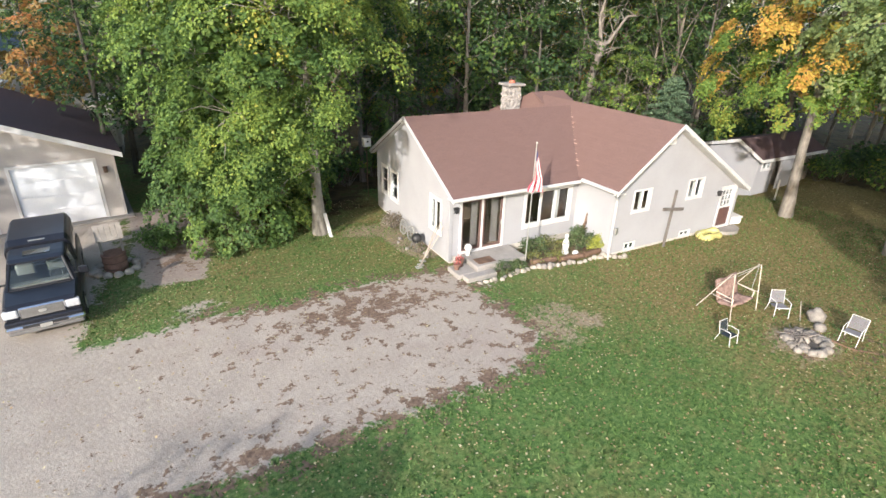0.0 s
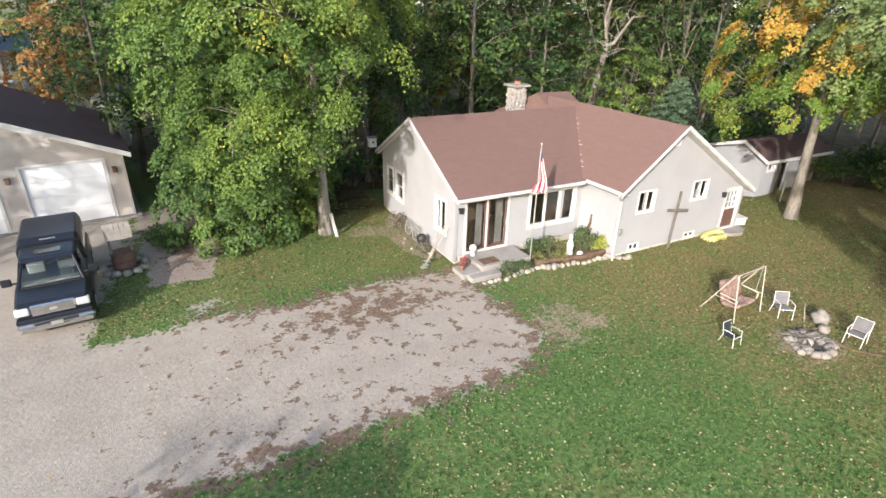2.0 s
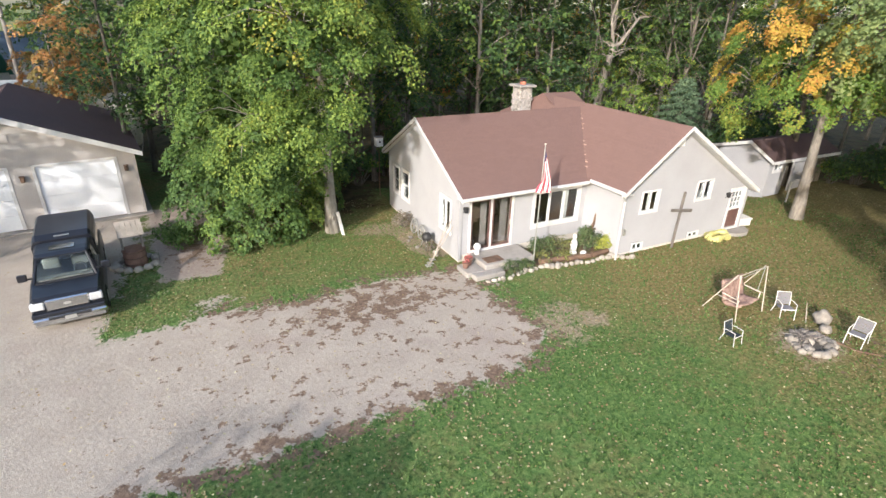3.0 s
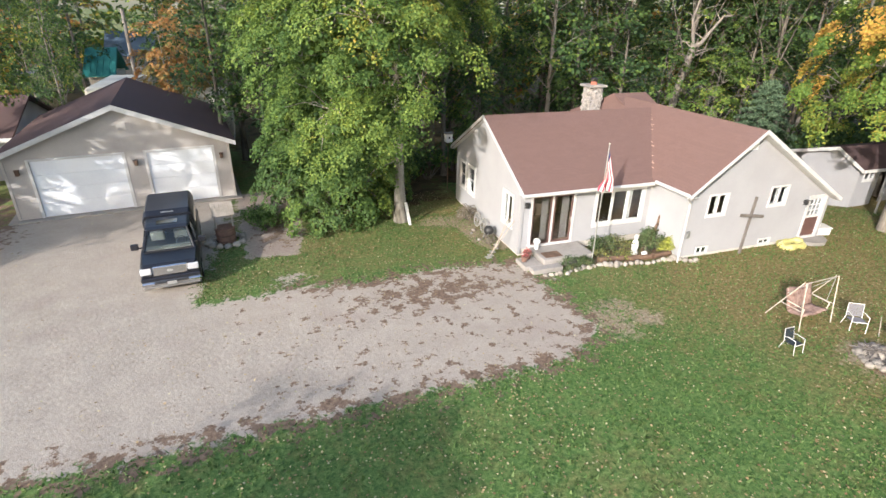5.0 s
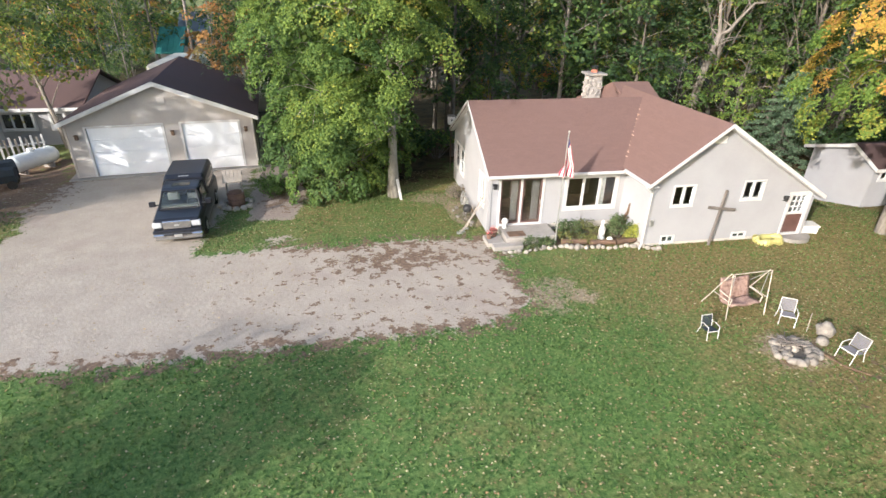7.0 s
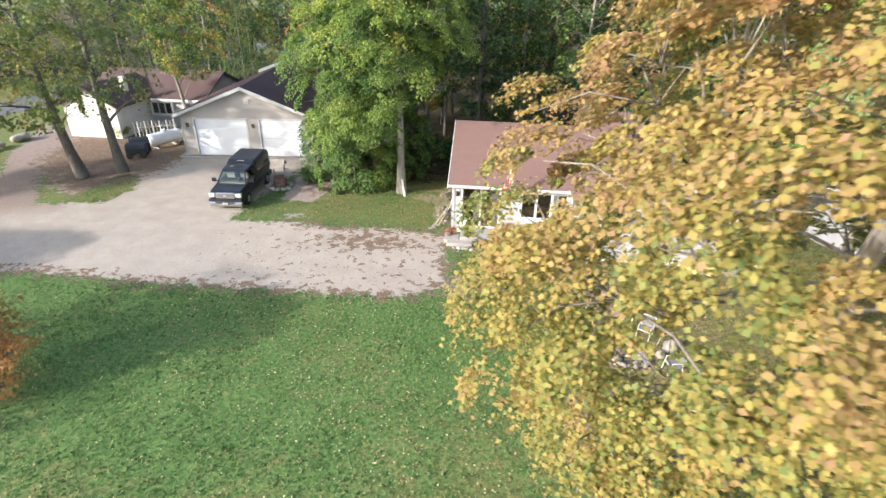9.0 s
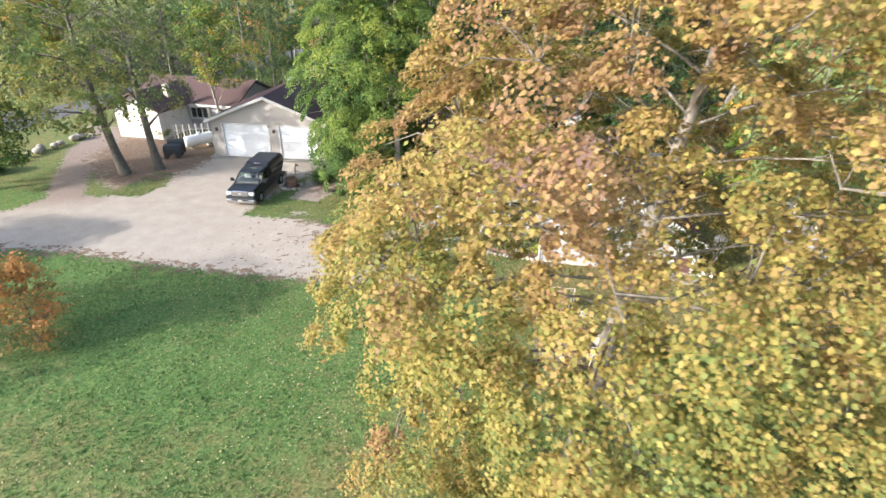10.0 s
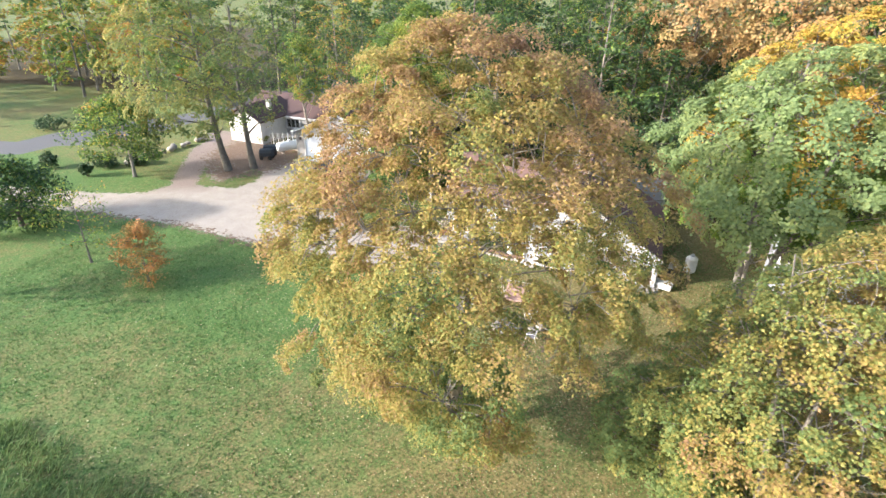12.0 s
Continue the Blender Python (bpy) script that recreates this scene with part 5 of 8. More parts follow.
tree("dark_tree", (-17.5, 4.2), "dense dark green tree at the end of the drive", dict(seed=35, height=4.3, trunk_r=0.14, base=0.4, crown=(3.5, 3.3), limbs=30, twigs=7),
     dict(per=32, size=0.18, spread=0.8, ripe=lambda c: 0.2), M_BARKDARK, M_LEAF)
tree("apple_tree", (-19.6, 14.5), "low spreading tree on the grass by the lane", dict(seed=36, height=6.2, trunk_r=0.14, base=1.8, crown=(4.0, 3.4), centre=(-1, 0), limbs=24, twigs=6),
     dict(per=36, size=0.19, spread=0.8, ripe=lambda c: 0.42 + 0.25 * noise.noise(Vector(c) * 0.4)), M_BARK, M_LEAF)
# unseen trees to the south-west, added for the shade they lay on the lawn
tree("shade_maple", (-15.8, -6.6), "unseen green maple added to the south-west to shade the lawn", dict(seed=41, height=8.8, trunk_r=0.2, base=5.6, crown=(3.2, 3.2), limbs=24, twigs=6),
     dict(per=13, size=0.26, spread=0.85, ripe=lambda c: 0.3), M_BARKDARK, M_LEAF)
tree("shade_maple", (-10.5, -21.5), "unseen green maple added to the south to shade the lawn", dict(seed=42, height=8.8, trunk_r=0.2, base=3.0, crown=(4.0, 4.0), limbs=24, twigs=6),
     dict(per=13, size=0.26, spread=0.85, ripe=lambda c: 0.3), M_BARKDARK, M_LEAF)

# ---- the woods ----
KINDS = []
for k, (hh, bs, cr, lb, rp, bark) in enumerate(((15.0, 5.5, 3.4, 20, 0.12, M_BARKDARK), (14.0, 4.2, 3.0, 20, 0.2, M_BARK), (16.0, 6.5, 3.6, 20, 0.3, M_BARKDARK), (11.0, 2.4, 2.6, 20, 0.1, M_BARKDARK), (14.0, 3.0, 3.2, 20, 0.78, M_BARK),
                                                (15.0, 2.0, 4.2, 15, 0.42, M_BARKDARK), (14.0, 1.5, 4.0, 15, 0.68, M_BARK))):
    far = k > 4
    KINDS.append(tree("woodland_tree", (44 + 7 * k, 66), "slender woodland tree in green leaf" if rp < 0.45 else "woodland tree turning yellow and orange",
                      dict(seed=50 + k, height=hh, trunk_r=0.15, base=bs, crown=(cr, cr), limbs=lb, twigs=4 if far else 5, thick=0.3),
                      dict(per=14 if far else 26, size=0.45 if far else 0.19, spread=1.0 if far else 0.8, flat=0.4, ripe=lambda c, rp=rp: rp + 0.22 * noise.noise(Vector(c) * 0.3), ripe_var=0.1), bark, M_LEAF, group="the woods behind the house", shell="limbs"))
rng = random.Random(77)
spots = []


def spot_ok(x, y, gap):
    return all((x - a) ** 2 + (y - b) ** 2 > gap * gap for a, b in spots)


def plant(x0, x1, y0, y1, n, gap, kinds):
    made = tries = 0
    while made < n and tries < 4000:
        tries += 1
        x, y = rng.uniform(x0, x1), rng.uniform(y0, y1)
        if not spot_ok(x, y, gap) or (-17 < x < -4 and 38 < y < 50) or (21.5 < x < 30 and 24 < y < 30.5):
            continue
        spots.append((x, y))
        s = rng.uniform(0.85, 1.2)
        copy_thing(KINDS[rng.choice(kinds)], Matrix.LocRotScale((x, y, land_at(x, y)), Euler((0, 0, rng.uniform(0, 6.28))), (s, s, s * rng.uniform(0.9, 1.1))))
        made += 1


plant(6, 40, 25.5, 31, 24, 2.3, (0, 0, 1, 2, 3, 3))
plant(-2, 6, 27, 34, 6, 2.4, (0, 1, 3))
plant(31, 44, 8, 26, 12, 2.8, (0, 1, 2, 3, 4))
plant(0, 52, 31, 40, 20, 3.2, (0, 1, 2, 4, 5, 6))
plant(0, 56, 40, 60, 26, 4.0, (5, 5, 6))
plant(-30, 0, 42, 52, 12, 3.2, (0, 1, 2, 4, 3))
plant(-36, 0, 54, 76, 18, 4.5, (5, 6))
plant(-75, -40, 36, 56, 22, 4.0, (5, 6, 5, 4))
plant(-100, -62, 5, 50, 22, 5.0, (5, 6))
plant(44, 62, 0, 40, 10, 4.5, (5, 6))
# thin trees behind the garage
for x, y, sc in ((-10.8, 36.0, 0.8), (-12.4, 37.2, 0.75), (-14.4, 36.4, 0.85), (-11.6, 39.5, 0.9)):
    copy_thing(KINDS[1], Matrix.LocRotScale((x, y, 0), Euler((0, 0, x)), (sc * 0.6, sc * 0.6, sc)))
# orange trees seen over the garage
for x, y, hh, sd in ((-4.9, 35.4, 8.6, 61), (-4.0, 38.6, 9.4, 62)):
    tree("orange_tree", (x, y), "slim young maple in orange and yellow leaf", dict(seed=sd, height=hh, trunk_r=0.09, base=1.6, crown=(1.5, 1.5), limbs=14, twigs=4),
         dict(per=80, size=0.17, spread=0.7, flat=0.45, ripe=lambda c: 0.02 + 0.04 * c[2] + 0.3 * noise.noise(Vector(c) * 0.6), ripe_var=0.1), M_BARKPALE, M_ORANGE, shell=dict(spacing=0.95, gap=-0.1, lump=0.3))


# ---- things round the house ----
def chimney():
    c = thing("chimney", pose(15.8, 21.4, 3.0), "square field-stone chimney with a pale cap", "chimney")
    hw, hd, top = 0.38, 0.38, 2.22
    part("core", boxes((-hw + 0.05, hw - 0.05, -hd + 0.05, hd - 0.05, -1.5, top)), M_MORTAR, c)
    rng = random.Random(3)
    meshes = []
    for k in range(6):
        bm = bmesh.new()
        rock(bm, (0, 0, 0), 0.15, rng, 0.95, 2)
        me = bpy.data.meshes.new("stone")
        bm.to_mesh(me)
        bm.free()
        me.materials.append(M_CHIMSTONE)
        meshes.append(me)
    for face in range(4):
        w = hw if face % 2 == 0 else hd
        laid = []
        for k in range(700):
            rr = rng.choice((0.15, 0.13, 0.11, 0.085, 0.065))
            u, z = rng.uniform(-w + rr * 0.8, w - rr * 0.8), rng.uniform(0.1, top - rr * 0.8)
            if all(math.hypot(u - a, z - b) > (rr + c2) * 0.97 for a, b, c2 in laid):
                laid.append((u, z, rr))
        for u, z, rr in laid:
            if rr:
                d = (hd if face % 2 == 0 else hw) - 0.045
                x, y = ((u, -d), (d, u), (u, d), (-d, u))[face]
                o = new("stone", rng.choice(meshes))
                o.parent = c
                sc = rr / 0.145
                turn = Euler((math.pi / 2, 0, 0 if face % 2 == 0 else math.pi / 2)).to_matrix().to_4x4() @ Matrix.Rotation(rng.uniform(0, 6.28), 4, "Z")
                o.matrix_basis = Matrix.Translation((x, y, z)) @ turn @ Matrix.Diagonal((sc * rng.uniform(0.9, 1.1), sc * rng.uniform(0.85, 1.05), 0.42, 1))
    part("cap", boxes((-hw - 0.1, hw + 0.1, -hd - 0.1, hd + 0.1, top, top + 0.11), bevel=0.02), M_CONC, c, "pale concrete cap")
    bm = bmesh.new()
    cyl(bm, (0, 0, top + 0.11), (0, 0, top + 0.25), 0.17, 0.14, 14)
    part("chimney_pot", bm, M_CLAY, c, "clay chimney pot")
    bm = bmesh.new()
    for k in range(8):
        a = 2 * math.pi * k / 8
        cyl(bm, (0.14 * math.cos(a), 0.14 * math.sin(a), top + 0.24), (0.15 * math.cos(a), 0.15 * math.sin(a), top + 0.38), 0.012, 0.012, 5)
    cyl(bm, (0, 0, top + 0.38), (0, 0, top + 0.41), 0.19, 0.17, 14)
    part("spark_guard", bm, M_BLACK, c, "dark metal spark guard")


def steps_and_mat():
    bm = boxes((9.3, 11.4, 13.62, 14.8, -0.1, 0.33), bevel=0.025)
    tagged(part("porch_slab", bm, M_CONC), "worn concrete slab before the patio door", "step")
    bm = boxes((8.7, 9.9, 13.25, 13.6, -0.1, 0.17), (8.55, 9.27, 13.6, 14.4, -0.1, 0.17), bevel=0.025)
    tagged(part("lower_step", bm, M_CONC), "low concrete step beside the porch slab", "step")
    bm = boxes((9.45, 10.15, 13.75, 14.2, 0.333, 0.35), bevel=0.005)
    tagged(part("door_mat", bm, M_WOODDARK), "dark door mat on the concrete slab", "mat")
    bm = bmesh.new()
    cyl(bm, (9.5, 14.6, 0.33), (9.5, 14.6, 0.5), 0.1, 0.06, 12)
    bmesh.ops.create_uvsphere(bm, u_segments=16, v_segments=10, radius=0.135, matrix=pose(9.5, 14.6, 0.63))
    tagged(part("ball_ornament", bm, M_WHITE, smooth=True), "white garden ball on a short stand", "ornament")
    for x, y, r, hh in ((8.95, 14.25, 0.15, 0.26), (8.72, 14.05, 0.12, 0.2)):
        p = thing("flower_pot", pose(x, y, 0.17), "small clay pot with pinkish-red flowers", "flower pot", "pots on the step")
        bm = bmesh.new()
        cyl(bm, (0, 0, 0), (0, 0, hh), r * 0.7, r, 14)
        cyl(bm, (0, 0, hh - 0.04), (0, 0, hh + 0.005), r * 1.12, r * 1.12, 14)
        part("pot", bm, M_TUB, p)
        cl = [(Vector((0, 0, hh + 0.08)), 1.0)]
        v, f, rp = leaf_mesh(int(x * 10), cl, 50, 0.05, 0.15, lambda c: 0.9, flat=0.8)
        plain_mesh("flowers", v, f, M_PETAL, p, ripe=rp)
    # half-round stoop at the entry door
    bm = bmesh.new()
    ring = [(0.72 * math.cos(math.pi * (1 + k / 14)) + 21.35, 12.74 + 0.62 * math.sin(math.pi * (1 + k / 14))) for k in range(15)]
    lo = [bm.verts.new((x, y, -0.05)) for x, y in ring]
    hi = [bm.verts.new((x, y, 0.11)) for x, y in ring]
    for k in range(15):
        bm.faces.new((lo[k], lo[(k + 1) % 15], hi[(k + 1) % 15], hi[k]))
    bm.faces.new(hi)
    bm.faces.new(lo[::-1])
    bmesh.ops.recalc_face_normals(bm, faces=bm.faces)
    tagged(part("stoop", bm, M_CONC), "half-round concrete stoop at the entry door", "step")


def along(pts, step):
    out = []
    for (x0, y0), (x1, y1) in zip(pts[:-1], pts[1:]):
        n = max(1, round(math.hypot(x1 - x0, y1 - y0) / step))
        out += [(x0 + (x1 - x0) * k / n, y0 + (y1 - y0) * k / n) for k in range(n)]
    return out


def shrub(name, at, hh, rad, n, per, size, mat, label, ripe, seed, category="shrub", base=0.0):
    s = thing(name, pose(at[0], at[1], at[2] if len(at) > 2 else land_at(at[0], at[1])), label, category)
    rng = random.Random(seed)
    segs, cl = [], []
    for k in range(n):
        a, q = rng.uniform(0, 6.28), rng.random() ** 0.5
        tip = Vector((math.cos(a) * rad * q, math.sin(a) * rad * q, base + (hh - base) * rng.uniform(0.35, 1.0) * (1 - 0.35 * q)))
        segs.append((Vector((math.cos(a) * rad * 0.15, math.sin(a) * rad * 0.15, 0)), tip, 0.012, 0.004))
        cl.append((tip, 1.0))
    v, f = branch_mesh(segs)
    plain_mesh("stems", v, f, M_BARKDARK, s)
    lv, lf, lr = leaf_mesh(seed, cl, per, size, min(0.5, rad * 0.45), ripe, 0.12, 0.8)
    plain_mesh("leaves", lv, lf, mat, s, ripe=lr)
    return s


def flower_bed():
    edge = thing("stone_edging", pose(12, 13.1, 0), "row of pale field stones edging the flower bed", "stone edging", in_world=False)
    rng = random.Random(9)
    meshes = []
    for k in range(7):
        bm = bmesh.new()
        rock(bm, (0, 0, 0), 0.14, rng, 0.75, 2)
        me = bpy.data.meshes.new("stone")
        bm.to_mesh(me)
        bm.free()
        me.materials.append(M_PALESTONE)
        me.polygons.foreach_set("use_smooth", [True] * len(me.polygons))
        meshes.append(me)
    line = along([(9.05, 13.1), (9.9, 12.98), (10.7, 13.15), (11.4, 13.2), (12.4, 12.95), (13.5, 12.78), (14.45, 12.82), (14.95, 12.5), (15.35, 12.35)], 0.225)
    for x, y in line:
        o = new("stone", rng.choice(meshes))
        o.parent = edge
        sc = rng.uniform(0.55, 0.95) if x < 10.6 else rng.uniform(0.7, 1.2)
        o.matrix_basis = Matrix.LocRotScale((x - 12 + rng.uniform(-0.04, 0.04), y - 13.1 + rng.uniform(-0.06, 0.06), 0.06 * sc), Euler((rng.uniform(-0.3, 0.3), 0, rng.uniform(0, 6.28))), (sc, sc * 0.85, sc))
    for x0, y0, x1, y1 in ((11.5, 13.42, 12.5, 13.3), (12.6, 13.2, 13.6, 13.08), (13.7, 13.1, 14.55, 13.15)):
        bm = bmesh.new()
        cyl(bm, (x0, y0, 0.13), (x1, y1, 0.13), 0.11, 0.1, 9)
        tagged(part("edging_log", bm, M_WOODDARK), "old brown log lying behind the stone edging", "log", "edging logs")
    shrub("garden_shrub", (12.0, 14.1), 0.85, 0.5, 22, 44, 0.065, M_SHRUB, "leafy green perennial against the house wall", lambda c: 0.3, 61)
    shrub("garden_shrub", (12.75, 14.05), 0.75, 0.45, 18, 40, 0.065, M_SHRUB, "reddish-green perennial under the wide window", lambda c: 0.75, 62)
    shrub("garden_shrub", (14.1, 13.75), 0.95, 0.5, 28, 60, 0.07, M_SHRUB, "dense green perennial in the inner corner", lambda c: 0.45, 63)
    shrub("garden_shrub", (14.5, 13.3), 0.72, 0.36, 26, 60, 0.06, M_LIME, "low lime-yellow perennial beside the wall", lambda c: 1.0, 64)
    shrub("garden_shrub", (11.75, 13.6), 0.45, 0.35, 16, 36, 0.06, M_SHRUB, "low green perennial beside the flagpole", lambda c: 0.8, 65)
    shrub("garden_shrub", (12.6, 13.5), 0.35, 0.4, 16, 30, 0.06, M_SHRUB, "low yellowing groundcover in the bed", lambda c: 0.9, 66)
    shrub("garden_shrub", (10.3, 13.35), 0.42, 0.38, 18, 36, 0.055, M_SHRUB, "low dark green plant before the porch slab", lambda c: 0.35, 67)
    shrub("garden_shrub", (10.95, 13.4), 0.38, 0.32, 16, 36, 0.055, M_SHRUB, "low dark green plant before the porch slab", lambda c: 0.4, 68)
    # white garden figure, one plain shape
    bm = bmesh.new()
    for z0, z1, r0, r1 in ((0, 0.1, 0.15, 0.14), (0.1, 0.42, 0.11, 0.14), (0.42, 0.56, 0.14, 0.08), (0.56, 0.61, 0.055, 0.055), (0.61, 0.70, 0.06, 0.085), (0.70, 0.79, 0.085, 0.045)):
        cyl(bm, (13.35, 13.75, z0), (13.35, 13.75, z1), r0, r1, 14)
    tagged(part("garden_statue", bm, M_WHITE, smooth=True), "white plaster garden statue among the plants", "statue")
    bm = bmesh.new()
    rock(bm, (13.55, 13.4, 0.12), 0.13, rng, 0.9)
    tagged(part("white_rock", bm, M_WHITE, smooth=True), "small white painted rock in the bed", "rock")
    # driftwood stump
    bm = bmesh.new()
    for pts, r in (([(14.42, 14.1, -0.02), (14.36, 14.06, 0.3), (14.45, 14.05, 0.52), (14.41, 14.06, 0.72), (14.54, 14.08, 0.95), (14.56, 14.1, 1.2), (14.64, 14.12, 1.46)], 0.12),
                   ([(14.37, 14.06, 0.34), (14.22, 14.0, 0.5), (14.2, 13.96, 0.78), (14.1, 13.94, 0.9)], 0.055),
                   ([(14.43, 14.06, 0.62), (14.56, 14.0, 0.74), (14.6, 13.96, 0.68)], 0.045),
                   ([(14.42, 14.1, 0.0), (14.22, 13.98, 0.1), (14.02, 13.95, 0.0)], 0.07)):
        n = len(pts) - 1
        for k in range(n):
            cyl(bm, pts[k], pts[k + 1], r * (1 - 0.85 * k / n), r * (1 - 0.85 * (k + 1) / n), 9)
    tagged(part("driftwood", bm, M_WOODDARK, smooth=True), "upright dark weathered driftwood stump by the wall", "driftwood")


def flagpole():
    p = thing("flagpole", pose(11.28, 13.52, 0), "white flagpole with a limp striped flag", "flagpole")
    bm = bmesh.new()
    cyl(bm, (0, 0, -0.1), (0, 0, 4.46), 0.027, 0.019, 12)
    part("pole", bm, M_STEEL, p)
    bm = bmesh.new()
    bmesh.ops.create_uvsphere(bm, u_segments=12, v_segments=8, radius=0.036, matrix=pose(0, 0, 4.49))
    part("finial", bm, M_CREAMMETAL, p, "small ball finial")
    # the cloth hangs limp in folds: f runs out along the fly, v down the hoist
    def fold(f, v, lift=0.0):
        x = 0.02 + (0.31 * (1 - v) - 0.2 * v) * min(1.0, 1.5 * f) ** 1.2 + 0.03 * math.sin(f * 7 + 11 * v) * min(1, 3 * f)
        y = -0.03 - 0.1 * math.sin(8.5 * v + 1.5 * f) * min(1, 2 * f) - lift
        return (x, y, 4.28 - 0.78 * v * (1 - 0.5 * f) - 1.5 * f * (1 - 0.3 * v))

    def strip(v0, v1, f0, f1, lift=0.0):
        bm = bmesh.new()
        n = 26
        prev = None
        for k in range(n + 1):
            f = f0 + (f1 - f0) * k / n
            pair = [bm.verts.new(fold(f, v0, lift)), bm.verts.new(fold(f, v1, lift))]
            if prev:
                bm.faces.new((prev[0], prev[1], pair[1], pair[0]))
            prev = pair
        return bm
    cloth = part("flag", boxes((-0.03, -0.022, -0.035, -0.027, 3.5, 4.32)), M_WHITE, p, "striped flag hanging in folds")
    for q in range(13):
        part("stripe", strip(q / 13, (q + 1) / 13, 0.13 if q < 7 else 0.0, 1.0), M_RED if q % 2 == 0 else M_WHITE, cloth)
    part("canton", strip(0.0, 7 / 13, 0.0, 0.13), M_BLUE, cloth, "dark blue canton")


def wall_cross():
    c = thing("wooden_cross", pose(17.35, 12.5, 0, -4, 8, 0), "tall dark weathered wooden cross leaning on the siding", "cross")
    part("upright", boxes((-0.055, 0.055, -0.03, 0.03, 0.0, 2.3), bevel=0.008), M_WOODDIM, c)
    part("crosspiece", boxes((-0.62, 0.62, -0.062, -0.032, 1.5, 1.62), bevel=0.008), M_WOODDIM, c)


def by_the_entry():
    bm = bmesh.new()
    rng = random.Random(4)
    for k in range(26):
        a = 2 * math.pi * k / 26
        b = 2 * math.pi * (k + 1) / 26
        r = 0.42
        cyl(bm, (20.0 + r * 1.25 * math.cos(a), 12.42 + r * 0.7 * math.sin(a), 0.1 + 0.05 * math.sin(3 * a)), (20.0 + r * 1.25 * math.cos(b), 12.42 + r * 0.7 * math.sin(b), 0.1 + 0.05 * math.sin(3 * b)), 0.13 + 0.03 * math.sin(5 * a), 0.13 + 0.03 * math.sin(5 * b), 10, False)
    tagged(part("inflatable_ring", bm, M_YELLOW, smooth=True), "half-deflated yellow inflatable ring on the grass", "inflatable")
    # tipped white chest
    c = thing("white_chest", pose(22.3, 13.1, 0.0, 0, 0, -14) @ Matrix.Scale(0.85, 4), "white plastic chest lying by the stoop", "chest")
    part("body", boxes((-0.5, 0.5, -0.32, 0.32, 0.02, 0.36), bevel=0.04), M_WHITE, c)
    part("lid", boxes((-0.53, 0.53, -0.35, 0.35, 0.37, 0.44), bevel=0.02), M_WHITE, c)
    # gas bottle and grill
    g = thing("gas_grill", pose(22.65, 14.6, land_at(22.65, 14.6), 0, 0, 80) @ Matrix.Scale(0.85, 4), "black and white gas grill beside the east wall", "grill")
    bm = bmesh.new()
    prism(bm, [(-0.25, 0.8), (0.25, 0.8), (0.25, 0.95), (0.12, 1.12), (-0.12, 1.12), (-0.25, 0.95)], -0.4, 0.4)
    part("hood", bm, M_STEEL, g)
    part("side_shelf", boxes((0.42, 0.8, -0.22, 0.22, 0.84, 0.88), bevel=0.01), M_WHITE, g)
    for x in (-0.36, 0.36):
        for y in (-0.2, 0.2):
            part("leg", boxes((x - 0.02, x + 0.02, y - 0.02, y + 0.02, 0, 0.8)), M_BLACK, g)
    part("cabinet", boxes((-0.33, 0.33, -0.17, 0.17, 0.1, 0.7), bevel=0.01), M_BLACK, g)
    t = thing("gas_cylinder", pose(23.64, 15.7, land_at(23.64, 15.7)) @ Matrix.Scale(0.85, 4), "upright white gas cylinder", "gas cylinder")
    bm = bmesh.new()
    for z0, z1, r0, r1 in ((0, 0.06, 0.22, 0.22), (0.06, 0.16, 0.24, 0.38), (0.16, 1.1, 0.38, 0.38), (1.1, 1.25, 0.38, 0.2)):
        cyl(bm, (0, 0, z0), (0, 0, z1), r0, r1, 18)
    part("bottle", bm, M_WHITE, t, smooth=False)
    bm = bmesh.new()
    cyl(bm, (0, 0, 1.25), (0, 0, 1.4), 0.12, 0.12, 12)
    part("valve_collar", bm, M_STEEL, t)


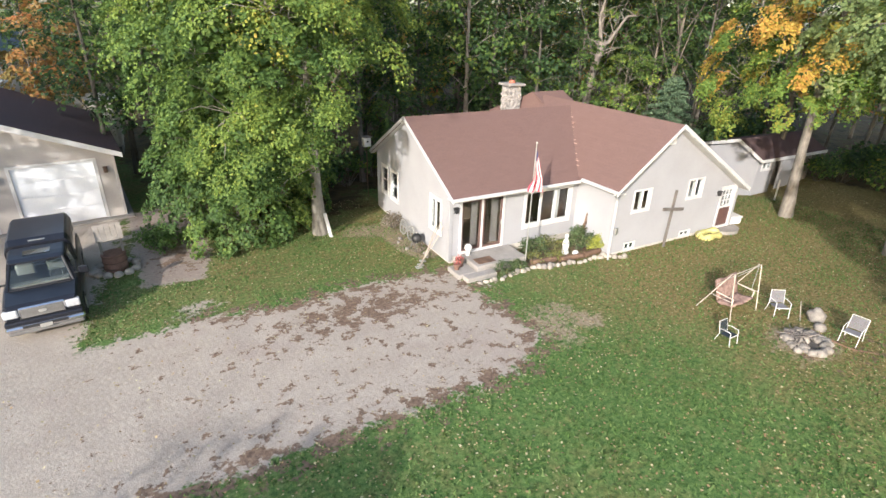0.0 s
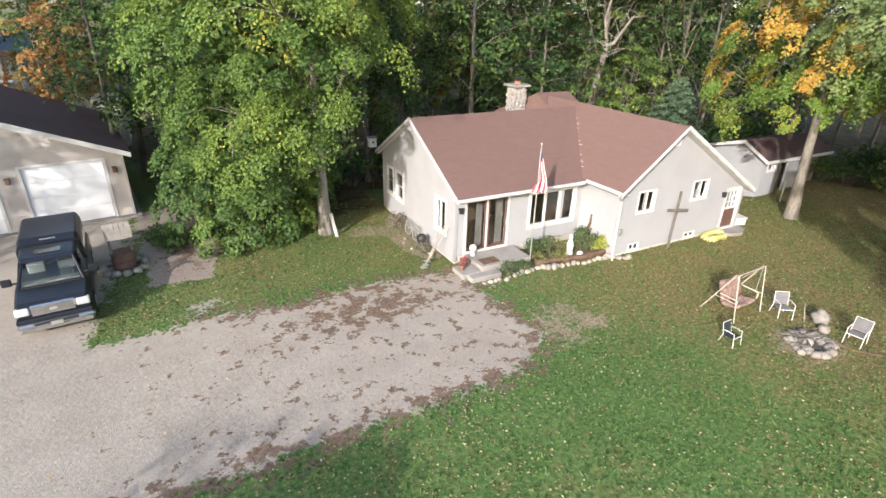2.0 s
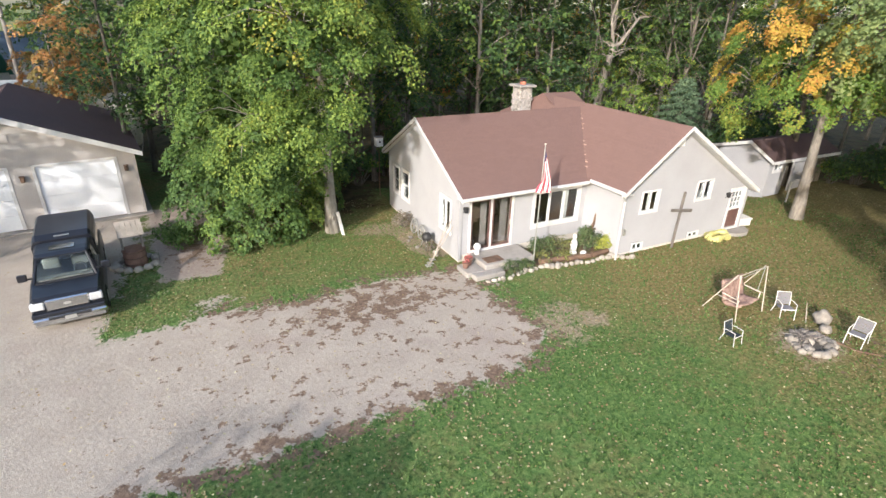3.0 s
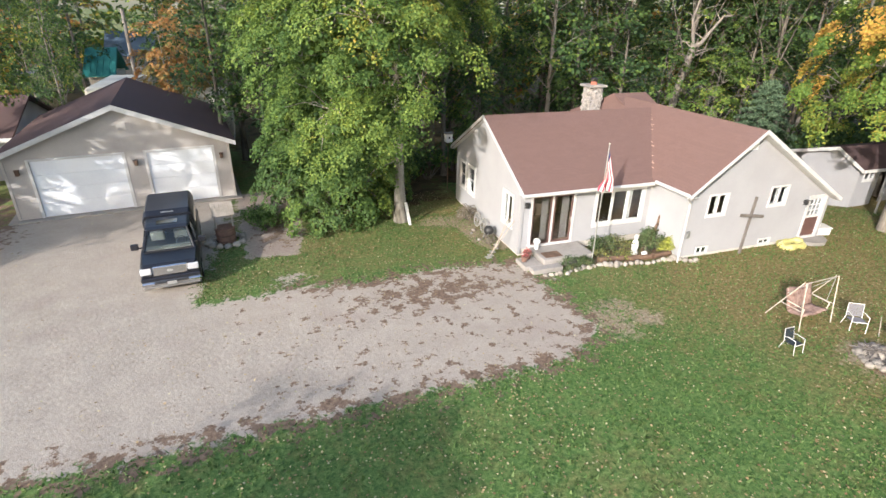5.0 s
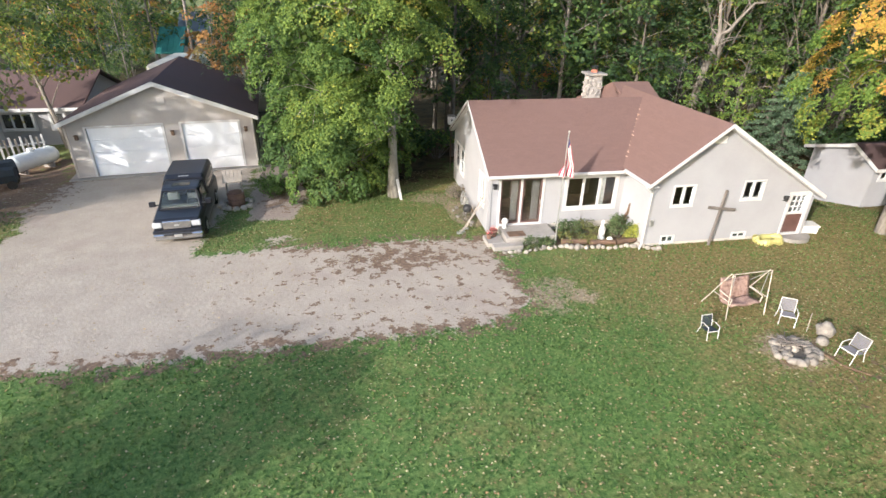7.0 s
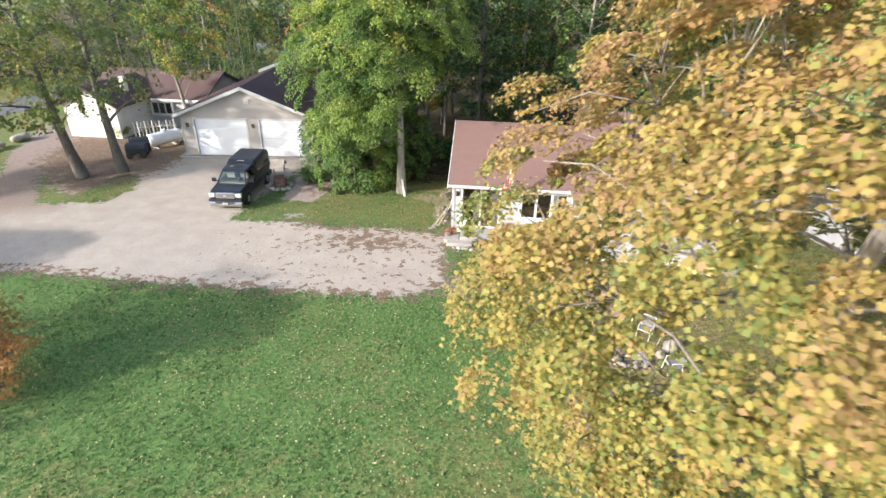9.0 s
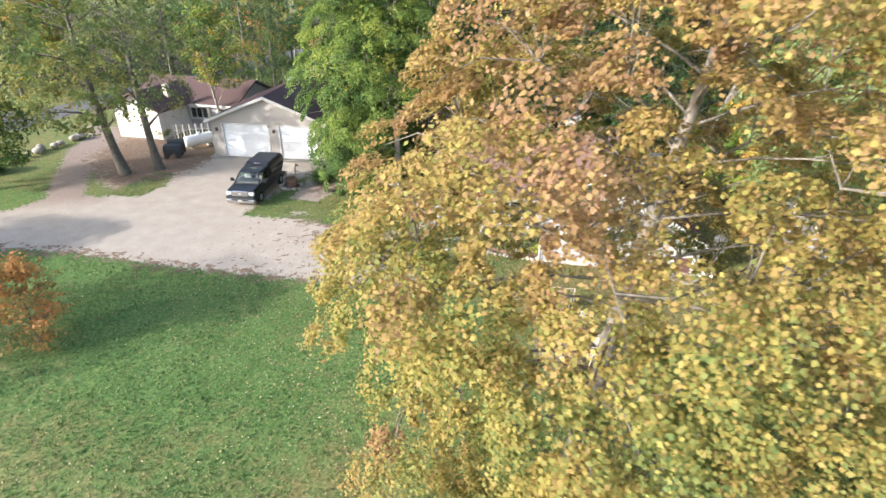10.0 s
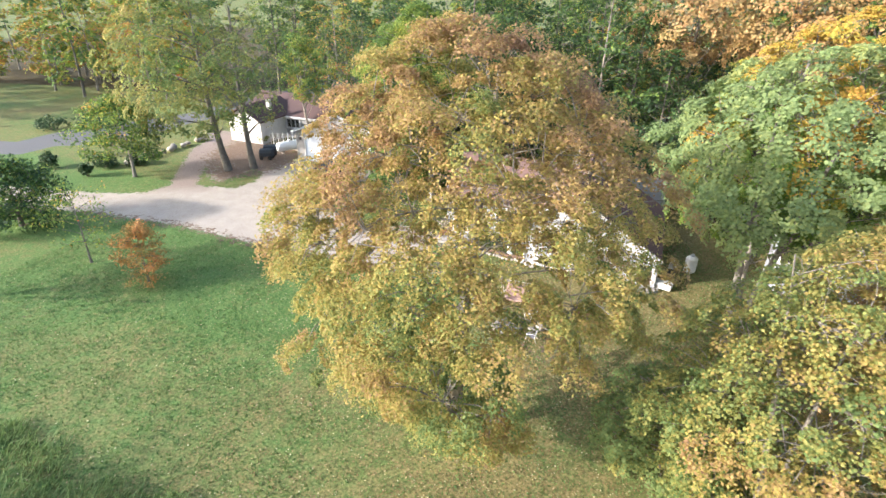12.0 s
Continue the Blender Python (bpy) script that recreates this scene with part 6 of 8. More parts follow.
def by_the_west_wall():
    shrub("dead_hydrangea", (8.4, 18.9), 0.78, 0.46, 34, 26, 0.065, M_DRYLEAF, "dry greyish shrub against the west wall", lambda c: 0.55, 71)
    # a bicycle wheel pair leaning on the wall
    for y, r in ((18.15, 0.3), (17.45, 0.28)):
        w = thing("spoked_wheel", pose(8.5, y, 0, 0, 10, 0), "old spoked wheel leaning on the west wall", "wheel", "wheels by the west wall")
        bm = bmesh.new()
        for k in range(20):
            a, b = 2 * math.pi * k / 20, 2 * math.pi * (k + 1) / 20
            cyl(bm, (0, r * math.cos(a), r + r * math.sin(a)), (0, r * math.cos(b), r + r * math.sin(b)), 0.03, 0.03, 6, False)
        part("rim", bm, M_STEEL, w)
        bm = bmesh.new()
        for k in range(8):
            a = math.pi * k / 8
            cyl(bm, (0, r * math.cos(a), r + r * math.sin(a)), (0, -r * math.cos(a), r - r * math.sin(a)), 0.008, 0.008, 4)
        part("spokes", bm, M_STEEL, w)
    k = thing("kettle_grill", pose(8.4, 16.6, 0), "dark round kettle grill on three legs", "grill")
    bm = bmesh.new()
    bmesh.ops.create_uvsphere(bm, u_segments=18, v_segments=10, radius=0.2, matrix=pose(0, 0, 0.42))
    part("bowl", bm, M_BLACK, k, smooth=True)
    bm = bmesh.new()
    bmesh.ops.create_uvsphere(bm, u_segments=10, v_segments=6, radius=0.025, matrix=pose(0, 0, 0.63))
    part("lid_knob", bm, M_STEEL, k)
    for q in range(3):
        a = 2.1 * q
        bm = bmesh.new()
        cyl(bm, (0.26 * math.cos(a), 0.26 * math.sin(a), 0), (0.15 * math.cos(a), 0.15 * math.sin(a), 0.4), 0.012, 0.012, 6)
        part("leg", bm, M_STEEL, k)
    shrub("dead_hydrangea", (8.25, 16.2), 0.4, 0.3, 14, 16, 0.055, M_DRYLEAF, "small dry shrub beside the kettle grill", lambda c: 0.4, 72)
    # long-handled tools against the corner
    for x0, y0, x1, y1, z1 in ((7.9, 15.2, 8.78, 15.35, 1.5), (7.75, 15.05, 8.78, 15.15, 1.35), (8.1, 15.45, 8.8, 15.7, 1.25)):
        t = thing("garden_tool", pose(x0, y0, 0), "long-handled garden tool leaning on the house corner", "garden tool", "tools on the corner")
        bm = bmesh.new()
        d = Vector((x1 - x0, y1 - y0, z1))
        cyl(bm, (0, 0, 0.02), d, 0.018, 0.016, 7)
        part("shaft", bm, M_WOODPALE, t)
        bm = boxes((-0.12, 0.1, -0.1, 0.1, 0.0, 0.03), bevel=0.008)
        part("blade", bm, M_STEEL, t)
    rng = random.Random(14)
    for k, (x, y) in enumerate(((7.95, 17.3), (8.15, 17.6), (8.4, 16.9), (8.0, 16.6), (8.45, 15.9), (8.35, 15.6))):
        bm = bmesh.new()
        rock(bm, (x, y, 0.06), rng.uniform(0.06, 0.11), rng)
        tagged(part("border_stone", bm, M_DULLSTONE, smooth=True), "small grey stone along the west wall", "stone", "stones by the west wall")
    bm = boxes((-0.065, 0.065, -0.02, 0.02, -0.1, 1.02), bevel=0.01, m=pose(5.78, 19.05, 0, -6, -9, 0))
    o = tagged(part("marker_post", bm, M_TRIM), "white marker stake before the maple trunk", "post")


def nest_box():
    b = thing("nest_box", pose(8.95, 23.2, 0), "white nest box on a pole behind the house", "nest box")
    bm = bmesh.new()
    cyl(bm, (0, 0, -0.1), (0, 0, 2.5), 0.025, 0.02, 8)
    part("pole", bm, M_WOODDARK, b)
    part("box", boxes((-0.17, 0.17, -0.16, 0.16, 2.5, 2.92), bevel=0.01), M_WHITE, b)
    part("roof", boxes((-0.21, 0.21, -0.21, 0.19, 2.922, 2.96), bevel=0.01), M_WOODGREY, b)
    bm = bmesh.new()
    cyl(bm, (0.0, -0.165, 2.73), (0.0, -0.159, 2.73), 0.05, 0.05, 14)
    part("entrance", bm, M_BLACK, b)


def shed():
    s = thing("shed", pose(28.1, 15.75, -0.2), "long low beige shed with a dark roof", "shed")
    D, W, EZ, PZ, R = 5.8, 3.6, 2.0, 2.75, 1.15
    # x: along its length to the east; y: across, to the north
    I = pose(0, W, 0, 0, 0, -90)
    lap_wall("wall", s, I, -1.2, PZ - 0.1, lambda z: max(0.0, W - R - (PZ - 0.08 - z) / 0.3), lambda z: min(W, W - R + (PZ - 0.08 - z) / 0.62), [], M_SIDING, 0.14)
    lap_wall("wall", s, pose(0, 0, 0), -0.6, EZ - 0.05, lambda z: 0.0, lambda z: 1.5, [(0.35, 1.15, 1.25, 1.85)], M_SIDING, 0.14)
    part("wall", boxes((2.3, 4.2, 0.0, 0.12, -0.6, EZ - 0.05), (4.08, 4.2, 0.14, W, -0.8, EZ), (0.16, 4.08, W - 0.12, W, -1.2, EZ), (1.5, 1.62, 0.14, 2.5, -0.6, EZ - 0.06)), M_SIDING, s)
    window(s, pose(0, 0, 0), 0.35, 1.15, 1.25, 1.85, 2, casing=0.07)
    bm = bmesh.new()
    slab(bm, [(-0.3, -0.35, EZ - 0.06), (D, -0.35, EZ - 0.06), (D, R, PZ), (-0.3, R, PZ)], 0.1)
    slab(bm, [(D, W + 0.35, EZ - 0.06), (-0.3, W + 0.35, EZ - 0.06), (-0.3, R, PZ), (D, R, PZ)], 0.1)
    part("roof", bm, M_ROOF_G, s, "dark shingle roof")
    for y0, y1 in ((-0.35, R), (W + 0.35, R)):
        bm = bmesh.new()
        v = [bm.verts.new(k) for k in ((-0.33, y0, EZ - 0.05), (-0.33, y1, PZ + 0.015), (-0.33, y1, PZ - 0.17), (-0.33, y0, EZ - 0.22), (-0.3, y0, EZ - 0.05), (-0.3, y1, PZ + 0.015), (-0.3, y1, PZ - 0.17), (-0.3, y0, EZ - 0.22))]
        for f in ((0, 1, 2, 3), (7, 6, 5, 4), (4, 5, 1, 0), (3, 2, 6, 7), (0, 3, 7, 4), (5, 6, 2, 1)):
            bm.faces.new([v[k] for k in f])
        bmesh.ops.recalc_face_normals(bm, faces=bm.faces)
        part("rake_board", bm, M_TRIM, s)
    part("fascia", boxes((-0.29, D, -0.385, -0.353, EZ - 0.22, EZ - 0.06)), M_TRIM, s, "white fascia board")
    for x in (4.3, 4.62, 4.94, 5.26):
        part("board", boxes((x, x + 0.28, 0.2, 0.24, -0.6, EZ - 0.2), bevel=0.006), M_WOODGREY, s, "grey upright board")
    bm = boxes((27.75, 27.85, 14.25, 14.31, land_at(27.8, 14.3) - 0.1, 1.0), bevel=0.01, m=None)
    tagged(part("marker_post", bm, M_TRIM), "white stake standing before the shed", "post")


# ---- the sitting place ----
def swing():
    s = thing("garden_swing", pose(15.25, 7.95, 0, 0, 0, 3), "rusty white garden swing frame with faded floral seat", "garden swing")
    top = 1.5
    for x in (-0.7, 0.7):
        for y in (-0.24, 0.88):
            bm = bmesh.new()
            tube(bm, [(x, y, 0.0), (x, y * 0.06, top)], 0.016, 8)
            part("leg", bm, M_RUSTY, s)
        bm = bmesh.new()
        tube(bm, [(x, -0.15, 0.62), (x, 0.52, 0.62)], 0.012, 6)
        part("brace", bm, M_RUSTY, s)
    bm = bmesh.new()
    tube(bm, [(-0.72, 0, top), (0.72, 0, top)], 0.0135, 8)
    part("top_bar", bm, M_RUSTY, s)
    # the seat: sagging cushions
    def cushion(name, pts_fn, label):
        bm = bmesh.new()
        n, m = 10, 5
        rows = [[bm.verts.new(pts_fn(i / n, j / m)) for j in range(m + 1)] for i in range(n + 1)]
        for i in range(n):
            for j in range(m):
                bm.faces.new((rows[i][j], rows[i + 1][j], rows[i + 1][j + 1], rows[i][j + 1]))
        r = bmesh.ops.extrude_face_region(bm, geom=bm.faces[:])
        bmesh.ops.translate(bm, vec=(0, 0.06, -0.07), verts=[v for v in r["geom"] if isinstance(v, bmesh.types.BMVert)])
        bmesh.ops.recalc_face_normals(bm, faces=bm.faces)
        part(name, bm, M_PINK, s, label, smooth=True)
    cushion("seat", lambda u, v: (-0.52 + 1.04 * u, -0.16 + 0.51 * v, 0.44 + 0.03 * math.sin(u * 9) - 0.05 * v + 0.02 * math.sin(v * 7)), "faded floral seat cushion")
    cushion("backrest", lambda u, v: (-0.52 + 1.04 * u, 0.35 + 0.2 * v, 0.42 + 0.62 * v + 0.03 * math.sin(u * 8 + 1)), "faded floral backrest")
    for x in (-0.56, 0.56):
        bm = bmesh.new()
        tube(bm, [(x, -0.08, 0.42), (x, -0.1, 0.66), (x, 0.45, 0.68)], 0.018, 6)
        part("armrest", bm, M_RUSTY, s)
        bm = bmesh.new()
        tube(bm, [(x * 1.08, 0.0, top - 0.03), (x, 0.0, 0.67)], 0.01, 5)
        tube(bm, [(x * 1.08, 0.0, top - 0.03), (x, 0.5, 0.9)], 0.01, 5)
        part("hanger", bm, M_STEEL, s)


def patio_chair(m, seat_mat, label, bars):
    c = thing("patio_chair", m, label, "chair", "chairs round the fire pit")
    # faces -y
    for x in (-0.27, 0.27):
        bm = bmesh.new()
        tube(bm, [(x, -0.3, 0.0), (x, -0.24, 0.42), (x, -0.22, 0.62), (x, 0.1, 0.64), (x, 0.26, 0.6)], 0.0135, 8)
        part("front_leg", bm, bars, c)
        bm = bmesh.new()
        tube(bm, [(x, 0.36, 0.0), (x, 0.22, 0.4), (x * 0.95, 0.34, 0.9)], 0.0135, 8)
        part("back_leg", bm, bars, c)
    bm = bmesh.new()
    tube(bm, [(-0.26, 0.34, 0.9), (0.26, 0.34, 0.9)], 0.0135, 8)
    part("crossbar", bm, bars, c)
    bm = bmesh.new()
    tube(bm, [(-0.27, -0.24, 0.41), (0.27, -0.24, 0.41)], 0.016, 8)
    part("crossbar", bm, bars, c)
    for k in range(9):
        y = -0.22 + k * 0.05
        part("seat_strap", boxes((-0.255, 0.255, y, y + 0.042, 0.405 - 0.004 * k, 0.415 - 0.004 * k)), seat_mat, c)
    for k in range(9):
        z = 0.43 + k * 0.05
        y = 0.215 + (z - 0.4) * 0.24
        part("back_strap", boxes((-0.25, 0.25, y - 0.006, y + 0.006, z, z + 0.042)), seat_mat, c)
    return c


def fire_pit():
    p = thing("fire_pit", pose(15.5, 6.0, 0) @ Matrix.Scale(0.85, 4), "ring of pale field stones round cold ashes", "fire pit")
    rng = random.Random(21)
    for k in range(22):
        a = 2 * math.pi * k / 22
        r = 0.78 + rng.uniform(-0.1, 0.12)
        bm = bmesh.new()
        near = 1.4 if math.sin(a) < -0.1 else 0.85
        rock(bm, (0, 0, 0), rng.uniform(0.09, 0.13) * near, rng, 0.8)
        o = part("stone", bm, M_DULLSTONE, p, smooth=True)
        o.location = (r * math.cos(a) * 0.95, r * math.sin(a) * 0.8, 0.09)
    for k in range(30):
        bm = bmesh.new()
        rock(bm, (0, 0, 0), rng.uniform(0.09, 0.19), rng, 0.8)
        o = part("stone", bm, M_DULLSTONE if k % 3 else M_PALESTONE, p, smooth=True)
        a = rng.uniform(0, 6.28)
        q = 0.72 * rng.random() ** 0.5
        o.location = (q * math.cos(a), q * math.sin(a) * 0.8, 0.1)
    bm = bmesh.new()
    cyl(bm, (0, 0, -0.02), (0, 0, 0.05), 0.66, 0.6, 20)
    part("ash_bed", bm, M_ASH, p, "grey ash bed")
    for k in range(20):
        a = rng.uniform(0, 3.14)
        L = rng.uniform(0.25, 0.65)
        x, y = rng.uniform(-0.45, 0.3), rng.uniform(-0.1, 0.5)
        bm = bmesh.new()
        cyl(bm, (x - L * math.cos(a), y - L * 0.6 * math.sin(a), 0.2 + rng.random() * 0.08), (x + L * math.cos(a), y + L * 0.6 * math.sin(a), 0.24 + rng.random() * 0.1), 0.026, 0.012, 6)
        part("branch", bm, M_WOODGREY if k % 3 == 0 else M_WOODDIM, p)
    bm = bmesh.new()
    rock(bm, (17.0, 6.55, 0.17), 0.29, rng, 0.85, 3)
    tagged(part("boulder", bm, M_DULLSTONE, smooth=True), "large grey boulder beside the fire pit", "boulder")
    bm = bmesh.new()
    rock(bm, (16.6, 6.2, 0.1), 0.2, rng, 0.7, 2)
    tagged(part("boulder", bm, M_PALESTONE, smooth=True), "small pale boulder beside the fire pit", "boulder")
    bm = bmesh.new()
    tube(bm, [(16.1, 5.65, 0.12), (16.35, 5.2, 0.03), (16.75, 4.75, 0.03)], 0.022, 6)
    tagged(part("poking_stick", bm, M_WOODDARK), "long stick lying on the grass by the pit", "stick")
    bm = bmesh.new()
    cyl(bm, (16.6, 6.75, 0.0), (16.85, 7.0, 0.5), 0.014, 0.01, 6)
    tagged(part("roasting_stick", bm, M_WOODPALE), "pale stick leaning beside the white chair", "stick")


# ---- the truck ----
def truck():
    t = thing("pickup_truck", pose(-3.12, 15.62, 0, 0, 0, 4.8) @ Matrix.Scale(0.91, 4), "dark navy pickup truck with a matching bed cap", "pickup truck")
    # faces -y; y from 0 at the front bumper to 5.7 at the tail
    W = 0.96

    def loft(rows, name, mat, label="", sm=False):
        """rows: (y, half width, z low, z high, half width at the top)"""
        bm = bmesh.new()
        prev = None
        for y, w, z0, z1, wt in rows:
            ring = [bm.verts.new(k) for k in ((-w, y, z0), (-w, y, z0 + (z1 - z0) * 0.72), (-(w + wt) / 2 - 0.0, y, z0 + (z1 - z0) * 0.93), (-wt, y, z1), (wt, y, z1), ((w + wt) / 2, y, z0 + (z1 - z0) * 0.93), (w, y, z0 + (z1 - z0) * 0.72), (w, y, z0))]
            if prev:
                for k in range(8):
                    bm.faces.new((prev[k], prev[(k + 1) % 8], ring[(k + 1) % 8], ring[k]))
            else:
                bm.faces.new(ring[::-1])
            prev = ring
        bm.faces.new(prev)
        bmesh.ops.recalc_face_normals(bm, faces=bm.faces)
        return part(name, bm, mat, t, label, sm)
    loft([(0.16, 0.88, 0.45, 1.02, 0.8), (0.3, 0.95, 0.42, 1.1, 0.84), (0.9, 0.98, 0.42, 1.15, 0.86), (1.3, 0.99, 0.42, 1.18, 0.9), (3.0, 0.99, 0.42, 1.17, 0.93), (5.55, 0.98, 0.42, 1.15, 0.94)], "body", M_TRUCK, "navy painted body")
    # the cab: roof, pillars and back wall, open where the glass sits
    cab = loft([(1.8, 0.67, 1.735, 1.79, 0.62), (2.0, 0.745, 1.74, 1.84, 0.66), (2.3, 0.755, 1.745, 1.865, 0.68), (2.85, 0.755, 1.745, 1.87, 0.69), (2.98, 0.75, 1.74, 1.83, 0.69)], "cab", M_TRUCK, "navy cab roof and pillars")
    for s in (-1, 1):
        bm = bmesh.new()
        cyl(bm, (s * 0.84, 1.2, 1.15), (s * 0.665, 1.84, 1.77), 0.045, 0.04, 8)
        part("pillar", bm, M_TRUCK, cab)
        bm = bmesh.new()
        cyl(bm, (s * 0.875, 2.92, 1.14), (s * 0.735, 2.9, 1.77), 0.09, 0.08, 8)
        part("pillar", bm, M_TRUCK, cab)
        part("seat_back", boxes((s * 0.4 - 0.25, s * 0.4 + 0.25, 2.3, 2.45, 1.1, 1.5), bevel=0.05), M_TRIMGREY, t, "grey cloth seat back")
        part("headrest", boxes((s * 0.4 - 0.12, s * 0.4 + 0.12, 2.36, 2.46, 1.52, 1.66), bevel=0.03), M_TRIMGREY, t)
    part("back_wall", boxes((-0.84, 0.84, 2.93, 2.98, 1.14, 1.76)), M_TRUCK, cab)
    part("sunroof", boxes((-0.36, 0.36, 2.15, 2.55, 1.862, 1.876), bevel=0.006), M_CARGLASS, cab, "tinted glass sunroof")
    part("dashboard", boxes((-0.76, 0.76, 1.3, 1.62, 1.14, 1.225), bevel=0.03), M_TRIMGREY, t, "grey dashboard top")
    bm = bmesh.new()
    for q in range(16):
        a0, a1 = 2 * math.pi * q / 16, 2 * math.pi * (q + 1) / 16
        cyl(bm, (0.4 + 0.17 * math.cos(a0), 1.78 + 0.06 * math.sin(a0), 1.25 + 0.16 * math.sin(a0)), (0.4 + 0.17 * math.cos(a1), 1.78 + 0.06 * math.sin(a1), 1.25 + 0.16 * math.sin(a1)), 0.018, 0.018, 6, False)
    part("steering_wheel", bm, M_BLACK, t)
    loft([(3.0, 0.9, 1.14, 1.92, 0.74), (3.25, 0.9, 1.14, 2.05, 0.76), (5.2, 0.9, 1.14, 2.1, 0.76), (5.55, 0.89, 1.14, 2.02, 0.74)], "bed_cap", M_TRUCK, "navy bed cap")

    def quad(name, pts, mat, label="", off=0.0):
        bm = bmesh.new()
        v = [bm.verts.new(p) for p in pts]
        f = bm.faces.new(v)
        n = (Vector(pts[1]) - Vector(pts[0])).cross(Vector(pts[2]) - Vector(pts[0])).normalized()
        r = bmesh.ops.extrude_face_region(bm, geom=[f])
        bmesh.ops.translate(bm, vec=n * 0.012, verts=[k for k in r["geom"] if isinstance(k, bmesh.types.BMVert)])
        bmesh.ops.recalc_face_normals(bm, faces=bm.faces)
        return part(name, bm, mat, t, label)
    quad("windshield", [(-0.78, 1.27, 1.215), (0.78, 1.27, 1.215), (0.64, 1.83, 1.755), (-0.64, 1.83, 1.755)], M_WINDSHIELD, "sloping windshield").visible_shadow = False
    for s in (-1, 1):
        a = [(s * 0.878, 1.7, 1.22), (s * 0.878, 2.85, 1.22), (s * 0.765, 2.78, 1.74), (s * 0.765, 2.05, 1.72)]
        quad("side_window", a if s > 0 else a[::-1], M_WINDSHIELD).visible_shadow = False
        a = [(s * 0.915, 3.3, 1.32), (s * 0.915, 5.3, 1.32), (s * 0.855, 5.2, 1.76), (s * 0.855, 3.4, 1.76)]
        quad("cap_window", a if s > 0 else a[::-1], M_CARGLASS)
        m = boxes((s * 1.13 - 0.13, s * 1.13 + 0.13, 1.5, 1.6, 1.18, 1.42), bevel=0.025)
        mi = part("wing_mirror", m, M_TRUCK, t)
        part("mirror_arm", boxes((min(s * 0.86, s * 1.0), max(s * 0.86, s * 1.0), 1.53, 1.57, 1.22, 1.27)), M_BLACK, mi)
        part("rocker_panel", boxes((s * 0.985 - 0.02, s * 0.985 + 0.02, 1.5, 3.9, 0.36, 0.52), bevel=0.01), M_TRIMGREY, t)
        # wheel arches and wheels
        for y in (1.02, 4.5):
            w = thing_wheel(t, s, y)
        part("headlight", boxes((s * 0.755 - 0.185, s * 0.755 + 0.175, 0.1, 0.27, 0.76, 1.0), bevel=0.03), M_LAMPGLASS, t, "clear rectangular headlight")
        part("door_handle", boxes((s * 0.995 - 0.012, s * 0.995 + 0.012, 2.55, 2.75, 0.98, 1.02), bevel=0.005), M_CHROME, t)
    gr = part("grille", boxes((-0.56, 0.56, 0.1, 0.2, 0.68, 1.04), bevel=0.03), M_CHROME, t, "chrome grille surround")
    part("mesh", boxes((-0.5, 0.5, 0.085, 0.099, 0.735, 0.985), bevel=0.005), M_TRIMGREY, gr)
    bm = bmesh.new()
    cyl(bm, (0, 0.08, 0.87), (0, 0.07, 0.87), 0.07, 0.07, 16)
    bmesh.ops.scale(bm, vec=(1.5, 1, 0.7), space=Matrix.Translation((0, 0, -0.87)), verts=bm.verts)
    part("badge", bm, M_STEEL, gr)
    part("bumper", boxes((-0.97, 0.97, -0.02, 0.22, 0.36, 0.52), bevel=0.05), M_CHROME, t, "chrome front bumper")
    part("valance", boxes((-0.92, 0.92, 0.02, 0.3, 0.24, 0.358), bevel=0.03), M_TRIMGREY, t, "grey lower valance")
    part("bumper_pad", boxes((-0.95, 0.95, 0.0, 0.22, 0.525, 0.675), bevel=0.03), M_TRUCK, t, "navy upper bumper")
    part("intake", boxes((-0.55, 0.55, -0.032, -0.022, 0.44, 0.53), bevel=0.003), M_BLACK, t)
    part("rear_bumper", boxes((-0.95, 0.95, 5.56, 5.75, 0.48, 0.66), bevel=0.04), M_CHROME, t)
    part("number_plate", boxes((-0.15, 0.15, -0.045, -0.034, 0.38, 0.5)), M_STEEL, t, "plain pale plate")
    part("cowl", boxes((-0.78, 0.78, 1.12, 1.215, 1.17, 1.195), bevel=0.005), M_BLACK, t)
    part("cap_rail", boxes((-0.22, 0.22, 3.1, 3.16, 1.96, 2.0)), M_STEEL, t)
    for s in (-0.38, 0.32):
        bm = bmesh.new()
        tube(bm, [(s, 1.26, 1.225), (s + 0.42, 1.33, 1.30)], 0.01, 5)
        part("wiper", bm, M_BLACK, t)


def thing_wheel(t, s, y):
    bm = bmesh.new()
    cyl(bm, (s * 0.72, y, 0.38), (s * 0.99, y, 0.38), 0.36, 0.38, 22)
    cyl(bm, (s * 0.99, y, 0.38), (s * 1.0, y, 0.38), 0.38, 0.33, 22)
    w = part("wheel", bm, M_RUBBER, t)
    bm = bmesh.new()
    cyl(bm, (s * 0.99, y, 0.38), (s * 1.012, y, 0.38), 0.22, 0.2, 16)
    part("rim", bm, M_STEEL, w)
    return w


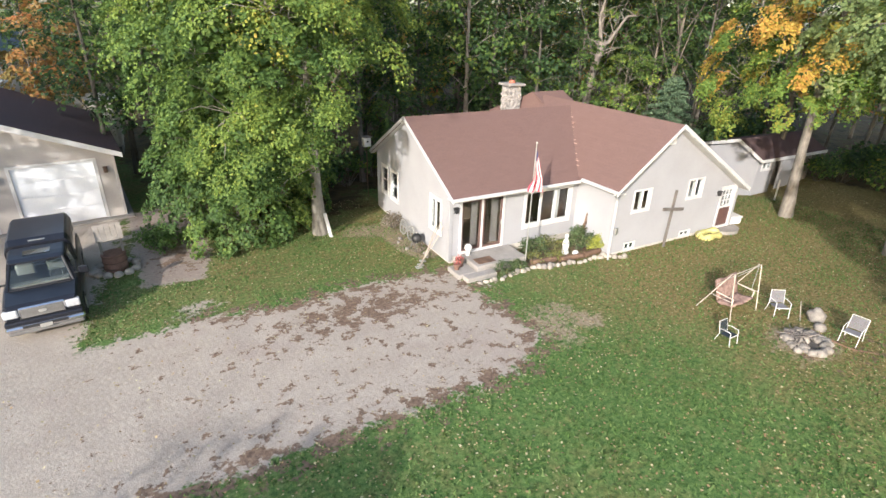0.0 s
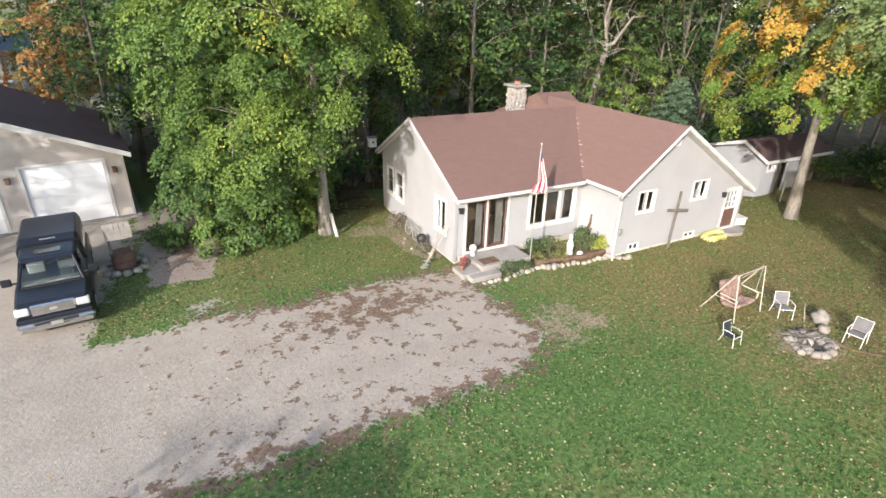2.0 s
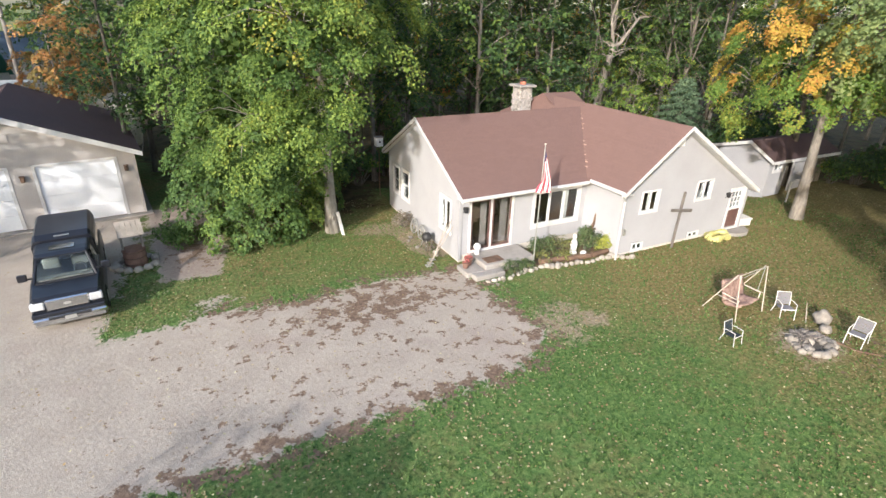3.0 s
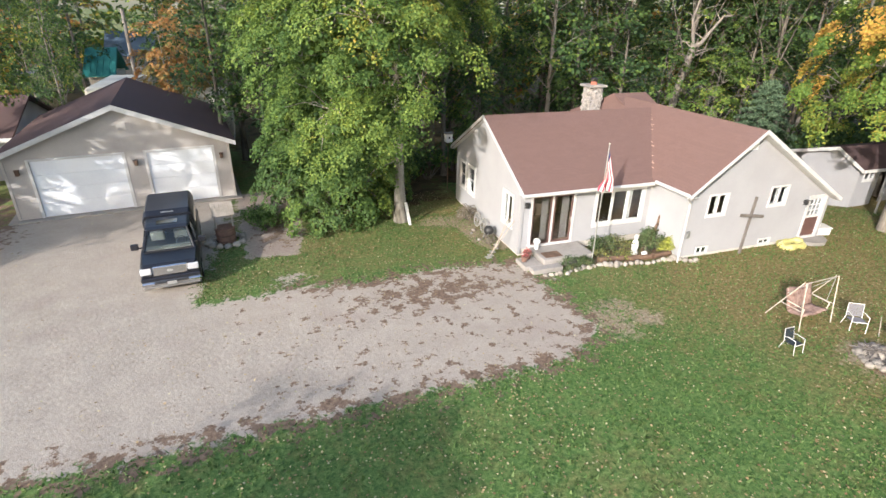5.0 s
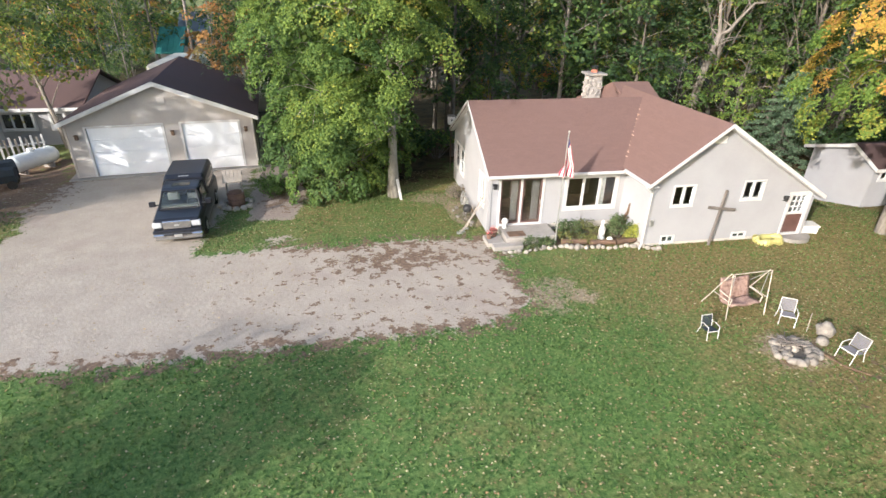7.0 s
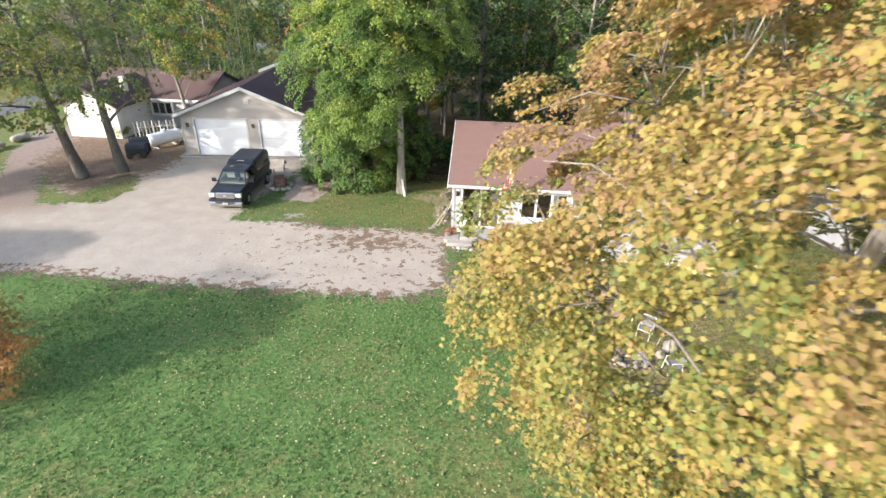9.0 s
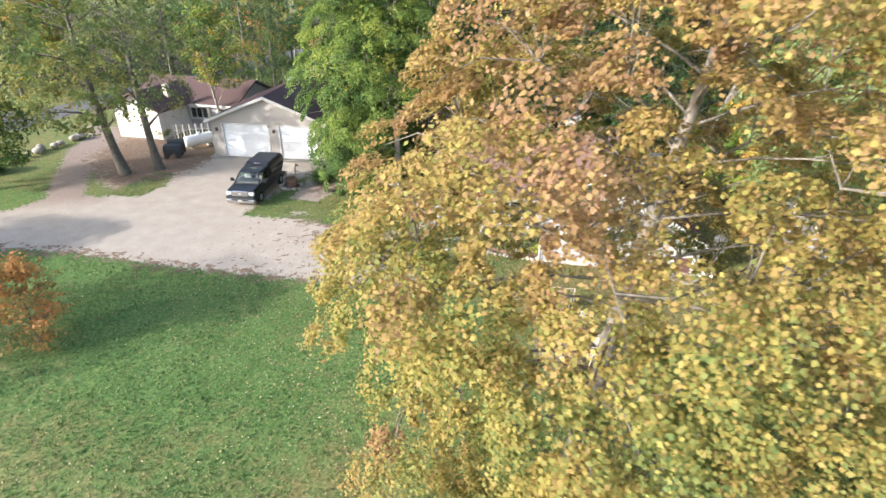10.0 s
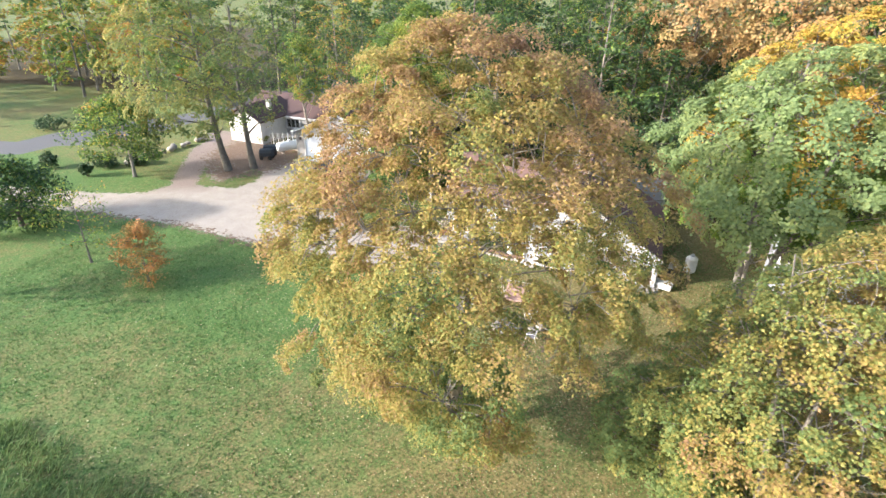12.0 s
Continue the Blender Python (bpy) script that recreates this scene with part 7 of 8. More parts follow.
# ---- round the garage ----
def wishing_well():
    w = thing("wishing_well", pose(-1.65, 19.45, 0, 0, 0, 8), "small wooden wishing well with a plank roof", "wishing well")
    bm = bmesh.new()
    cyl(bm, (0, 0, 0), (0, 0, 0.62), 0.35, 0.37, 18)
    part("tub", bm, M_TUB, w, "reddish-brown round tub")
    for k in range(3):
        bm = bmesh.new()
        for q in range(18):
            a, b = 2 * math.pi * q / 18, 2 * math.pi * (q + 1) / 18
            cyl(bm, (0.37 * math.cos(a), 0.37 * math.sin(a), 0.12 + 0.22 * k), (0.37 * math.cos(b), 0.37 * math.sin(b), 0.12 + 0.22 * k), 0.02, 0.02, 5, False)
        part("hoop", bm, M_WOODDARK, w)
    for x in (-0.31, 0.31):
        part("post", boxes((x - 0.035, x + 0.035, -0.035, 0.035, 0.6, 1.5), bevel=0.006), M_WOODGREY, w)
    for s in (-1, 1):
        for k in range(5):
            x0 = -0.4 + k * 0.16
            bm = bmesh.new()
            slab(bm, [(x0, s * 0.52, 1.28), (x0 + 0.15, s * 0.52, 1.28), (x0 + 0.15, s * 0.0, 1.66), (x0, s * 0.0, 1.66)] if s < 0 else [(x0 + 0.15, s * 0.52, 1.28), (x0, s * 0.52, 1.28), (x0, 0.0, 1.66), (x0 + 0.15, 0.0, 1.66)], 0.025)
            part("roof_plank", bm, M_WOODROOF, w)
    bm = bmesh.new()
    cyl(bm, (-0.4, 0, 1.1), (0.55, 0, 1.1), 0.03, 0.03, 8)
    part("windlass", bm, M_WOODGREY, w)
    rng = random.Random(31)
    for k in range(13):
        a = 2 * math.pi * k / 13
        bm = bmesh.new()
        rock(bm, (-1.65 + 0.66 * math.cos(a), 19.4 + 0.62 * math.sin(a), 0.07), rng.uniform(0.1, 0.19), rng)
        tagged(part("border_stone", bm, M_PALESTONE, smooth=True), "pale stone set round the wishing well", "stone", "stones round the well")
    for k, (x, y) in enumerate(((-0.35, 20.9), (0.0, 21.3), (-0.6, 21.5), (-0.2, 20.4))):
        shrub("weeds", (x, y), 0.75, 0.45, 34, 14, 0.09, M_BLADE, "tall green weeds growing in the gravel", lambda c: 0.5, 81 + k, "weeds")


def propane_tank():
    p = thing("propane_tank", pose(-13.45, 27.2, land_at(-13.45, 27.2), 0, 0, 66), "long white propane tank on two cradles", "propane tank")
    bm = bmesh.new()
    prof = [(-1.45, 0.02), (-1.42, 0.2), (-1.3, 0.36), (-1.1, 0.46), (1.1, 0.46), (1.3, 0.36), (1.42, 0.2), (1.45, 0.02)]
    for (x0, r0), (x1, r1) in zip(prof[:-1], prof[1:]):
        cyl(bm, (x0, 0, 0.72), (x1, 0, 0.72), r0, r1, 20, False)
    part("shell", bm, M_TANK, p, smooth=True)
    bm = bmesh.new()
    cyl(bm, (0, 0, 1.15), (0, 0, 1.32), 0.16, 0.16, 14)
    part("valve_dome", bm, M_TANK, p)
    for x in (-0.8, 0.8):
        part("cradle", boxes((x - 0.08, x + 0.08, -0.35, 0.35, 0, 0.35), bevel=0.01), M_CONC, p)


def neighbour():
    n = thing("neighbour_house", pose(-17, 33, 0), "low pale house with a red-brown shingle roof", "house", in_world=True)
    part("wall", boxes((-22.0, -12.2, 31.0, 38.0, -0.2, 2.35)), M_SIDING, n)
    part("wall", boxes((-20.6, -16.6, 27.0, 30.98, -0.2, 2.4)), M_TRIM, n, "white end wall")
    bm = bmesh.new()
    slab(bm, [(-22.4, 30.6, 2.25), (-11.8, 30.6, 2.25), (-11.8, 34.5, 3.85), (-22.4, 34.5, 3.85)], 0.12)
    slab(bm, [(-11.8, 38.4, 2.25), (-22.4, 38.4, 2.25), (-22.4, 34.5, 3.85), (-11.8, 34.5, 3.85)], 0.12)
    part("roof", bm, M_ROOF_R, n, "red-brown shingle roof")
    bm = bmesh.new()
    slab(bm, [(-21.0, 33.0, 2.35), (-21.0, 26.6, 2.35), (-18.6, 26.6, 3.75), (-18.6, 33.0, 3.75)], 0.12)
    slab(bm, [(-16.2, 26.6, 2.35), (-16.2, 33.0, 2.35), (-18.6, 33.0, 3.75), (-18.6, 26.6, 3.75)], 0.12)
    part("roof", bm, M_ROOF_R, n, "red-brown shingle roof")
    bm = bmesh.new()
    v = [bm.verts.new(k) for k in ((-20.6, 27.0, 2.4), (-16.6, 27.0, 2.4), (-18.6, 27.0, 3.6), (-20.6, 27.14, 2.4), (-16.6, 27.14, 2.4), (-18.6, 27.14, 3.6))]
    for f in ((0, 1, 2), (5, 4, 3), (0, 3, 4, 1), (1, 4, 5, 2), (2, 5, 3, 0)):
        bm.faces.new([v[k] for k in f])
    part("gable", bm, M_TRIM, n)
    bm = bmesh.new()
    v = [bm.verts.new(k) for k in ((-12.2, 31.0, 2.35), (-12.2, 38.0, 2.35), (-12.2, 34.5, 3.7), (-12.34, 31.0, 2.35), (-12.34, 38.0, 2.35), (-12.34, 34.5, 3.7))]
    for f in ((0, 1, 2), (5, 4, 3), (0, 3, 4, 1), (1, 4, 5, 2), (2, 5, 3, 0)):
        bm.faces.new([v[k] for k in f])
    part("gable", bm, M_SIDING, n)
    f = wall_frame(-22.0, 31.0, "S")
    for x0, x1 in ((5.6, 7.3), (8.2, 9.0)):
        w = window(n, f @ pose(0, -0.11, 0), x0, x1, 0.95, 1.95, 3 if x1 - x0 > 1.2 else 1)
        part("backing", boxes((x0 + 0.05, x1 - 0.05, -0.05, -0.005, 1.0, 1.9), m=f), M_DARK, w)
    e = wall_frame(-12.2, 31.0, "E")
    w = window(n, e @ pose(0, -0.11, 0), 3.0, 3.8, 1.0, 2.2, 1)
    part("backing", boxes((3.05, 3.75, -0.05, -0.005, 1.05, 2.15), m=e), M_DARK, w)
    part("fascia", boxes((-22.4, -11.8, 30.55, 30.597, 2.06, 2.25)), M_TRIM, n)
    bm = bmesh.new()
    box(bm, -17.6, -17.2, 29.4, 29.8, 2.9, 4.0, bevel=0.02)
    part("flue", bm, M_CREAMMETAL, n, "pale metal flue")
    # fence and clutter on its east side
    fe = thing("lattice_fence", pose(-15.7, 27.2, -0.15, 0, 0, 30), "white lattice fence with cluttered pickets", "fence")
    for k in range(12):
        part("picket", boxes((0.0 + k * 0.24, 0.1 + k * 0.24, -0.02, 0.02, 0.0, 1.3 + 0.1 * (k % 2)), bevel=0.005), M_TRIM if k % 2 else M_WOODGREY, fe)
    part("rail", boxes((0, 2.8, 0.022, 0.05, 0.9, 0.98)), M_TRIM, fe)
    shrub("yellow_shrub", (-17.0, 27.6), 1.1, 0.6, 24, 36, 0.14, M_SHRUB, "yellow-green shrub at the neighbour's wall", lambda c: 1.0, 91)
    # covered mower and bins
    for x, y, a in ((-12.9, 23.2, 20), (-13.5, 24.4, 40)):
        c = thing("yard_cart", pose(x, y, 0, 0, 0, a), "dark covered yard cart under the trees", "cart", "carts under the trees")
        bm = bmesh.new()
        prism(bm, [(-0.35, 0.3), (0.35, 0.3), (0.42, 0.7), (0.2, 0.95), (-0.25, 0.9), (-0.42, 0.65)], -0.6, 0.6)
        part("tub", bm, M_NAVYSEAT, c)
        for q in (-0.4, 0.4):
            bm = bmesh.new()
            cyl(bm, (q, -0.45, 0.2), (q, -0.36, 0.2), 0.2, 0.2, 14)
            part("wheel", bm, M_RUBBER, c)
            bm = bmesh.new()
            cyl(bm, (q, 0.36, 0.2), (q, 0.45, 0.2), 0.2, 0.2, 14)
            part("wheel", bm, M_RUBBER, c)


def behind_the_garage():
    for x0, x1, y0, y1, zt, a in ((-9.6, -7.2, 36.0, 43.0, 3.9, 0), (-4.6, -1.6, 36.5, 40.0, 3.3, 0)):
        t = thing("camping_trailer", pose((x0 + x1) / 2, y0, 0), "cream-white trailer parked behind the garage", "trailer", "trailers behind the garage")
        w = (x1 - x0) / 2
        part("body", boxes((-w, w, 0, y1 - y0, 0.5, zt), bevel=0.15), M_CREAMMETAL, t)
        part("skirt", boxes((-w + 0.1, w - 0.1, 0.1, y1 - y0 - 0.1, 0.0, 0.498)), M_TRIMGREY, t)
        part("window", boxes((-0.5, 0.5, -0.02, 0.0, zt - 1.5, zt - 0.9), bevel=0.008), M_CARGLASS, t)
    b = thing("teal_building", pose(-10.5, 50, 0), "building with a teal metal roof among the trees", "building", in_world=True)
    part("wall", boxes((-12.8, -10.9, 50.5, 55.0, 0.0, 3.2)), M_SIDING_G, b)
    bm = bmesh.new()
    slab(bm, [(-13.1, 50.0, 3.1), (-10.7, 50.0, 3.1), (-10.7, 52.8, 5.1), (-13.1, 52.8, 5.1)], 0.1)
    slab(bm, [(-10.7, 55.5, 3.1), (-13.1, 55.5, 3.1), (-13.1, 52.8, 5.1), (-10.7, 52.8, 5.1)], 0.1)
    part("roof", bm, M_TEAL, b, "teal metal roof")
    for k in range(6):
        x = -13.05 + k * 0.45
        bm = bmesh.new()
        slab(bm, [(x, 49.99, 3.13), (x + 0.05, 49.99, 3.13), (x + 0.05, 52.79, 5.13), (x, 52.79, 5.13)], 0.03)
        part("standing_seam", bm, M_TEAL, b)
    b = thing("blue_building", pose(-10.8, 57.5, 0), "building with a blue-grey metal roof among the trees", "building", in_world=True)
    part("wall", boxes((-12.6, -8.8, 57.8, 62.0, 0.0, 4.2)), M_SIDING_G, b)
    bm = bmesh.new()
    slab(bm, [(-12.9, 57.3, 4.1), (-8.5, 57.3, 4.1), (-8.5, 60.0, 6.1), (-12.9, 60.0, 6.1)], 0.1)
    slab(bm, [(-8.5, 62.6, 4.1), (-12.9, 62.6, 4.1), (-12.9, 60.0, 6.1), (-8.5, 60.0, 6.1)], 0.1)
    part("roof", bm, M_BLUEMETAL, b, "blue-grey metal roof")
    p = thing("utility_pole", pose(-7.45, 40, 0), "grey utility pole behind the garage", "pole")
    bm = bmesh.new()
    cyl(bm, (0, 0, -0.2), (0.1, 0, 8.2), 0.14, 0.11, 10)
    part("shaft", bm, M_WOODGREY, p)
    for dy in (0.0, 0.25):
        bm = bmesh.new()
        a, q = Vector((-7.4, 40, 7.6 - dy)), Vector((-34, 36, 7.0 - dy))
        pts = [a.lerp(q, k / 10) - Vector((0, 0, 0.9 * 4 * (k / 10) * (1 - k / 10))) for k in range(11)]
        tube(bm, pts, 0.012, 4)
        tagged(part("overhead_wire", bm, M_BLACK), "thin dark overhead wire", "wire", "wires")


def by_the_lane():
    rng = random.Random(17)
    for k in range(11):
        f = k / 10
        x, y = -21.9 - 0.6 * f + rng.uniform(-0.3, 0.3), 15.2 + 9.0 * f + rng.uniform(-0.4, 0.4)
        bm = bmesh.new()
        rock(bm, (x - 0.8, y + 1.2, 0.25), rng.uniform(0.28, 0.5), rng, 0.75)
        tagged(part("lane_boulder", bm, M_PALESTONE, smooth=True), "pale boulder edging the gravel lane", "boulder", "boulders along the lane")
    for k, (x, y, hh, r) in enumerate(((-23.1, 12.9, 1.3, 0.45), (-24.0, 15.2, 1.0, 0.8), (-22.3, 17.0, 0.9, 0.8), (-28.0, 13.0, 1.5, 0.7), (-38.0, 24.0, 1.6, 1.6), (-41.0, 22.0, 1.5, 1.5))):
        shrub("hedge_shrub", (x, y), hh, r, 30, 30, 0.2, M_SHRUB, "dark rounded shrub on the verge", lambda c: 0.1, 95 + k)
    p = thing("roadside_sign", pose(-28.6, 16.7, 0, 0, 0, -40), "small blank white roadside sign", "sign")
    bm = bmesh.new()
    cyl(bm, (0, 0, 0), (0, 0, 0.9), 0.04, 0.04, 8)
    part("post", bm, M_WOODGREY, p)
    part("board", boxes((-0.35, 0.35, -0.03, 0.03, 0.9, 1.4), bevel=0.01), M_TRIM, p)


chimney()
steps_and_mat()
flower_bed()
flagpole()
wall_cross()
by_the_entry()
by_the_west_wall()
nest_box()
shed()
swing()
patio_chair(pose(13.5, 7.05, 0, 0, 0, 2) @ Matrix.Scale(0.68, 4), M_NAVYSEAT, "white-legged garden chair with dark navy mesh", M_WHITE)
patio_chair(pose(16.32, 7.3, 0, 0, 0, -32) @ Matrix.Scale(0.8, 4), M_GREYSEAT, "white metal patio chair with pale grey straps", M_WHITE)
patio_chair(pose(16.75, 5.45, 0, 0, 0, -82) @ Matrix.Scale(0.8, 4), M_GREYSEAT, "white metal patio chair with pale grey straps", M_WHITE)
fire_pit()
truck()
wishing_well()
propane_tank()
neighbour()
behind_the_garage()
by_the_lane()


# ---- conifer and dead birch behind the house ----
def spruce(at, hh, rad, seed):
    t = thing("spruce", pose(at[0], at[1], land_at(at[0], at[1])), "blue-green spruce behind the house", "tree")
    rng = random.Random(seed)
    segs = [(Vector((0, 0, 0)), Vector((0, 0, hh)), 0.16, 0.02)]
    cl = []
    for k in range(90):
        z = hh * (0.06 + 0.92 * (k / 90))
        r = rad * (1 - z / hh) ** 0.85 + 0.12
        a = k * 2.4
        tip = Vector((math.cos(a) * r, math.sin(a) * r, z - 0.22 * r))
        segs.append((Vector((0, 0, z)), tip, 0.025, 0.006))
        for q in (0.35, 0.6, 0.8, 1.0):
            cl.append((Vector((0, 0, z)).lerp(tip, q), 0.6 + 0.4 * (1 - q)))
    v, f = branch_mesh(segs)
    plain_mesh("trunk", v, f, M_BARKDARK, t)
    lv, lf, lr = leaf_mesh(seed, cl, 50, 0.11, 0.46, lambda c: 0.6, 0.15, 0.4)
    plain_mesh("needles", lv, lf, M_NEEDLE, t, ripe=lr)


spruce((28.9, 22.6), 5.5, 3.0, 301)


def crooked_tree():
    t = thing("grey_tree", pose(25.0, 26.0, land_at(25.0, 26.0)), "crooked pale grey tree with a bare forked top", "tree")
    up = [Vector(p) for p in ((-0.2, 0, -0.2), (-0.05, 0.05, 1.6), (0.05, 0, 3.15), (0.18, -0.05, 4.5), (0.42, 0, 5.6), (0.66, 0.05, 6.2), (0.74, 0, 6.7))]
    left = [up[-1], Vector((0.62, 0.1, 7.5)), Vector((0.5, 0.2, 8.3)), Vector((0.75, 0.1, 9.6)), Vector((0.6, 0.3, 11.2)), Vector((0.9, 0.2, 12.8))]
    right = [up[-1], Vector((1.2, -0.1, 6.9)), Vector((1.8, -0.2, 7.75)), Vector((2.4, -0.2, 8.4)), Vector((3.45, -0.4, 8.5)), Vector((4.4, -0.5, 8.25))]
    segs = []
    for pts, r0, r1 in ((up, 0.27, 0.17), (left, 0.12, 0.03), (right, 0.13, 0.025)):
        n = len(pts) - 1
        for k in range(n):
            segs.append((pts[k], pts[k + 1], r0 + (r1 - r0) * k / n, r0 + (r1 - r0) * (k + 1) / n))
    rng = random.Random(302)
    clumps = []
    for p, q, r0, r1 in list(segs[7:]) + segs[4:6]:
        for k in range(2):
            o = p.lerp(q, rng.random())
            d = Vector((rng.gauss(0, 1), rng.gauss(-0.2, 0.8), rng.uniform(0.0, 1.1))).normalized()
            L = rng.uniform(0.7, 1.7)
            m, e = o + d * L * 0.5 + Vector((0, 0, 0.1)), o + d * L + Vector((rng.uniform(-0.3, 0.3), 0, 0.05))
            segs += [(o, m, 0.05, 0.03), (m, e, 0.03, 0.008)]
            if o.z > 9.0 or rng.random() < 0.3:
                clumps.append((e, rng.uniform(0.7, 1.1), Vector((0, -0.3, 0.95))))
    v, f = branch_mesh(segs)
    plain_mesh("trunk", v, f, M_BARK, t, smooth=True)
    lv, lf, lr = spray_mesh(402, clumps, 120, 0.13, 0.8, lambda c: 0.42 + 0.15 * noise.noise(Vector(c) * 0.6), 0.08)
    plain_mesh("crown", lv, lf, M_LEAF, t, ripe=lr)


crooked_tree()
# tall trees turning orange behind the house, with high crowns
for x, y, sc in ((21.6, 28.6, 1.0), (27.5, 27.6, 1.05), (31.0, 24.5, 1.0)):
    tree("orange_tree", (x, y), "tall tree turning orange with a high crown", dict(seed=310 + int(x), height=16.5 * sc, trunk_r=0.2, base=10.5, crown=(3.9, 3.6), limbs=16, twigs=4),
         dict(per=150, size=0.2, spread=1.0, flat=0.45, ripe=lambda c: 0.5 + 0.25 * noise.noise(Vector(c) * 0.4), ripe_var=0.1), M_BARKDARK, M_TANLEAF, shell=dict(spacing=1.3, shells=((1.0, 1.0), (0.6, 1.2))))
# young maples at the wood's edge behind the house
for x, y, hh, sd, rp in ((23.4, 25.4, 7.0, 71, 0.34), (27.6, 25.2, 6.6, 72, 0.42), (31.2, 26.2, 8.0, 73, 0.36), (19.0, 26.6, 6.5, 74, 0.24), (12.0, 27.0, 6.2, 75, 0.22), (34.0, 22.0, 8.5, 76, 0.46)):
    tree("young_maple", (x, y), "young maple with light green sprays at the wood's edge", dict(seed=sd, height=hh, trunk_r=0.08, base=2.0, crown=(2.0, 1.8), limbs=12, twigs=4),
         dict(per=85, size=0.15, spread=0.75, flat=0.4, ripe=lambda c, rp=rp: rp + 0.16 * noise.noise(Vector(c) * 0.6), ripe_var=0.06), M_BARK, M_LEAF, "young maples behind the house", shell=dict(spacing=1.0, gap=-0.05, lump=0.3, lift=1.2))
# undergrowth at the wood's edge
rng = random.Random(303)
UNDER = [shrub("woodland_shrub", (60 + 4 * k, 80), 2.2, 1.3, 30, 18, 0.22, M_LEAF, "leafy shrub at the edge of the woods", lambda c, q=q: q, 304 + k) for k, q in enumerate((0.1, 0.2, 0.32))]
for k in range(64):
    if k < 40:
        x, y = rng.uniform(1.5, 44), rng.uniform(23.6, 28.0)
        if x > 27:
            y = rng.uniform(20.5, 25)
        if 7 < x < 24:
            y = rng.uniform(25.0, 29.0)
    elif k < 52:
        x, y = rng.uniform(33.5, 38), rng.uniform(6, 20)
    else:
        x, y = rng.uniform(-26, -1), rng.uniform(37, 44)
    s = rng.uniform(0.6, 1.3)
    copy_thing(UNDER[k % 3], Matrix.LocRotScale((x, y, land_at(x, y)), Euler((0, 0, rng.uniform(0, 6.28))), (s, s, s)))


# ---- fallen leaves and tufts of grass ----
def scatter(n, x0, x1, y0, y1, seed, keep):
    r = np.random.default_rng(seed)
    px, py = r.uniform(x0, x1, n), r.uniform(y0, y1, n)
    k = keep(px, py) > r.random(n)
    return px[k], py[k], r


def lawn(px, py):
    out = ~in_poly(px, py, DRIVE) & ~in_poly(px, py, PAD)
    out &= ~((px > WX - 0.1) & (px < EE) & (py > 12.8) & (py < 24)) & ~((px > WX) & (px < EX) & (py > 13.0) & (py < 15))
    return out


def patchy(px, py, s, seed):
    return 0.5 + 0.5 * np.sin(px * s + seed + 1.7 * np.sin(py * s * 0.7)) * np.cos(py * s * 1.1 + 2.1 * np.sin(px * s * 0.6 + seed))


px, py, r = scatter(230000, -12, 33, -13, 23, 401, lambda x, y: (lawn(x, y) * (0.08 + (0.12 + 0.5 * patchy(x, y, 0.7, 2)) * smooth(x + 0.8 * y, 0, 10) + 0.5 * smooth(x, 8, 20)) + 0.05 + 0.08 * smooth(x, -8, 2) * (y > 8) * (y < 15)) * 0.42)
n = len(px)
a = r.uniform(0, 6.28, n)
L = r.uniform(0.03, 0.07, n)
tilt = r.uniform(-0.4, 0.4, (n, 2))
cx, sx = np.cos(a), np.sin(a)
pz = land(px, py) + 0.03
q = []
for u, w in ((-0.5, 0), (0.1, 0.42), (0.55, 0), (0.1, -0.42)):
    q.append(np.stack([px + L * (u * cx - w * sx), py + L * (u * sx + w * cx), pz + L * (u * tilt[:, 0] + w * tilt[:, 1]) + 0.012], 1))
v = np.stack(q, 1).reshape(-1, 3)
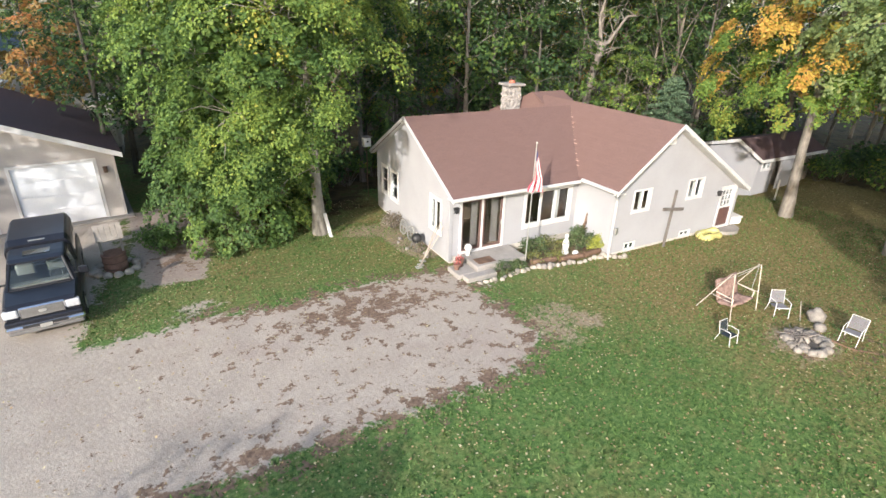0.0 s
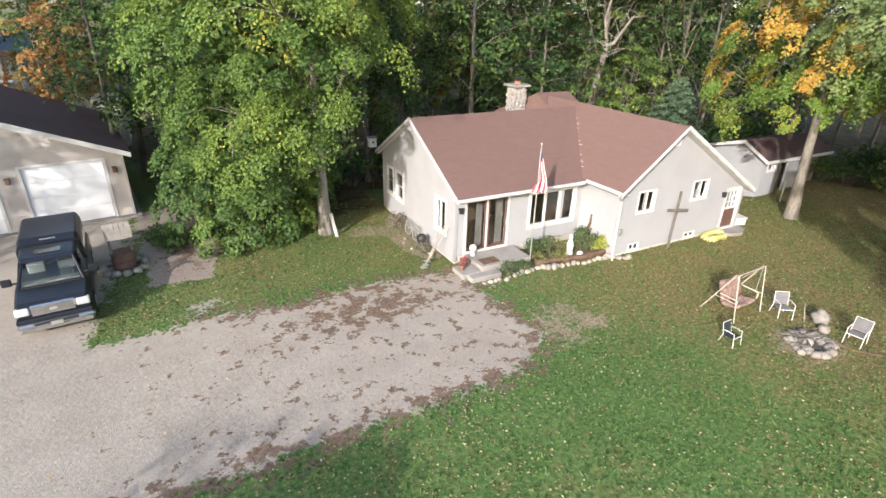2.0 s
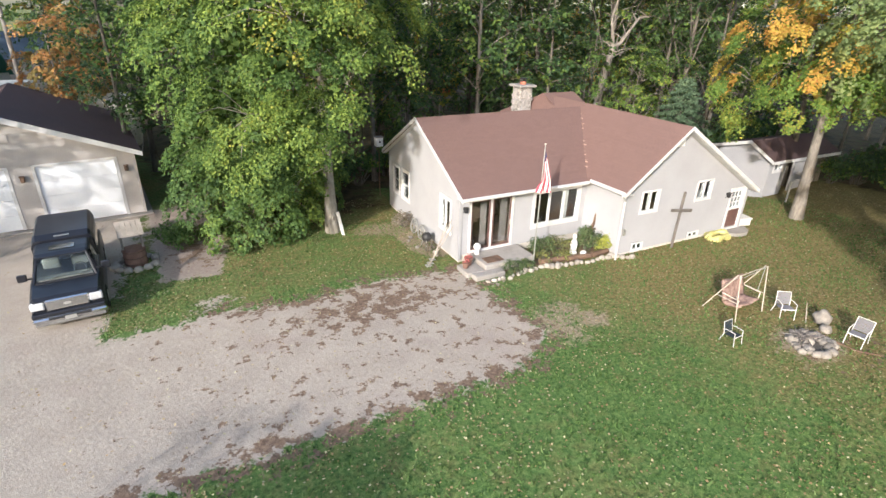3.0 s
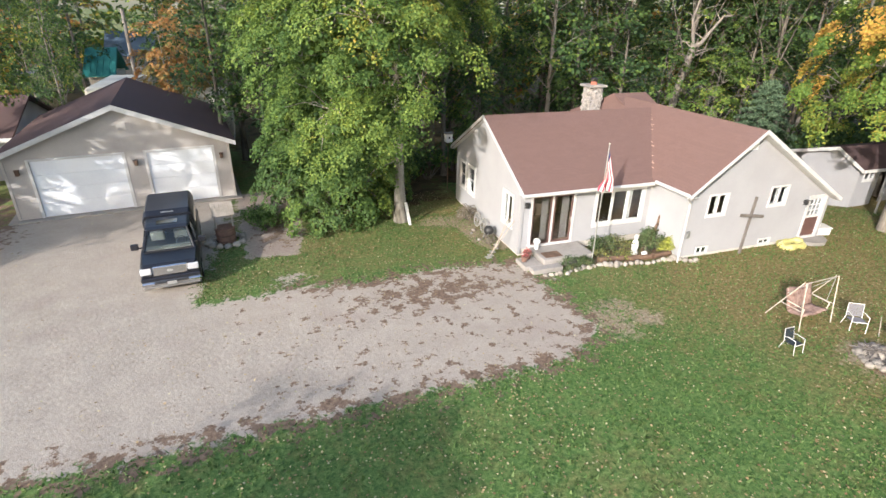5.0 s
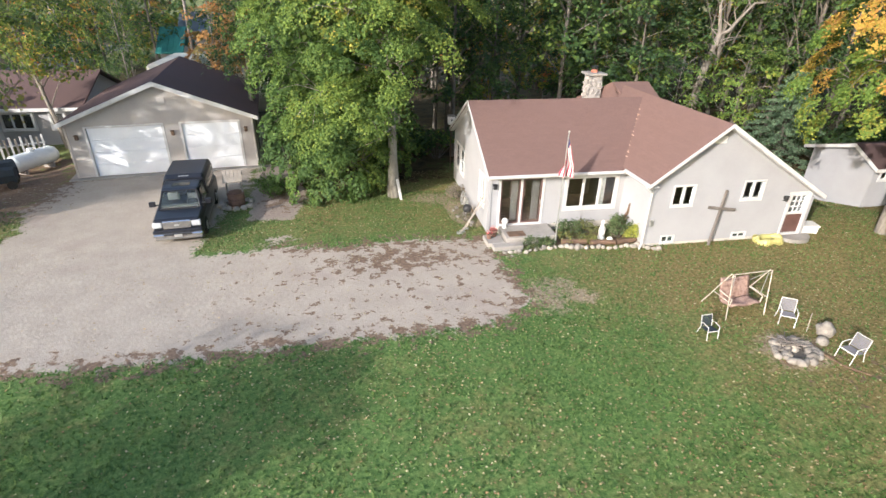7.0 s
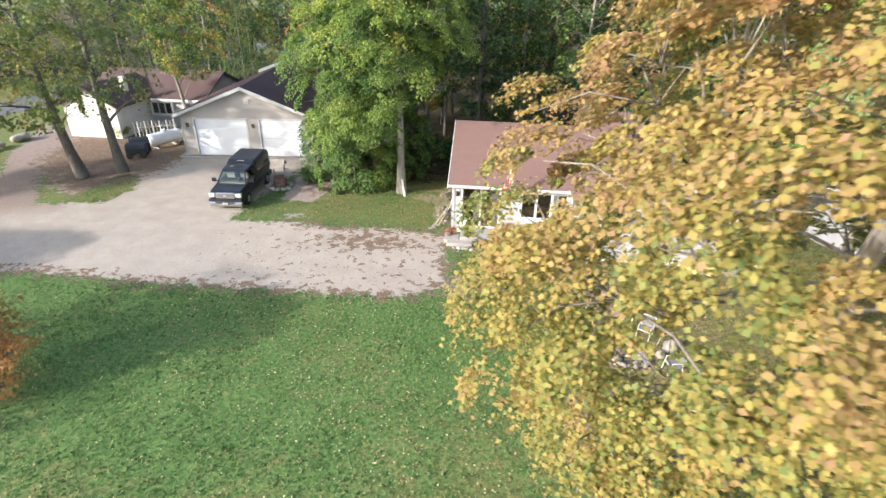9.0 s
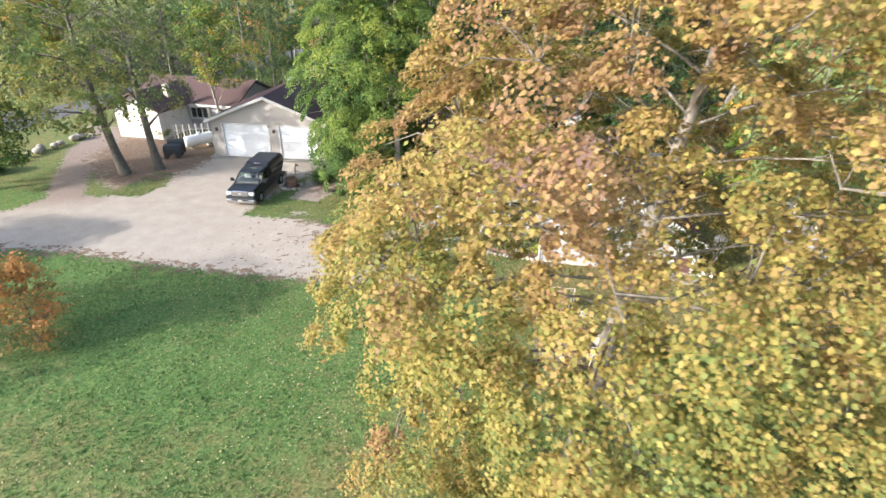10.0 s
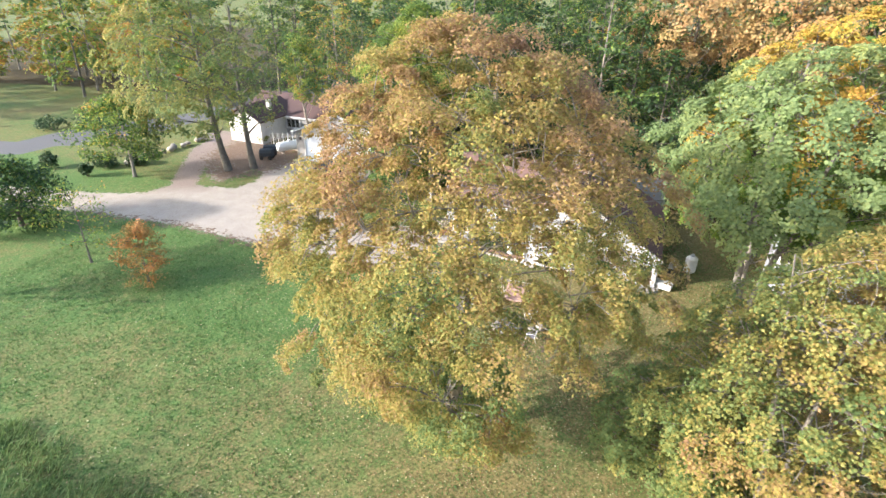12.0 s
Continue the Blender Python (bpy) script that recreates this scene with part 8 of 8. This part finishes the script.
tagged(plain_mesh("fallen_leaves", v, np.arange(n * 4).reshape(-1, 4), M_FALLEN, ripe=np.repeat(np.clip(r.random(n) ** (1.1 + 0.8 * smooth(px, 4, 14)), 0, 1), 4)), "dry yellow and brown leaves scattered over the lawn", "leaves", kind="stuff")

px, py, r = scatter(230000, -12, 28, -13, 20, 402, lambda x, y: lawn(x, y) * (0.2 + 0.8 * patchy(x, y, 1.3, 5)))
n = len(px)
a = r.uniform(0, 6.28, n)
hh = r.uniform(0.03, 0.09, n)
w = r.uniform(0.012, 0.036, n)
pz = land(px, py)
lx, ly = r.normal(size=n) * 0.05, r.normal(size=n) * 0.05
v = np.stack([np.stack([px - w * np.cos(a), py - w * np.sin(a), pz], 1), np.stack([px + w * np.cos(a), py + w * np.sin(a), pz], 1), np.stack([px + lx, py + ly, pz + hh], 1)], 1).reshape(-1, 3)
tagged(plain_mesh("grass_tufts", v, np.arange(n * 3).reshape(-1, 3), M_BLADE, ripe=np.repeat(np.clip(r.normal(0.5, 0.25, n), 0, 1), 3)), "short mown grass tufts on the lawn", "grass", kind="stuff")

# tall unmown grass along the field's edge south of the lawn
px, py, r = scatter(60000, -19, 13, -16.5, -7.0, 403, lambda x, y: np.clip((12.5 - x) / 4, 0, 1) * np.clip((x + 19) / 4, 0, 1) * np.clip((y + 16.5) / 2.5, 0, 1) * np.clip((-7.15 - y + 0.35 * np.sin(x * 0.9) + 0.2 * np.sin(x * 2.3)) * 2.0, 0, 1) * (0.25 + 0.75 * patchy(x, y, 1.1, 3)))
n = len(px)
a = r.uniform(0, 6.28, n)
hh = r.uniform(0.2, 0.5, n)
w = r.uniform(0.012, 0.03, n)
pz = land(px, py)
lx, ly = 0.18 + r.normal(size=n) * 0.14, 0.12 + r.normal(size=n) * 0.14
v = np.stack([np.stack([px - w * np.cos(a), py - w * np.sin(a), pz], 1), np.stack([px + w * np.cos(a), py + w * np.sin(a), pz], 1), np.stack([px + lx, py + ly, pz + hh], 1)], 1).reshape(-1, 3)
tagged(plain_mesh("tall_grass", v, np.arange(n * 3).reshape(-1, 3), M_BLADE, ripe=np.repeat(np.clip(r.normal(0.95, 0.35, n), 0, 1), 3)), "tall unmown grass at the edge of the lawn", "grass", kind="stuff")
